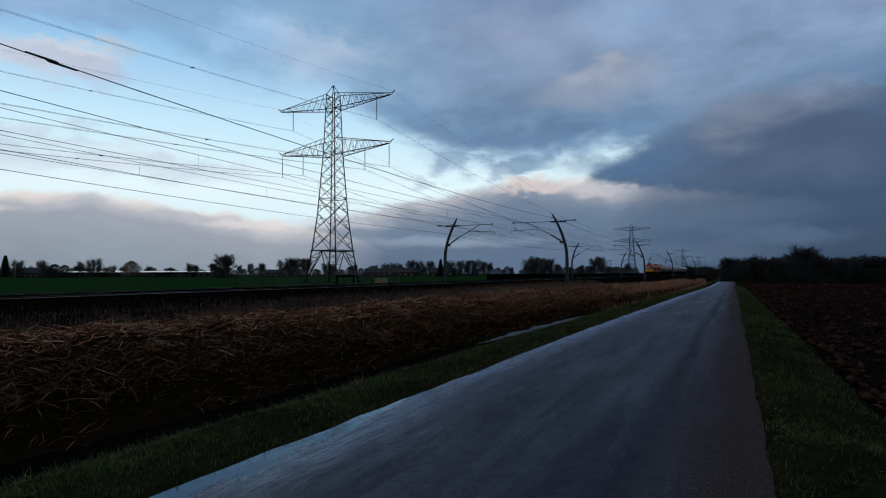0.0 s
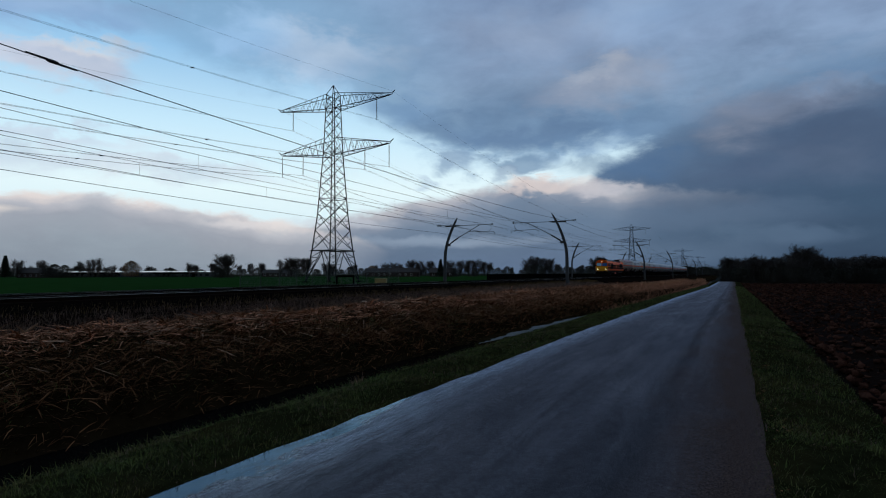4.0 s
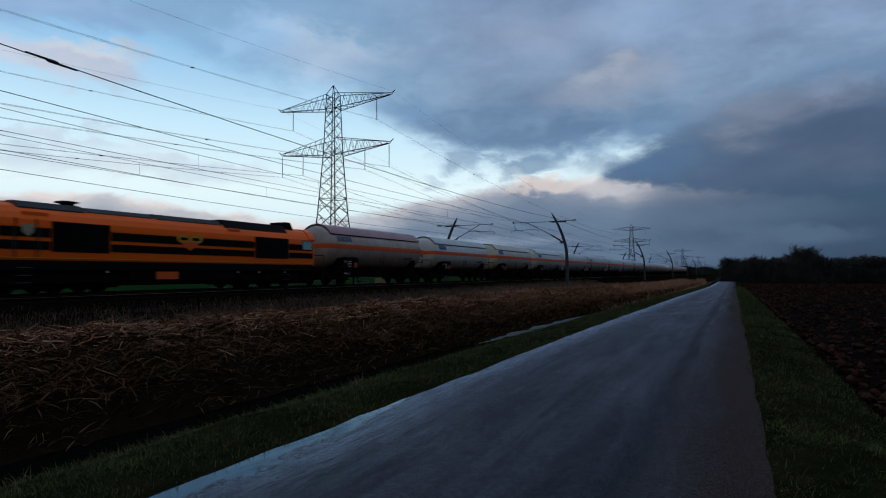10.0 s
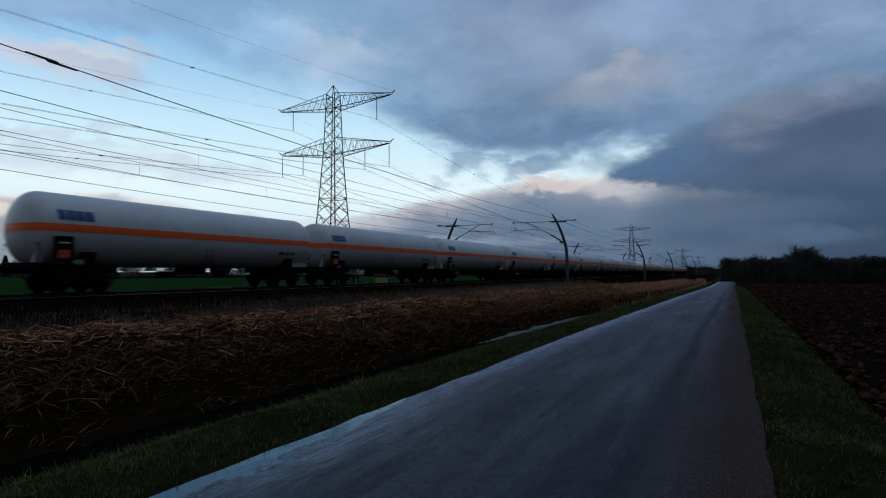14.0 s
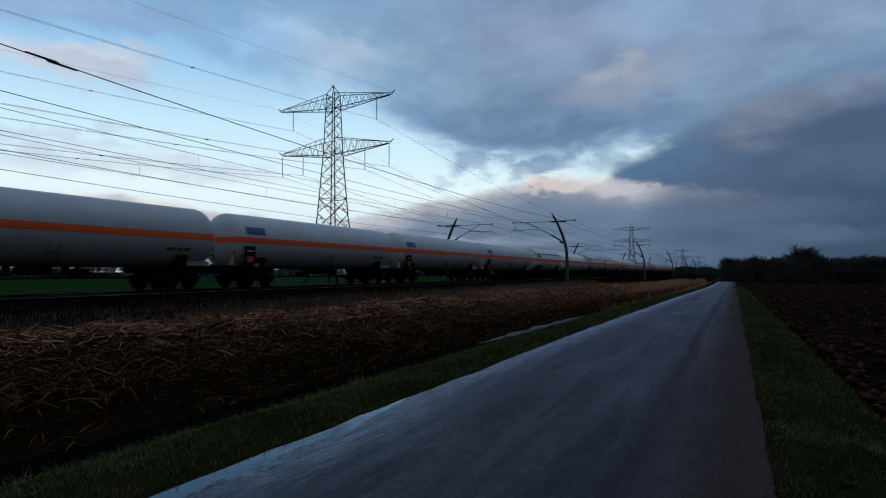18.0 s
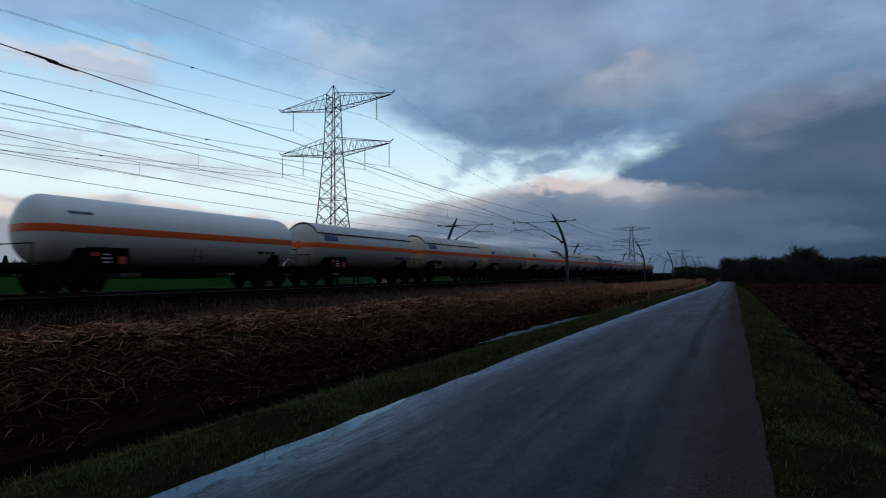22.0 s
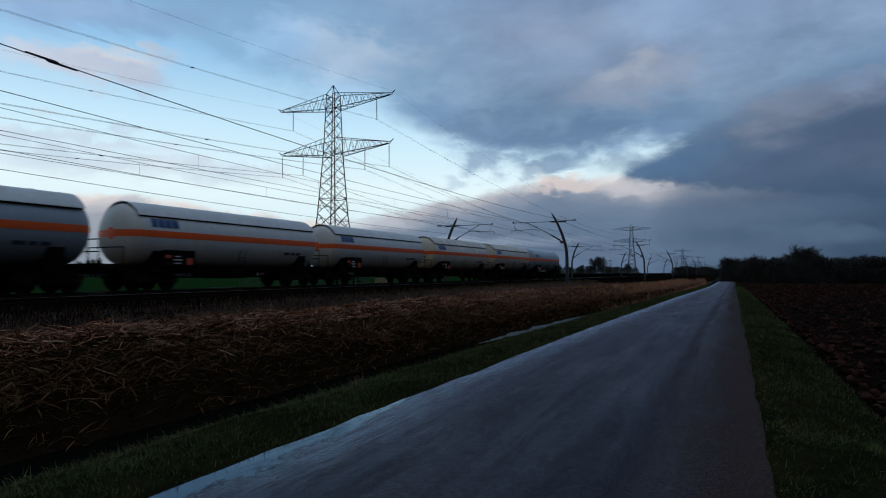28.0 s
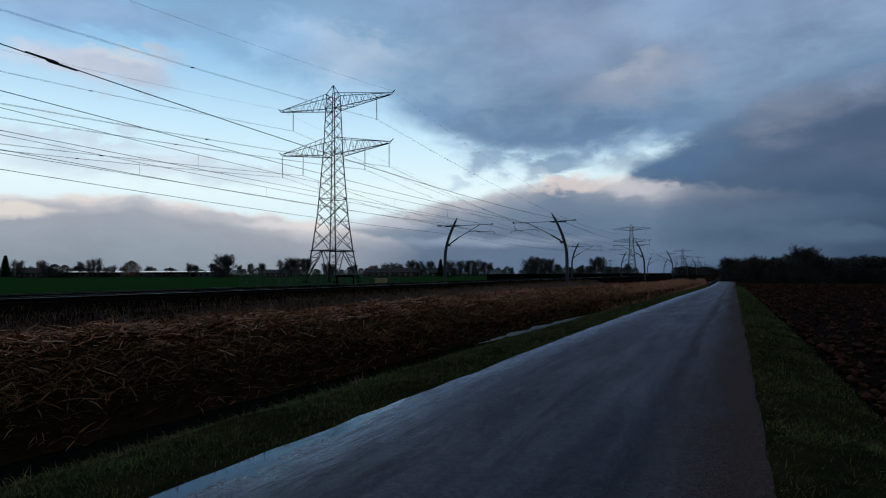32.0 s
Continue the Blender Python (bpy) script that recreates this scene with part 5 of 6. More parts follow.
        part("shoulder_vent", Shape().box(min(side * 1.0, side * 1.16), 2.6, 3.1, max(side * 1.0, side * 1.16), 3.6, 3.32, 0.03), M_ORANGE, body)
        part("shoulder_vent", Shape().box(min(side * 1.0, side * 1.16), 13.0, 3.1, max(side * 1.0, side * 1.16), 13.9, 3.34, 0.03), M_ORANGE, body)
        part("mirror", Shape().box(min(side * 1.34, side * 1.42), 0.35, 2.5, max(side * 1.34, side * 1.42), 0.45, 2.85, 0.01), M_BLACK, t)
        part("fuel_notice", Shape().box(min(side * 1.262, side * 1.275), 8.5, 0.55, max(side * 1.262, side * 1.275), 9.75, 0.92), M_STRIPE, t, "orange notice on the fuel tank")
    # roof
    for y0, y1, x, z0, z1 in ((2.5, 5.2, 0.92, 3.50, 3.76), (5.3, 8.6, 0.88, 3.52, 3.72), (8.7, 12.8, 0.90, 3.50, 3.74), (12.9, 17.9, 1.02, 3.36, 3.82)):
        part("roof_hatch", Shape().prism([(-x, z0 - 0.1), (-x, z0), (-x + 0.35, z1), (x - 0.35, z1), (x, z0), (x, z0 - 0.1)], y0, y1, "y"), M_ROOF if y0 < 12 else M_BLACK, t, "dark roof hatch")
    part("exhaust", Shape().box(-0.25, 4.75, 3.6, 0.25, 5.2, 3.92, 0.04).box(-0.34, 4.62, 3.9, 0.34, 5.32, 3.98, 0.02), M_BLACK, t)
    for y in (0.62, 17.95):
        part("air_conditioner", Shape().prism([(y + 0.1, 3.55), (y + 0.16, 4.08), (y + 0.72, 4.08), (y + 1.05, 3.55)], -0.6, 0.6), M_BLACK, t, "black roof box over the cab")
    for x in (-0.25, 0.25):
        part("horn", Shape().lathe([(0, 0.03), (0.3, 0.04), (0.42, 0.09)], (x, 0.55, 3.82), "y", 10), M_STEEL, t)
    # cab fronts
    for face, sg in ((0.0, -1), (LOCO, 1)):
        def fy(y, z):
            return face - sg * (rake(z) - y) if sg > 0 else face + rake(z) - y
        nose = part("nose_panel", Shape().prism([(-1.22, 1.22), (1.22, 1.22), (1.29, 1.5), (1.29, 2.26), (-1.29, 2.26), (-1.29, 1.5)], face + sg * 0.012, face - sg * 0.03, "y"), M_YELLOW, t, "yellow nose panel")
        for x0, x1, mat in ((-1.16, -0.08, M_SCREEN2), (0.08, 1.16, M_SCREEN)):
            q = []
            for x, z in ((x0, 2.36), (x1, 2.36), (x1 * (0.97 if x1 > 0.5 else 1), 3.04), (x0 * (0.97 if x0 < -0.5 else 1), 3.04)):
                q.append((x, z))
            rings = [[(x, face - sg * rake(z) + sg * o, z) for x, z in q] for o in (-0.03, 0.014)]
            w = part("windscreen", Shape().loft(rings), mat, t, "cab windscreen, the pale pane painted as a sky reflection")
            part("windscreen_rubber", Shape().tube([(x, face - sg * rake(z) + sg * 0.016, z) for x, z in q + q[:1]], 0.026, 5), M_BLACK, w)
            part("wiper", Shape().tube([((x0 + x1) / 2, face - sg * rake(2.3) + sg * 0.04, 2.32), ((x0 + x1) / 2 + 0.22, face - sg * rake(2.8) + sg * 0.04, 2.82)], 0.012, 4), M_BLACK, w)
        for x in (-0.98, 0.98):
            c = part("lamp_housing", Shape().box(x - 0.24, min(face, face + sg * 0.07), 1.52, x + 0.24, max(face, face + sg * 0.07), 1.80, 0.02), M_BLACK, nose)
            hx = x - 0.1 * (1 if x > 0 else -1)
            # added tube that blocks the lamp's glow except from straight ahead
            part("lamp_hood", Shape().lathe([(sg * 0.07, 0.085), (sg * 0.07, 0.105), (sg * 0.27, 0.105), (sg * 0.27, 0.095), (sg * 0.08, 0.085)], (hx, face, 1.66), "y", 16), M_BLACK, c, "black tube added to screen the lamp glow sideways")
            part("headlamp", Shape().lathe([(sg * 0.071, 0.08), (sg * 0.085, 0.065), (sg * 0.09, 0.01)], (hx, face, 1.66), "y", 14), M_LAMP if sg < 0 else M_DARKGLASS, c, "lit headlamp")
            part("marker_lamp", Shape().lathe([(sg * 0.05, 0.06), (sg * 0.08, 0.05), (sg * 0.085, 0.01)], (x + 0.12 * (1 if x > 0 else -1), face, 1.66), "y", 12), M_PLATE if sg < 0 else M_REDPLATE, c)
        part("top_lamp", Shape().lathe([(-0.02, 0.10), (0.05, 0.10), (0.07, 0.02)] if sg > 0 else [(0.02, 0.10), (-0.05, 0.10), (-0.07, 0.02)], (0, face - sg * rake(3.35), 3.35), "y", 14), M_LAMP_DIM if sg < 0 else M_DARKGLASS, t, "small headlamp over the windscreens")
        # added tube, blocks the top lamp's glow from the side
        part("top_lamp_hood", Shape().lathe([(sg * 0.02, 0.105), (sg * 0.02, 0.125), (sg * 0.3, 0.125), (sg * 0.3, 0.115), (sg * 0.03, 0.105)], (0, face - sg * rake(3.35), 3.35), "y", 16), M_BLACK, t, "black tube added to screen the lamp glow sideways")
        arch = [(x * 1.03, z + 0.06) for x, z in half if z > 2.9]
        inner = [(x * 0.93, z - 0.10) for x, z in half if z > 2.9]
        poly = [(-x, z) for x, z in arch[:0:-1]] + arch + inner[::-1] + [(-x, z) for x, z in inner[1:]]
        ya, yb = face + sg * 0.10, face - sg * 0.42
        part("visor", Shape().prism(poly, min(ya, yb), max(ya, yb), "y"), M_ORANGE, t, "arched orange hood over the windscreens")
        part("buffer_beam", Shape().box(-1.3, min(face, face - sg * 0.25), 0.80, 1.3, max(face, face - sg * 0.25), 1.36, 0.03), M_BLACK, t)
        part("snowplough", Shape().prism([(-1.05, 0.16), (1.05, 0.16), (1.28, 0.4), (1.3, 0.8), (-1.3, 0.8), (-1.28, 0.4)], face - sg * 0.05, face - sg * 0.16, "y"), M_BLACK, t)
        for x in (-1.2, 1.2):
            part("corner_lamp", Shape().lathe([(0, 0.05), (sg * 0.05, 0.05), (sg * 0.06, 0.01)], (x, face + sg * 0.0, 1.28), "y", 10), M_PLATE, t)
        part("front_handrail", Shape().tube([(-1.1, face + sg * 0.09, 1.38), (-0.4, face + sg * 0.09, 1.5), (0.4, face + sg * 0.09, 1.5), (1.1, face + sg * 0.09, 1.38)], 0.018, 5), M_STEEL, t)
        for x in (-0.3, 0.3):
            part("air_hose", Shape().tube([(x, face + sg * 0.02, 1.0), (x, face + sg * 0.22, 0.85), (x, face + sg * 0.2, 0.5)], 0.03, 6), M_FRAME, t)
        buffers(t, face, sg)
    # running gear
    part("fuel_tank", Shape().prism([(-1.26, 0.5), (-1.0, 0.28), (1.0, 0.28), (1.26, 0.5), (1.26, 1.12), (-1.26, 1.12)], 7.1, 13.2, "y"), M_FRAME, t, "black fuel tank")
    # added dark blocks: they stand in for the blackness between tank and bogies
    for y0, y1 in ((6.85, 7.06), (13.24, 13.5)):
        part("equipment_case", Shape().box(-1.2, y0, 0.32, 1.2, y1, 1.0, 0.03), M_FRAME, t, "dark block added to fill the gap beside the fuel tank")
    for yc in (4.1, 16.1):
        # box made deep so that no meadow shows through the dark running gear
        b = part("bogie", Shape().box(-1.0, yc - 2.7, 0.2, 1.0, yc + 2.7, 0.86, 0.05), M_FRAME, t, "three-axle bogie")
        for sx in (-1, 1):
            part("side_frame", Shape().prism([(yc - 2.75, 0.55), (yc - 2.75, 0.85), (yc - 1.6, 1.0), (yc + 1.6, 1.0), (yc + 2.75, 0.85), (yc + 2.75, 0.55), (yc + 1.2, 0.45), (yc - 1.2, 0.45)], sx * 1.08 - 0.07, sx * 1.08 + 0.07), M_FRAME, b)
            for k in (-1.9, 0, 1.9):
                part("axle_box", Shape().box(sx * 1.16 - 0.1, yc + k - 0.2, 0.36, sx * 1.16 + 0.1, yc + k + 0.2, 0.72, 0.04), M_FRAME, b)
            part("sand_pipe", Shape().tube([(sx * 1.2, yc - 2.6, 1.0), (sx * 1.1, yc - 2.75, 0.4), (sx * 0.8, yc - 2.6, 0.12)], 0.025, 5), M_FRAME, b)
        for k in (-1.9, 0, 1.9):
            wheelset(b, yc + k, 0.53)
    for y in (2.65, 17.5):
        for z in (0.45, 0.75, 1.05):
            part("cab_step", Shape().box(1.1, y - 0.25, z, 1.36, y + 0.25, z + 0.03), M_STEEL, t)
    return t


loco = locomotive()
loco.matrix_basis = pose(FAR_TRACK, 211.4, RAIL)
train.append((loco, 211.4))


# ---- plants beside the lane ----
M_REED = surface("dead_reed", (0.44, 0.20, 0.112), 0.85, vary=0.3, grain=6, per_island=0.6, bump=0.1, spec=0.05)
# darker copy of the reed: shade under the mat and downslope is in its colour
M_REED_DARK = surface("dark_reed", (0.130, 0.062, 0.030), 0.9, vary=0.4, grain=6, per_island=0.5, bump=0.1, spec=0.02)
M_STRAW = surface("dry_grass", (0.15, 0.10, 0.078), 0.9, vary=0.3, grain=5, per_island=0.5, bump=0.1, spec=0.05)
M_STALK = surface("pale_reed_stalk", (0.34, 0.21, 0.135), 0.8, vary=0.3, grain=5, per_island=0.4, bump=0.1, spec=0.1)
M_REED_FAR = surface("orange_brown_reed", (0.33, 0.15, 0.082), 0.85, vary=0.3, grain=2, per_island=0.6, bump=0.1, spec=0.03)
M_BLADE = surface("grass_blades", (0.046, 0.066, 0.015), 0.8, vary=0.35, grain=3, per_island=0.75, stain=(0.10, 0.07, 0.026), stain_amount=0.75, stain_scale=1.6, bump=0.05, spec=0.08)
# paler copy of the grass blades: the look of lit tips is in the colour
M_TUFT = surface("tuft_blades", (0.056, 0.074, 0.020), 0.8, vary=0.35, grain=3, per_island=0.7, stain=(0.085, 0.064, 0.028), stain_amount=0.7, stain_scale=2.2, bump=0.05, spec=0.08)
M_SEDGE = surface("sedge_blades", (0.095, 0.062, 0.026), 0.85, vary=0.3, grain=2, per_island=0.5, bump=0.05, spec=0.03)
# lighter copy of the soil: the clods' reddish highlights are put into the colour
M_CLOD = surface("soil_clods", (0.036, 0.016, 0.011), 0.95, vary=0.5, grain=12, per_island=0.7, bump=0.6, bump_scale=30, spec=0.0)

PX = np.array((-60, -36, -33, -31.4, -29.2, -28.2, -20.2, -19.2, -17.5, -13.6, -12.4, -11.2, -10.2, -9.4, -8.9, -7.6, -6.9, -6.4, -5.9, -5.3, -4.6, -3.84, -3.72, 0.1, 0.25, 1.0, 1.5, 2.0, 5, 60))
PZ = np.array([profile(x) for x in PX])


def blades(name, n, x, y, length, width, lean, material, label, seed, lift=0.0, near=1.0, heap=None, kind_heading=None, clump=0.0, droop=0.35, spread=16.0, patch=0.8):
    """Many thin blades over a strip; they thin out with distance. lean: degrees from upright."""
    g = np.random.default_rng(seed)
    bx = g.uniform(*x, n)
    by = y[0] + (y[1] - y[0]) * g.uniform(0, 1, n) ** near
    if clump:
        keep = np.array([noise.noise((a * patch, b * patch, seed)) for a, b in zip(bx, by)]) > g.uniform(-clump, clump * 0.4, n)
        bx, by = bx[keep], by[keep]
        n = len(bx)
    bz = np.interp(bx, PX, PZ) + fall(bx, by) - 0.03 + g.uniform(0, 1, n) * lift
    if heap is not None:
        bz += g.uniform(0.2, 1, n) * heap(bx, by)
    ln = g.uniform(*length, n) * (1 + 0.02 * np.maximum(by - 15, 0)) ** 0.25
    wd = g.uniform(*width, n) * (1 + np.maximum(by - 6, 0) / spread)
    le = np.radians(g.uniform(*lean, n))
    hd = g.uniform(0, 2 * np.pi, n) if kind_heading is None else np.radians(g.normal(kind_heading[0], kind_heading[1], n))
    d = np.stack([np.sin(le) * np.cos(hd), np.sin(le) * np.sin(hd), np.cos(le)], 1)
    side = np.stack([-np.sin(hd + g.uniform(-.9, .9, n)), np.cos(hd), 0.25 * g.normal(0, 1, n)], 1)
    side /= np.linalg.norm(side, axis=1)[:, None]
    p = np.stack([bx, by, bz], 1)
    mid = p + d * (ln * 0.55)[:, None]
    tip = p + d * ln[:, None] - np.array((0, 0, 1.0)) * (ln * droop * np.sin(le) * g.uniform(0, 1, n))[:, None] + np.stack([np.cos(hd), np.sin(hd), 0 * hd], 1) * (ln * 0.12)[:, None]
    w = (wd / 2)[:, None]
    v = np.stack([p - side * w, p + side * w, mid + side * w * 0.8, mid - side * w * 0.8, tip + side * w * 0.15, tip - side * w * 0.15], 1).reshape(-1, 3)
    i = np.arange(n)[:, None] * 6
    f = np.concatenate([i + np.array((0, 1, 2, 3)), i + np.array((3, 2, 4, 5))])
    return solid(name, mesh_of(name, v, f), material, label, "plants", kind="stuff")


def mound(x, y):
    """Matted reeds pile up along the crest of the bank."""
    bump = np.exp(-((x + 11.3) / 0.8) ** 2) * 0.22 + np.exp(-((x + 9.8) / 0.8) ** 2) * 0.1
    wave = 1 + 0.5 * np.sin(y * 0.9 + 1.3) * np.sin(y * 0.37) + 0.3 * np.sin(y * 2.7)
    return bump * wave * np.clip(1.25 - y / 160, 0.4, 1)


blades("matted_reeds", 11000, (-12.2, -10.4), (-3, 34), (0.12, 0.48), (0.014, 0.032), (62, 100), M_REED, "matted dead brown reeds on the ditch bank", 11, 0.05, 1.0, mound, kind_heading=(-25, 65), clump=0.6, droop=0.08, patch=1.1)
blades("matted_reeds", 26000, (-12.2, -9.4), (26, 170), (0.3, 0.8), (0.007, 0.014), (50, 92), M_REED_FAR, "matted dead brown reeds on the ditch bank", 12, 0.04, 1.2, mound, clump=0.5, droop=0.15, spread=34.0)
blades("rotting_reeds", 30000, (-12.2, -9.3), (-3, 60), (0.2, 0.6), (0.010, 0.024), (58, 100), M_REED_DARK, "darkened reeds under the mat", 28, 0.03, 1.1, mound, kind_heading=(-10, 75), clump=0.7, droop=0.2, spread=22.0)
blades("bent_reed_stalks", 1500, (-12.0, -10.4), (0, 34), (0.25, 0.8), (0.014, 0.026), (72, 96), M_STALK, "pale broken reed stalks lying on the bank", 13, 0.14, 1.0, mound, kind_heading=(-30, 50), clump=0.25, droop=0.04)
blades("hanging_stalks", 150, (-10.8, -9.9), (0, 26), (0.4, 0.9), (0.012, 0.020), (80, 112), M_STALK, "pale reed stalks hanging down the slope", 29, 0.1, 1.0, kind_heading=(-20, 40), droop=0.05)
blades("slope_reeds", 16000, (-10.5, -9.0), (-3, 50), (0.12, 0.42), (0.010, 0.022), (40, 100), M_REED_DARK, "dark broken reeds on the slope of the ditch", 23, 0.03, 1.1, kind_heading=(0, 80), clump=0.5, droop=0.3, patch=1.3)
blades("slope_reeds", 16000, (-10.4, -7.6), (44, 230), (0.3, 0.8), (0.008, 0.014), (40, 95), M_REED_FAR, "brown broken reeds on the slope of the ditch", 30, 0.03, 1.3, clump=0.5, droop=0.3, spread=34.0)
blades("bank_sedge", 15000, (-10.6, -8.7), (-3, 60), (0.10, 0.30), (0.007, 0.014), (30, 85), M_SEDGE, "dark sedge hanging over the ditch", 14, 0.02, 1.3, kind_heading=(0, 70), clump=0.5, patch=1.4)
blades("slope_moss", 9000, (-11.0, -9.2), (0, 40), (0.04, 0.16), (0.006, 0.012), (30, 85), M_BLADE, "patches of green moss and grass among the reeds", 31, 0.06, 1.2, clump=0.22)
blades("tall_dry_grass", 6500, (-14.6, -12.3), (2, 46), (0.25, 0.62), (0.003, 0.006), (0, 40), M_STRAW, "wispy dry grass behind the reed bank", 32, 0.0, 1.0, clump=0.3)
blades("standing_dry_grass", 26000, (-19.0, -12.4), (-5, 75), (0.08, 0.34), (0.003, 0.006), (0, 45), M_STRAW, "pale dry grass standing along the tracks", 15, 0.0, 1.1, clump=0.6)
blades("trackside_weeds", 6000, (-20.0, -18.4), (-4, 90), (0.08, 0.28), (0.005, 0.009), (5, 40), M_SEDGE, "low dark weeds at the ballast's foot", 16, 0.0, 1.1)
blades("verge_grass", 70000, (-5.75, -3.76), (1.2, 26), (0.03, 0.11), (0.003, 0.006), (10, 75), M_BLADE, "short damp green grass of the verge", 17, 0.0, 1.7, clump=0.75, patch=2.2)
blades("verge_tufts", 26000, (-5.8, -3.82), (1.2, 28), (0.06, 0.16), (0.003, 0.006), (20, 80), M_TUFT, "longer tufts in the verge grass, lit tips as a paler colour", 33, 0.0, 1.7, clump=0.3, patch=2.6)
blades("verge_grass", 18000, (-5.7, -3.7), (24, 120), (0.06, 0.18), (0.004, 0.007), (5, 55), M_TUFT, "short damp green grass of the verge", 18, 0.0, 1.4, clump=0.9)
blades("verge_edge_tufts", 12000, (-4.0, -3.66), (1.2, 30), (0.03, 0.11), (0.003, 0.006), (10, 85), M_BLADE, "tufts of grass creeping over the lane's edge", 24, 0.0, 1.6, clump=0.4, patch=3.0)
blades("yellowed_grass", 9000, (-5.7, -3.7), (1.2, 24), (0.03, 0.12), (0.002, 0.004), (20, 85), M_STRAW, "yellowed blades among the verge grass", 25, 0.02, 1.6, clump=0.4)
blades("bank_grass", 20000, (-6.5, -5.3), (1.0, 34), (0.06, 0.20), (0.004, 0.007), (30, 80), M_BLADE, "longer grass hanging into the ditch", 19, 0.0, 1.5, kind_heading=(180, 50), clump=0.7)
blades("verge_grass", 42000, (0.12, 1.62), (2.6, 24), (0.03, 0.09), (0.003, 0.006), (10, 75), M_BLADE, "short green grass between lane and field", 20, 0.0, 1.6, clump=0.75, patch=2.0)
blades("verge_tufts", 15000, (0.3, 1.62), (2.6, 26), (0.05, 0.14), (0.004, 0.008), (15, 75), M_TUFT, "longer tufts in the verge grass, lit tips as a paler colour", 34, 0.0, 1.5, clump=0.3, patch=2.4)
blades("verge_grass", 10000, (0.15, 1.62), (22, 110), (0.05, 0.14), (0.004, 0.007), (5, 60), M_TUFT, "short green grass between lane and field", 21, 0.0, 1.4)
blades("verge_edge_tufts", 7000, (0.0, 0.35), (2.6, 40), (0.03, 0.10), (0.003, 0.006), (10, 85), M_BLADE, "tufts of grass creeping over the lane's edge", 26, 0.0, 1.6, clump=0.4, patch=3.0)
blades("yellowed_grass", 6000, (0.2, 1.6), (2.6, 30), (0.03, 0.09), (0.002, 0.004), (20, 85), M_STRAW, "yellowed blades among the verge grass", 27, 0.02, 1.6, clump=0.4)
blades("verge_grass", 22000, (0.2, 2.2), (1.6, 7.5), (0.02, 0.07), (0.002, 0.005), (10, 80), M_BLADE, "short green grass between lane and field", 36, 0.0, 1.2, clump=0.9, patch=2.0)
blades("mud_crumbs", 5200, (-0.45, 0.30), (2.2, 40), (0.008, 0.03), (0.008, 0.022), (60, 110), M_REED_DARK, "muddy crumbs and litter on the lane's edge", 37, 0.045, 1.6, clump=0.35, patch=1.8)
blades("dead_leaves", 1600, (0.0, 0.55), (2.4, 14), (0.02, 0.05), (0.015, 0.035), (70, 100), M_REED_DARK, "brown dead leaves along the lane's muddy edge", 35, 0.03, 1.3, clump=0.3)
blades("dry_tuft", 40, (-5.85, -5.6), (8.0, 8.35), (0.18, 0.36), (0.006, 0.011), (5, 55), M_STALK, "pale tuft of dry reed at the ditch edge", 22, 0.0)


solid("snapped_reed_stalk", Shape().tube([(-11.85, 6.1, 0.42), (-11.6, 6.23, 0.61), (-11.47, 6.29, 0.70)], 0.016, 6, 0.013), M_STALK, "thick pale snapped reed stalk leaning on the bank", "reed stalk")


def clods():
    g = np.random.default_rng(5)
    n = 50000
    x, y = 1.65 + 40 * g.uniform(0, 1, n) ** 1.3, 1.5 + 165 * g.uniform(0, 1, n) ** 2.0
    r = g.uniform(0.025, 0.12, n) * g.uniform(0.35, 1, n) * (1 + y / 90)
    ico = bmesh.new()
    bmesh.ops.create_icosphere(ico, subdivisions=1, radius=1.0)
    base = np.array([tuple(v.co) for v in ico.verts])
    tri = np.array([[v.index for v in f.verts] for f in ico.faces])
    k = len(base)
    v = base[None] * (r[:, None, None] * np.array((0.85, 1.25, 0.6))) * g.uniform(0.3, 1.6, (n, k, 1)) * g.uniform(0.6, 1.4, (n, 1, 3))
    z = np.array([profile(a) + 0.10 * math.sin(a * 2 * math.pi / 1.4) + 0.14 * noise.noise((a * 1.7, b * 1.1, 3)) + 0.08 * noise.noise((a * 4, b * 4, 7)) for a, b in zip(x, y)]) + fall(x, y)
    v += np.stack([x, y, z + 0.01], 1)[:, None, :]
    f = (np.arange(n)[:, None, None] * k + tri[None]).reshape(-1, 3)
    solid("soil_clods", mesh_of("soil_clods", v.reshape(-1, 3), f), M_CLOD, "wet clods of ploughed soil, highlights in their lighter colour", "soil", kind="stuff")


clods()


# ---- far side of the tracks and the distance ----
M_BARK = surface("bark", (0.03, 0.025, 0.021), 0.9, vary=0.3, grain=3)
M_TWIG = surface("twigs", (0.036, 0.029, 0.025), 0.9, vary=0.3, grain=1, per_object=0.3, bump=0)
M_WILLOW = surface("willow_twigs", (0.16, 0.10, 0.05), 0.9, vary=0.3, grain=1, bump=0)
M_NEEDLE = surface("conifer_green", (0.014, 0.026, 0.014), 0.9, vary=0.4, grain=1, bump=0)
M_BUSH = surface("dark_bush", (0.030, 0.030, 0.022), 0.9, vary=0.4, grain=1, per_object=0.3, bump=0)
M_WALL = surface("house_brick", (0.042, 0.027, 0.023), 0.9, vary=0.2, grain=2)
M_WHITEWALL = surface("dull_glazing", (0.045, 0.055, 0.06), 0.8, vary=0.1, grain=1)
M_TILE = surface("roof_tiles", (0.018, 0.013, 0.011), 0.85, vary=0.3, grain=3)
# brightness of the roof panes is an added glow; no lamp stands behind
M_GLASSROOF = glow("glowing_greenhouse_glass", (0.80, 0.86, 0.95), 0.62)
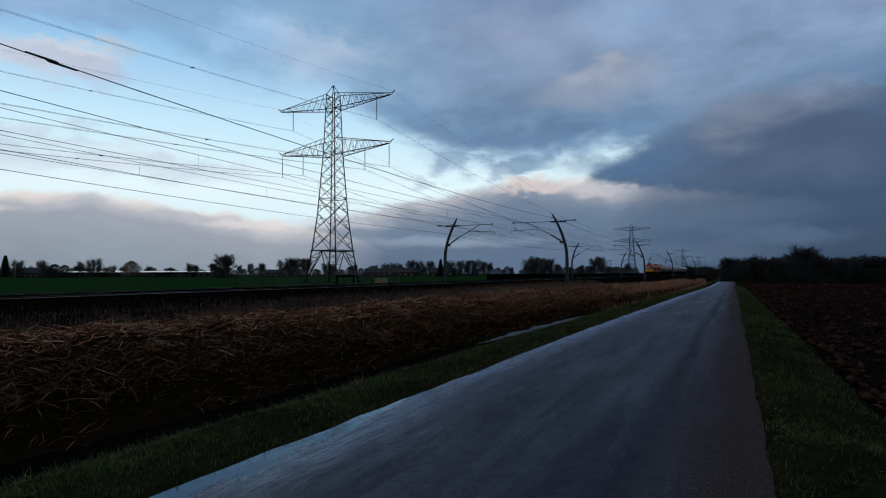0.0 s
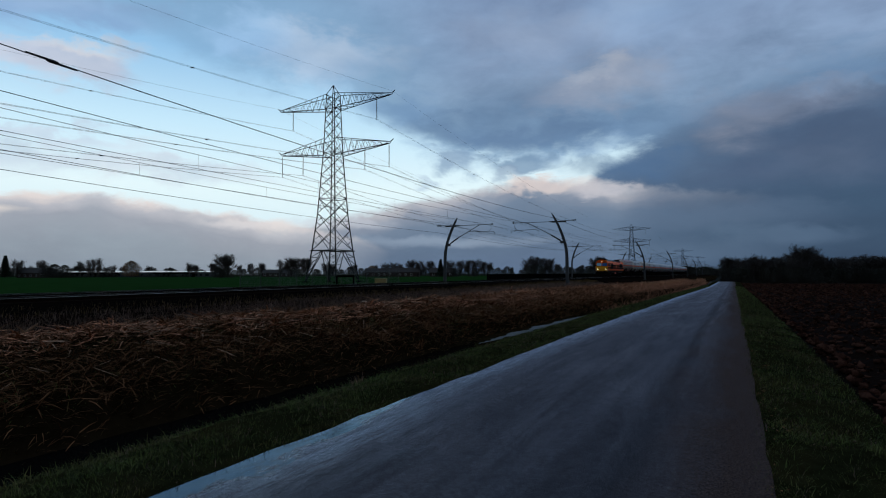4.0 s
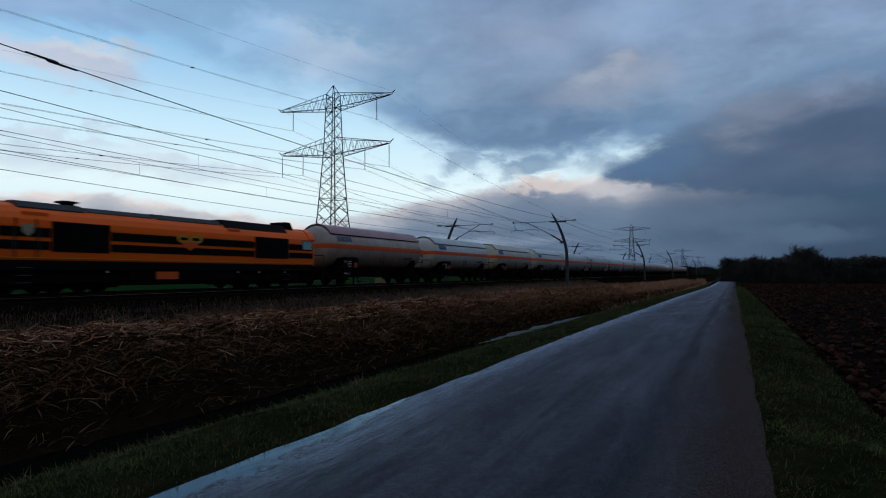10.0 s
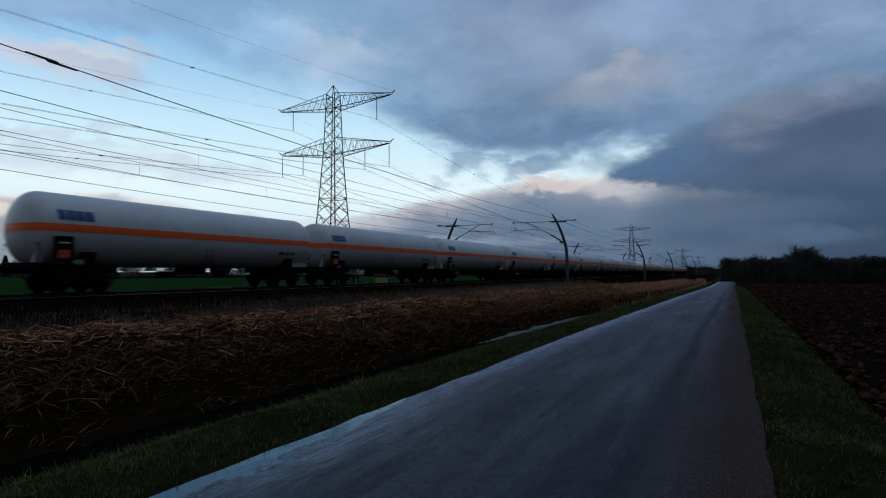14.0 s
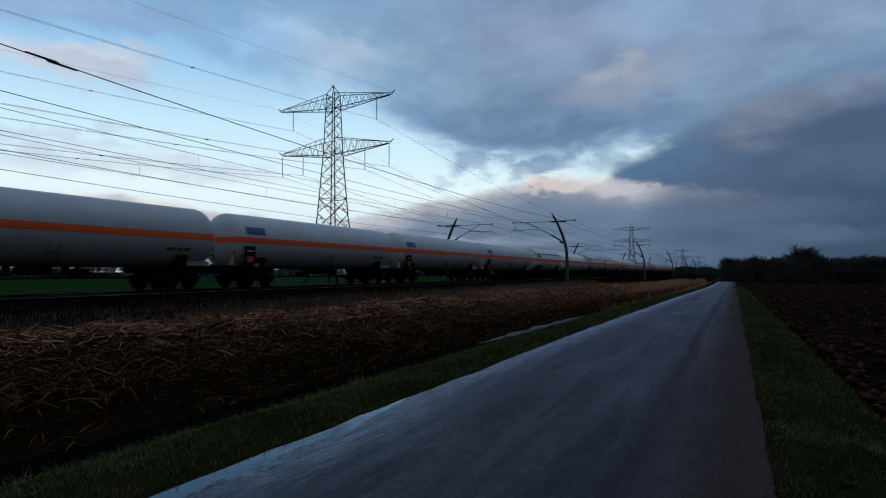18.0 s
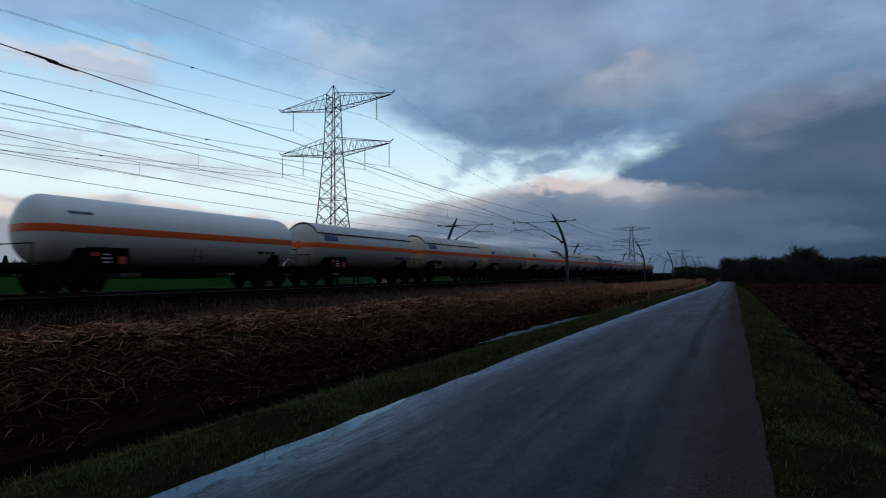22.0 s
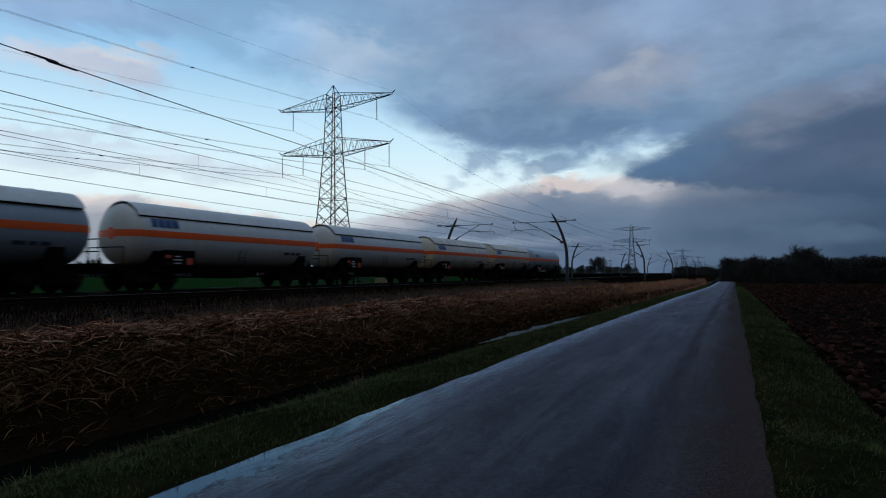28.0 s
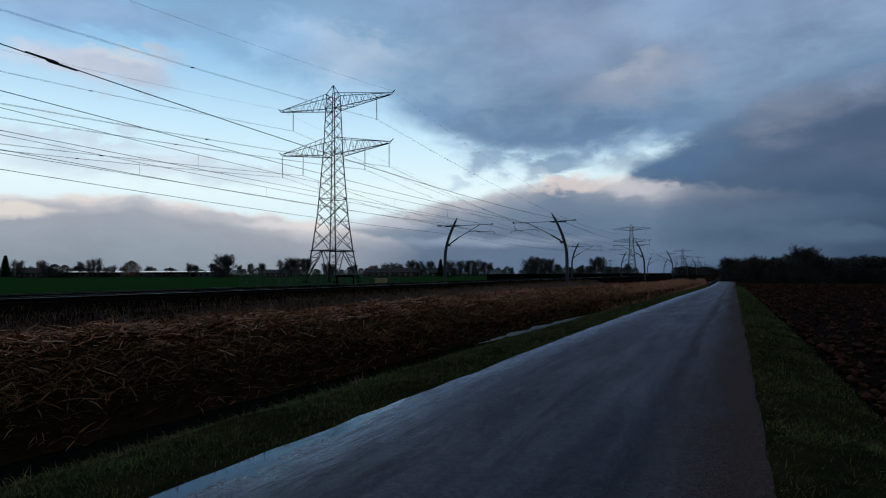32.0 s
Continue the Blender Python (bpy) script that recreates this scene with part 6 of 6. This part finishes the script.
M_GREENPANEL = surface("barrier_panel", (0.005, 0.0055, 0.005), 0.95, spec=0.0, vary=0.3, grain=2, per_object=0.25)
M_WOODBOX = surface("pale_wood", (0.34, 0.26, 0.11), 0.8, vary=0.25, grain=4)
M_BLACKSTEEL = surface("black_painted_steel", (0.004, 0.004, 0.0042), 0.9, spec=0.02, bump=0.05)
M_FENCE = surface("fence_wire", (0.06, 0.065, 0.065), 0.5, metal=0.5, bump=0)

VC, VS = math.cos(radians(26.52)), math.sin(radians(26.52))


def spot(u, depth):
    """Ground place at a depth ahead of the camera, u its sideways share of the depth."""
    return (u * depth * VC - depth * VS, u * depth * VS + depth * VC)


def slivers(points, dirs, length, width, g):
    """Thin leaf- or twig-like pieces."""
    n = len(points)
    d = dirs / np.linalg.norm(dirs, axis=1)[:, None]
    side = np.cross(d, g.normal(0, 1, (n, 3)))
    side /= np.linalg.norm(side, axis=1)[:, None] + 1e-9
    w = (g.uniform(0.5, 1, n) * width)[:, None]
    ln = (g.uniform(0.5, 1, n) * length)[:, None]
    v = np.stack([points - side * w, points + side * w, points + d * ln], 1).reshape(-1, 3)
    return v, np.arange(3 * n).reshape(-1, 3)


def bare_tree(h, seed, spread=0.42, limbs=44, twigs=11000, twig_mat=None, upright=0.9, low=0.22, trunk=0.02):
    """Leafless tree: trunk, forked limbs and a crown of fine twigs. Meshes for a unit to be placed by copy_thing."""
    g = np.random.default_rng(seed)
    t = thing("bare_tree", "leafless winter tree with fine dark twigs", "tree", group="trees")
    s = Shape()
    bend = g.normal(0, 0.02 * h, (5, 2))
    pts = [(bend[i][0] * (i > 0), bend[i][1] * (i > 0), h * 0.8 * i / 4) for i in range(5)]
    s.tube([(p[0], p[1], p[2] - 0.3 * (i == 0)) for i, p in enumerate(pts)], h * trunk, 7, h * 0.004)
    part("trunk", s, M_BARK, t)
    crown, starts, ends = Shape(), [], []
    for i in range(limbs):
        q = low + (0.95 - low) * (i + g.uniform(0, 1)) / limbs
        k = min(int(q * 4), 3)
        a = Vector(pts[k]).lerp(Vector(pts[k + 1]), q * 4 - k)
        az = g.uniform(0, 2 * math.pi)
        ln = h * spread * (1.1 - 0.75 * abs(q - 0.45)) * g.uniform(0.6, 1.0)
        out = Vector((math.cos(az), math.sin(az), upright + 0.5 * g.uniform(0, 1))).normalized()
        b = a + out * ln * 0.5 + Vector((0, 0, ln * 0.05))
        c = a + out * ln + Vector((g.normal(0, 0.08) * h, g.normal(0, 0.08) * h, ln * 0.22))
        crown.tube([a, b, c], h * 0.006, 5, h * 0.0015)
        starts += [a.lerp(b, 0.5), b, b]
        ends += [b, c, c + Vector((g.normal(0, 0.05) * h, g.normal(0, 0.05) * h, 0.06 * h))]
        for _ in range(3):
            d = b.lerp(c, g.uniform(0, 0.8))
            e = d + Vector((g.normal(0, 0.10) * h, g.normal(0, 0.10) * h, g.uniform(0.0, 0.16) * h))
            crown.tube([d, e], h * 0.003, 4, h * 0.001)
            starts.append(d), ends.append(e)
    part("limb_crown", crown, M_BARK, t, "forked limbs")
    st, en = np.array([tuple(v) for v in starts]), np.array([tuple(v) for v in ends])
    idx = g.integers(0, len(st), twigs)
    q = g.uniform(0.15, 1, twigs)[:, None] ** 0.7
    p = st[idx] * (1 - q) + en[idx] * q
    dirs = (en - st)[idx] * 0.3 + g.normal(0, 0.09 * h, (twigs, 3)) + np.array((0, 0, 0.05 * h))
    p = p + g.normal(0, 0.022 * h, (twigs, 3))
    v, f = slivers(p, dirs, h * 0.085, h * 0.0026, g)
    part("twig_crown", mesh_of("twig_crown", v, f), twig_mat or M_TWIG, t, "fine bare twigs")
    return t


def dense_crown(name, label, h, seed, shape, n, length, width, material, trunk_h=0.25):
    """Tree or bush whose outline is filled by many small pieces; shape(q) gives the radius share at height share q."""
    g = np.random.default_rng(seed)
    t = thing(name, label, "tree" if "bush" not in name else "bush", group="trees")
    part("trunk", Shape().tube([(0, 0, -0.3), (0.01 * h, 0, h * 0.4), (0, 0.01 * h, h * 0.85)], h * 0.022, 7, h * 0.004), M_BARK, t)
    q = g.uniform(0, 1, n)
    az = g.uniform(0, 2 * np.pi, n)
    lump = 1 + 0.22 * np.sin(3 * az + seed) * np.sin(9 * q + seed) + 0.15 * np.sin(7 * az + 2 * seed)
    r = np.array([shape(a) for a in q]) * h * g.uniform(0.0, 1, n) ** 0.6 * lump
    p = np.stack([r * np.cos(az), r * np.sin(az), h * (trunk_h + (1 - trunk_h) * q)], 1)
    d = np.stack([np.cos(az), np.sin(az), g.normal(0.4, 0.7, n)], 1)
    v, f = slivers(p, d, length, width, g)
    part("crown", mesh_of("crown", v, f), material, t)
    return t


def plant_trees():
    tall = [bare_tree(12, 21, 0.40), bare_tree(12, 22, 0.46, 48, 12000), bare_tree(12, 23, 0.36, 42, 10000, upright=1.3), bare_tree(12, 24, 0.5, 52, 13000, upright=0.6, low=0.10)]
    poplar = bare_tree(12, 31, 0.11, 46, 4500, upright=3.4, low=0.08)
    willow = dense_crown("willow_tree", "round orange-brown leafless willow", 9, 41, lambda q: 0.52 * math.sin(math.pi * min(1, 0.15 + 0.85 * q)) ** 0.6, 6500, 0.9, 0.09, M_WILLOW, 0.08)
    conifer = dense_crown("conifer_tree", "dark green conical conifer", 12, 42, lambda q: 0.24 * (1 - q) + 0.02, 6000, 0.9, 0.14, M_NEEDLE, 0.04)
    bush = dense_crown("dark_bush", "dense dark leafless bush", 5, 43, lambda q: 0.6 * math.sqrt(max(0.02, 1 - q * q)), 5200, 0.55, 0.05, M_BUSH, 0.0)
    protos = {"a": tall[0], "b": tall[1], "c": tall[2], "d": tall[3], "p": poplar, "w": willow, "k": conifer, "s": bush}
    size = {"a": 12, "b": 12, "c": 12, "d": 12, "p": 12, "w": 9, "k": 12, "s": 5}
    used = set()
    g = random.Random(4)

    def put(kind, u, depth, h, z=-0.3):
        x, y = spot(u, depth)
        k = h / size[kind]
        m = pose(x, y, z, 0, 0, g.uniform(0, 360))
        ob = protos[kind]
        if kind in used:
            ob = copy_thing(ob, m)
        used.add(kind)
        ob.matrix_basis = m @ Matrix.Diagonal((k, k, k, 1))

    for kind, u, depth, h in (("k", -0.752, 360, 13.5), ("d", -0.732, 370, 10.5), ("b", -0.69, 380, 10.5), ("s", -0.667, 350, 8), ("s", -0.68, 345, 7), ("s", -0.65, 350, 7.5), ("a", -0.623, 400, 10), ("p", -0.608, 400, 13), ("p", -0.600, 405, 14),
                              ("p", -0.592, 400, 14.5), ("d", -0.577, 415, 7), ("d", -0.568, 420, 8), ("w", -0.535, 360, 10), ("a", -0.435, 380, 8.5), ("b", -0.425, 420, 8), ("d", -0.38, 330, 12), ("b", -0.368, 335, 12.5), ("b", -0.395, 400, 9),
                              ("s", -0.385, 325, 6), ("s", -0.37, 328, 6), ("a", -0.33, 420, 9), ("b", -0.31, 430, 9.5), ("p", -0.279, 380, 12.5), ("d", -0.262, 370, 11), ("d", -0.255, 372, 11.5), ("c", -0.24, 380, 12), ("c", -0.232, 385, 12),
                              ("s", -0.25, 340, 5), ("d", -0.20, 400, 9), ("b", -0.19, 410, 8), ("w", -0.122, 420, 7.5), ("d", -0.10, 400, 8.5), ("d", -0.085, 400, 9), ("b", -0.055, 380, 10), ("d", -0.04, 375, 9.5), ("b", -0.022, 380, 9.5), ("k", -0.004, 360, 10.5),
                              ("d", 0.014, 370, 9.5), ("b", 0.03, 365, 9.5), ("c", 0.044, 365, 10), ("d", 0.058, 370, 10), ("b", 0.07, 372, 9), ("s", 0.02, 350, 5), ("s", 0.05, 350, 5.5), ("d", 0.145, 330, 9.5), ("b", 0.157, 325, 10.5), ("d", 0.17, 330, 10),
                              ("b", 0.183, 330, 9.5), ("s", 0.15, 320, 6), ("s", 0.165, 320, 6.5), ("s", 0.18, 322, 6), ("s", 0.195, 325, 5), ("d", 0.262, 420, 12), ("b", 0.27, 425, 13), ("s", 0.25, 420, 7), ("s", 0.28, 420, 7), ("s", 0.235, 425, 6.5), ("s", 0.30, 430, 6.5),
                              ("s", 0.32, 440, 6), ("s", 0.22, 420, 6)):
        put(kind, u, depth, h)
    # low hedges and scrub that close the far side of the meadow
    for i in range(116):
        u = -0.80 + i * 0.0098 + g.uniform(-0.004, 0.004)
        put("s", u, g.uniform(470, 520), g.uniform(4.0, 7.5))
        if i % 4 == 1:
            put(g.choice("abcd"), u + 0.008, g.uniform(520, 580), g.uniform(7, 11))
    for i in range(26):
        put("s", (-0.655, -0.53)[i % 2] + (i // 2) * 0.0078, g.uniform(404, 412), g.uniform(2.0, 2.6))
    # the wood beyond the ploughed field
    for i in range(64):
        u = 0.485 + i * 0.0055 + g.uniform(-0.004, 0.004)
        put(g.choice("abcd"), u, 160 + g.uniform(0, 26), g.uniform(5.8, 7.4), -1.3)
    for i in range(46):
        put("s", 0.483 + i * 0.0076, 158 + g.uniform(0, 8), g.uniform(3.5, 4.7), -1.3)
    for u, h in ((0.612, 9.4), (0.622, 9.8), (0.632, 9.0), (0.60, 8.0)):
        put("d", u, 172, h, -1.3)
    for i in range(26):
        put("s", 0.40 + i * 0.004, 330 + i * 4, g.uniform(4, 6))


plant_trees()


def greenhouse(u, depth, length, front=True):
    x, y = spot(u, depth)
    t = thing("greenhouse", "long low glasshouse with glowing bright roof panes", "greenhouse", pose(x, y, -0.3, 0, 0, 26.52), "greenhouses")
    part("wall", Shape().box(-length / 2, 0, 0, length / 2, 9, 3.4), M_WHITEWALL if front else M_GREENPANEL, t, "glazed side wall")
    part("ridge", Shape().box(-length / 2, 4.4, 4.45, length / 2, 4.6, 4.55), M_STEEL, t)
    part("gutter", Shape().box(-length / 2, -0.25, 3.4, length / 2, 0.1, 3.62), M_STEEL, t)
    k, x0 = 0, -length / 2
    while x0 < length / 2 - 1:
        w = (3.4, 5.0, 2.6)[k % 3]
        part("roof_pane", Shape().prism([(0.1, 3.62), (4.4, 4.45), (4.4, 4.35), (0.1, 3.52)], x0, min(x0 + w, length / 2)), M_GLASSROOF, t, "bright roof pane")
        part("window", Shape().box(x0 + 0.4, -0.06, 0.5, min(x0 + w, length / 2) - 0.4, -0.003, 2.4), M_DARKGLASS if k % 4 else M_WHITEWALL, t, "glazed bay")
        x0 += w + (0.5, 0.9, 1.4)[k % 3]
        k += 1
    return t


for u, d, ln, front in ((-0.62, 425, 34, False), (-0.545, 440, 42, True), (-0.50, 430, 12, True), (-0.465, 425, 30, False), (-0.418, 430, 20, True), (-0.585, 436, 20, False)):
    greenhouse(u, d, ln, front)


def house(u, depth, w, h, roof, label, turn=0.0, chimney=True, wall=None):
    x, y = spot(u, depth)
    t = thing("farmhouse", label, "house", pose(x, y, -0.3, 0, 0, 26.52 + turn), "far houses")
    part("wall", Shape().box(-w / 2, 0, 0, w / 2, 8, h), wall or M_WALL, t)
    rf = part("roof", Shape().prism([(-0.4, h - 0.05), (8.4, h - 0.05), (4, h + roof)], -w / 2 - 0.3, w / 2 + 0.3), M_TILE, t, "dark tiled roof")
    if chimney:
        part("chimney", Shape().box(-w / 3, 3.6, h + roof - 0.8, -w / 3 + 0.8, 4.4, h + roof + 0.8), M_WALL, rf)
    for k in range(max(2, int(w // 4))):
        xx = -w / 2 + 1.2 + k * 3.6
        if xx + 1.2 < w / 2:
            wd = part("window", Shape().box(xx, -0.05, 0.9, xx + 1.3, -0.003, 2.1), M_PLATE, t, "white window frame")
            part("pane", Shape().box(xx + 0.1, -0.07, 1.0, xx + 1.2, -0.052, 2.0), M_DARKGLASS, wd)
    part("door", Shape().box(w / 2 - 1.3, -0.05, 0, w / 2 - 0.3, -0.003, 2.1), M_TILE, t)
    return t


house(-0.715, 372, 13, 3.0, 3.4, "brick farmhouse with dark tiled roof")
house(-0.69, 368, 10, 3.0, 3.2, "brick farmhouse with dark tiled roof", chimney=False)
house(-0.105, 380, 22, 2.8, 2.8, "long low barn with dark roof", chimney=False)
house(-0.06, 370, 14, 2.8, 3.0, "brick farmhouse with dark tiled roof")
house(0.0, 365, 16, 2.6, 3.0, "brick farmhouse with dark tiled roof")
house(-0.285, 390, 20, 2.5, 2.4, "low barn with dark roof", chimney=False)


def barrier():
    t = thing("noise_barrier", "low dark trackside noise barrier of panels between posts", "barrier", pose(-33.0, 81, 0.0), kind="structure")
    post = Shape().box(-0.08, -0.08, -0.4, 0.08, 0.08, 1.62).mesh("post")
    panel = Shape().box(-0.05, 0.09, -0.3, 0.05, 3.91, 0.55, 0.015).box(-0.05, 0.09, 0.57, 0.05, 3.91, 1.5, 0.015).mesh("panel")
    post.materials.append(M_BLACKSTEEL), panel.materials.append(M_GREENPANEL)
    for i in range(100):
        for name, me in (("post", post), ("panel", panel)):
            ob = new(name, me)
            ob.parent = t
            ob.matrix_basis = pose(0, 4.0 * i, 0)
    part("base_rail", Shape().box(0.10, 0, 0.0, 0.16, 400, 0.12), M_SLEEPER, t, "pale concrete footing strip")


barrier()


def culvert_rail():
    t = thing("culvert_railing", "black steel railing frame beside the track", "railing", pose(-31.3, 43.0, 0.3, 0, 0, 26))
    for x in (-0.75, 0.75):
        part("post", Shape().box(x - 0.07, -0.07, -0.3, x + 0.07, 0.07, 1.08), M_BLACKSTEEL, t)
    part("top_rail", Shape().box(-0.85, -0.08, 1.0, 0.85, 0.08, 1.18, 0.02), M_BLACKSTEEL, t)
    part("bottom_rail", Shape().box(-0.8, -0.06, 0.05, 0.8, 0.06, 0.22, 0.02), M_BLACKSTEEL, t)


culvert_rail()


def crates():
    t = thing("wooden_crate", "pale yellow wooden crate with slats on the grass", "crate", pose(-35.5, 55.5, -0.25, 0, 0, 24))
    part("box", Shape().box(-0.62, -0.5, 0.12, 0.62, 0.5, 1.25), M_WOODBOX, t)
    for i in range(4):
        x = -0.6 + i * 0.36
        part("slat", Shape().box(x, -0.54, 0.1, x + 0.12, -0.503, 1.27), M_WOODBOX, t)
    part("lid", Shape().box(-0.66, -0.55, 1.252, 0.66, 0.55, 1.32, 0.01), M_WOODBOX, t)
    part("pallet", Shape().box(-0.62, -0.5, 0.0, 0.62, 0.5, 0.118), M_TILE, t)


crates()


def fence():
    """Wire mesh fence in front of the pylon."""
    t = thing("wire_fence", "tall grey wire mesh fence round the pylon", "fence", pose(-41, 40, -0.3))
    for i in range(12):
        part("post", Shape().tube([(0, i * 2.6, -0.3), (0, i * 2.6, 2.5)], 0.04, 6), M_FENCE, t)
    s = Shape()
    for i in range(286):
        s.tube([(0, i * 0.1, 0.05), (0, i * 0.1, 2.4)], 0.006, 3, caps=False)
    for k in range(13):
        s.tube([(0, 0, 0.05 + k * 0.195), (0, 28.6, 0.05 + k * 0.195)], 0.006, 3, caps=False)
    tagged(part("mesh", s, M_FENCE, t, "fine welded wire mesh"), kind="stuff")


fence()


def motions():
    for w, s in train:
        walk(w, [(t, pose(FAR_TRACK, s - SPEED * t, RAIL)) for t in (0.0, 8.0, 16.0, 24.0, 32.0)])
    walk(sky_dome, [(t, pose(0, 0, 0, 0, 0, 1.8 - 3.6 * t / 32)) for t in (0.0, 16.0, 32.0)])


motions()
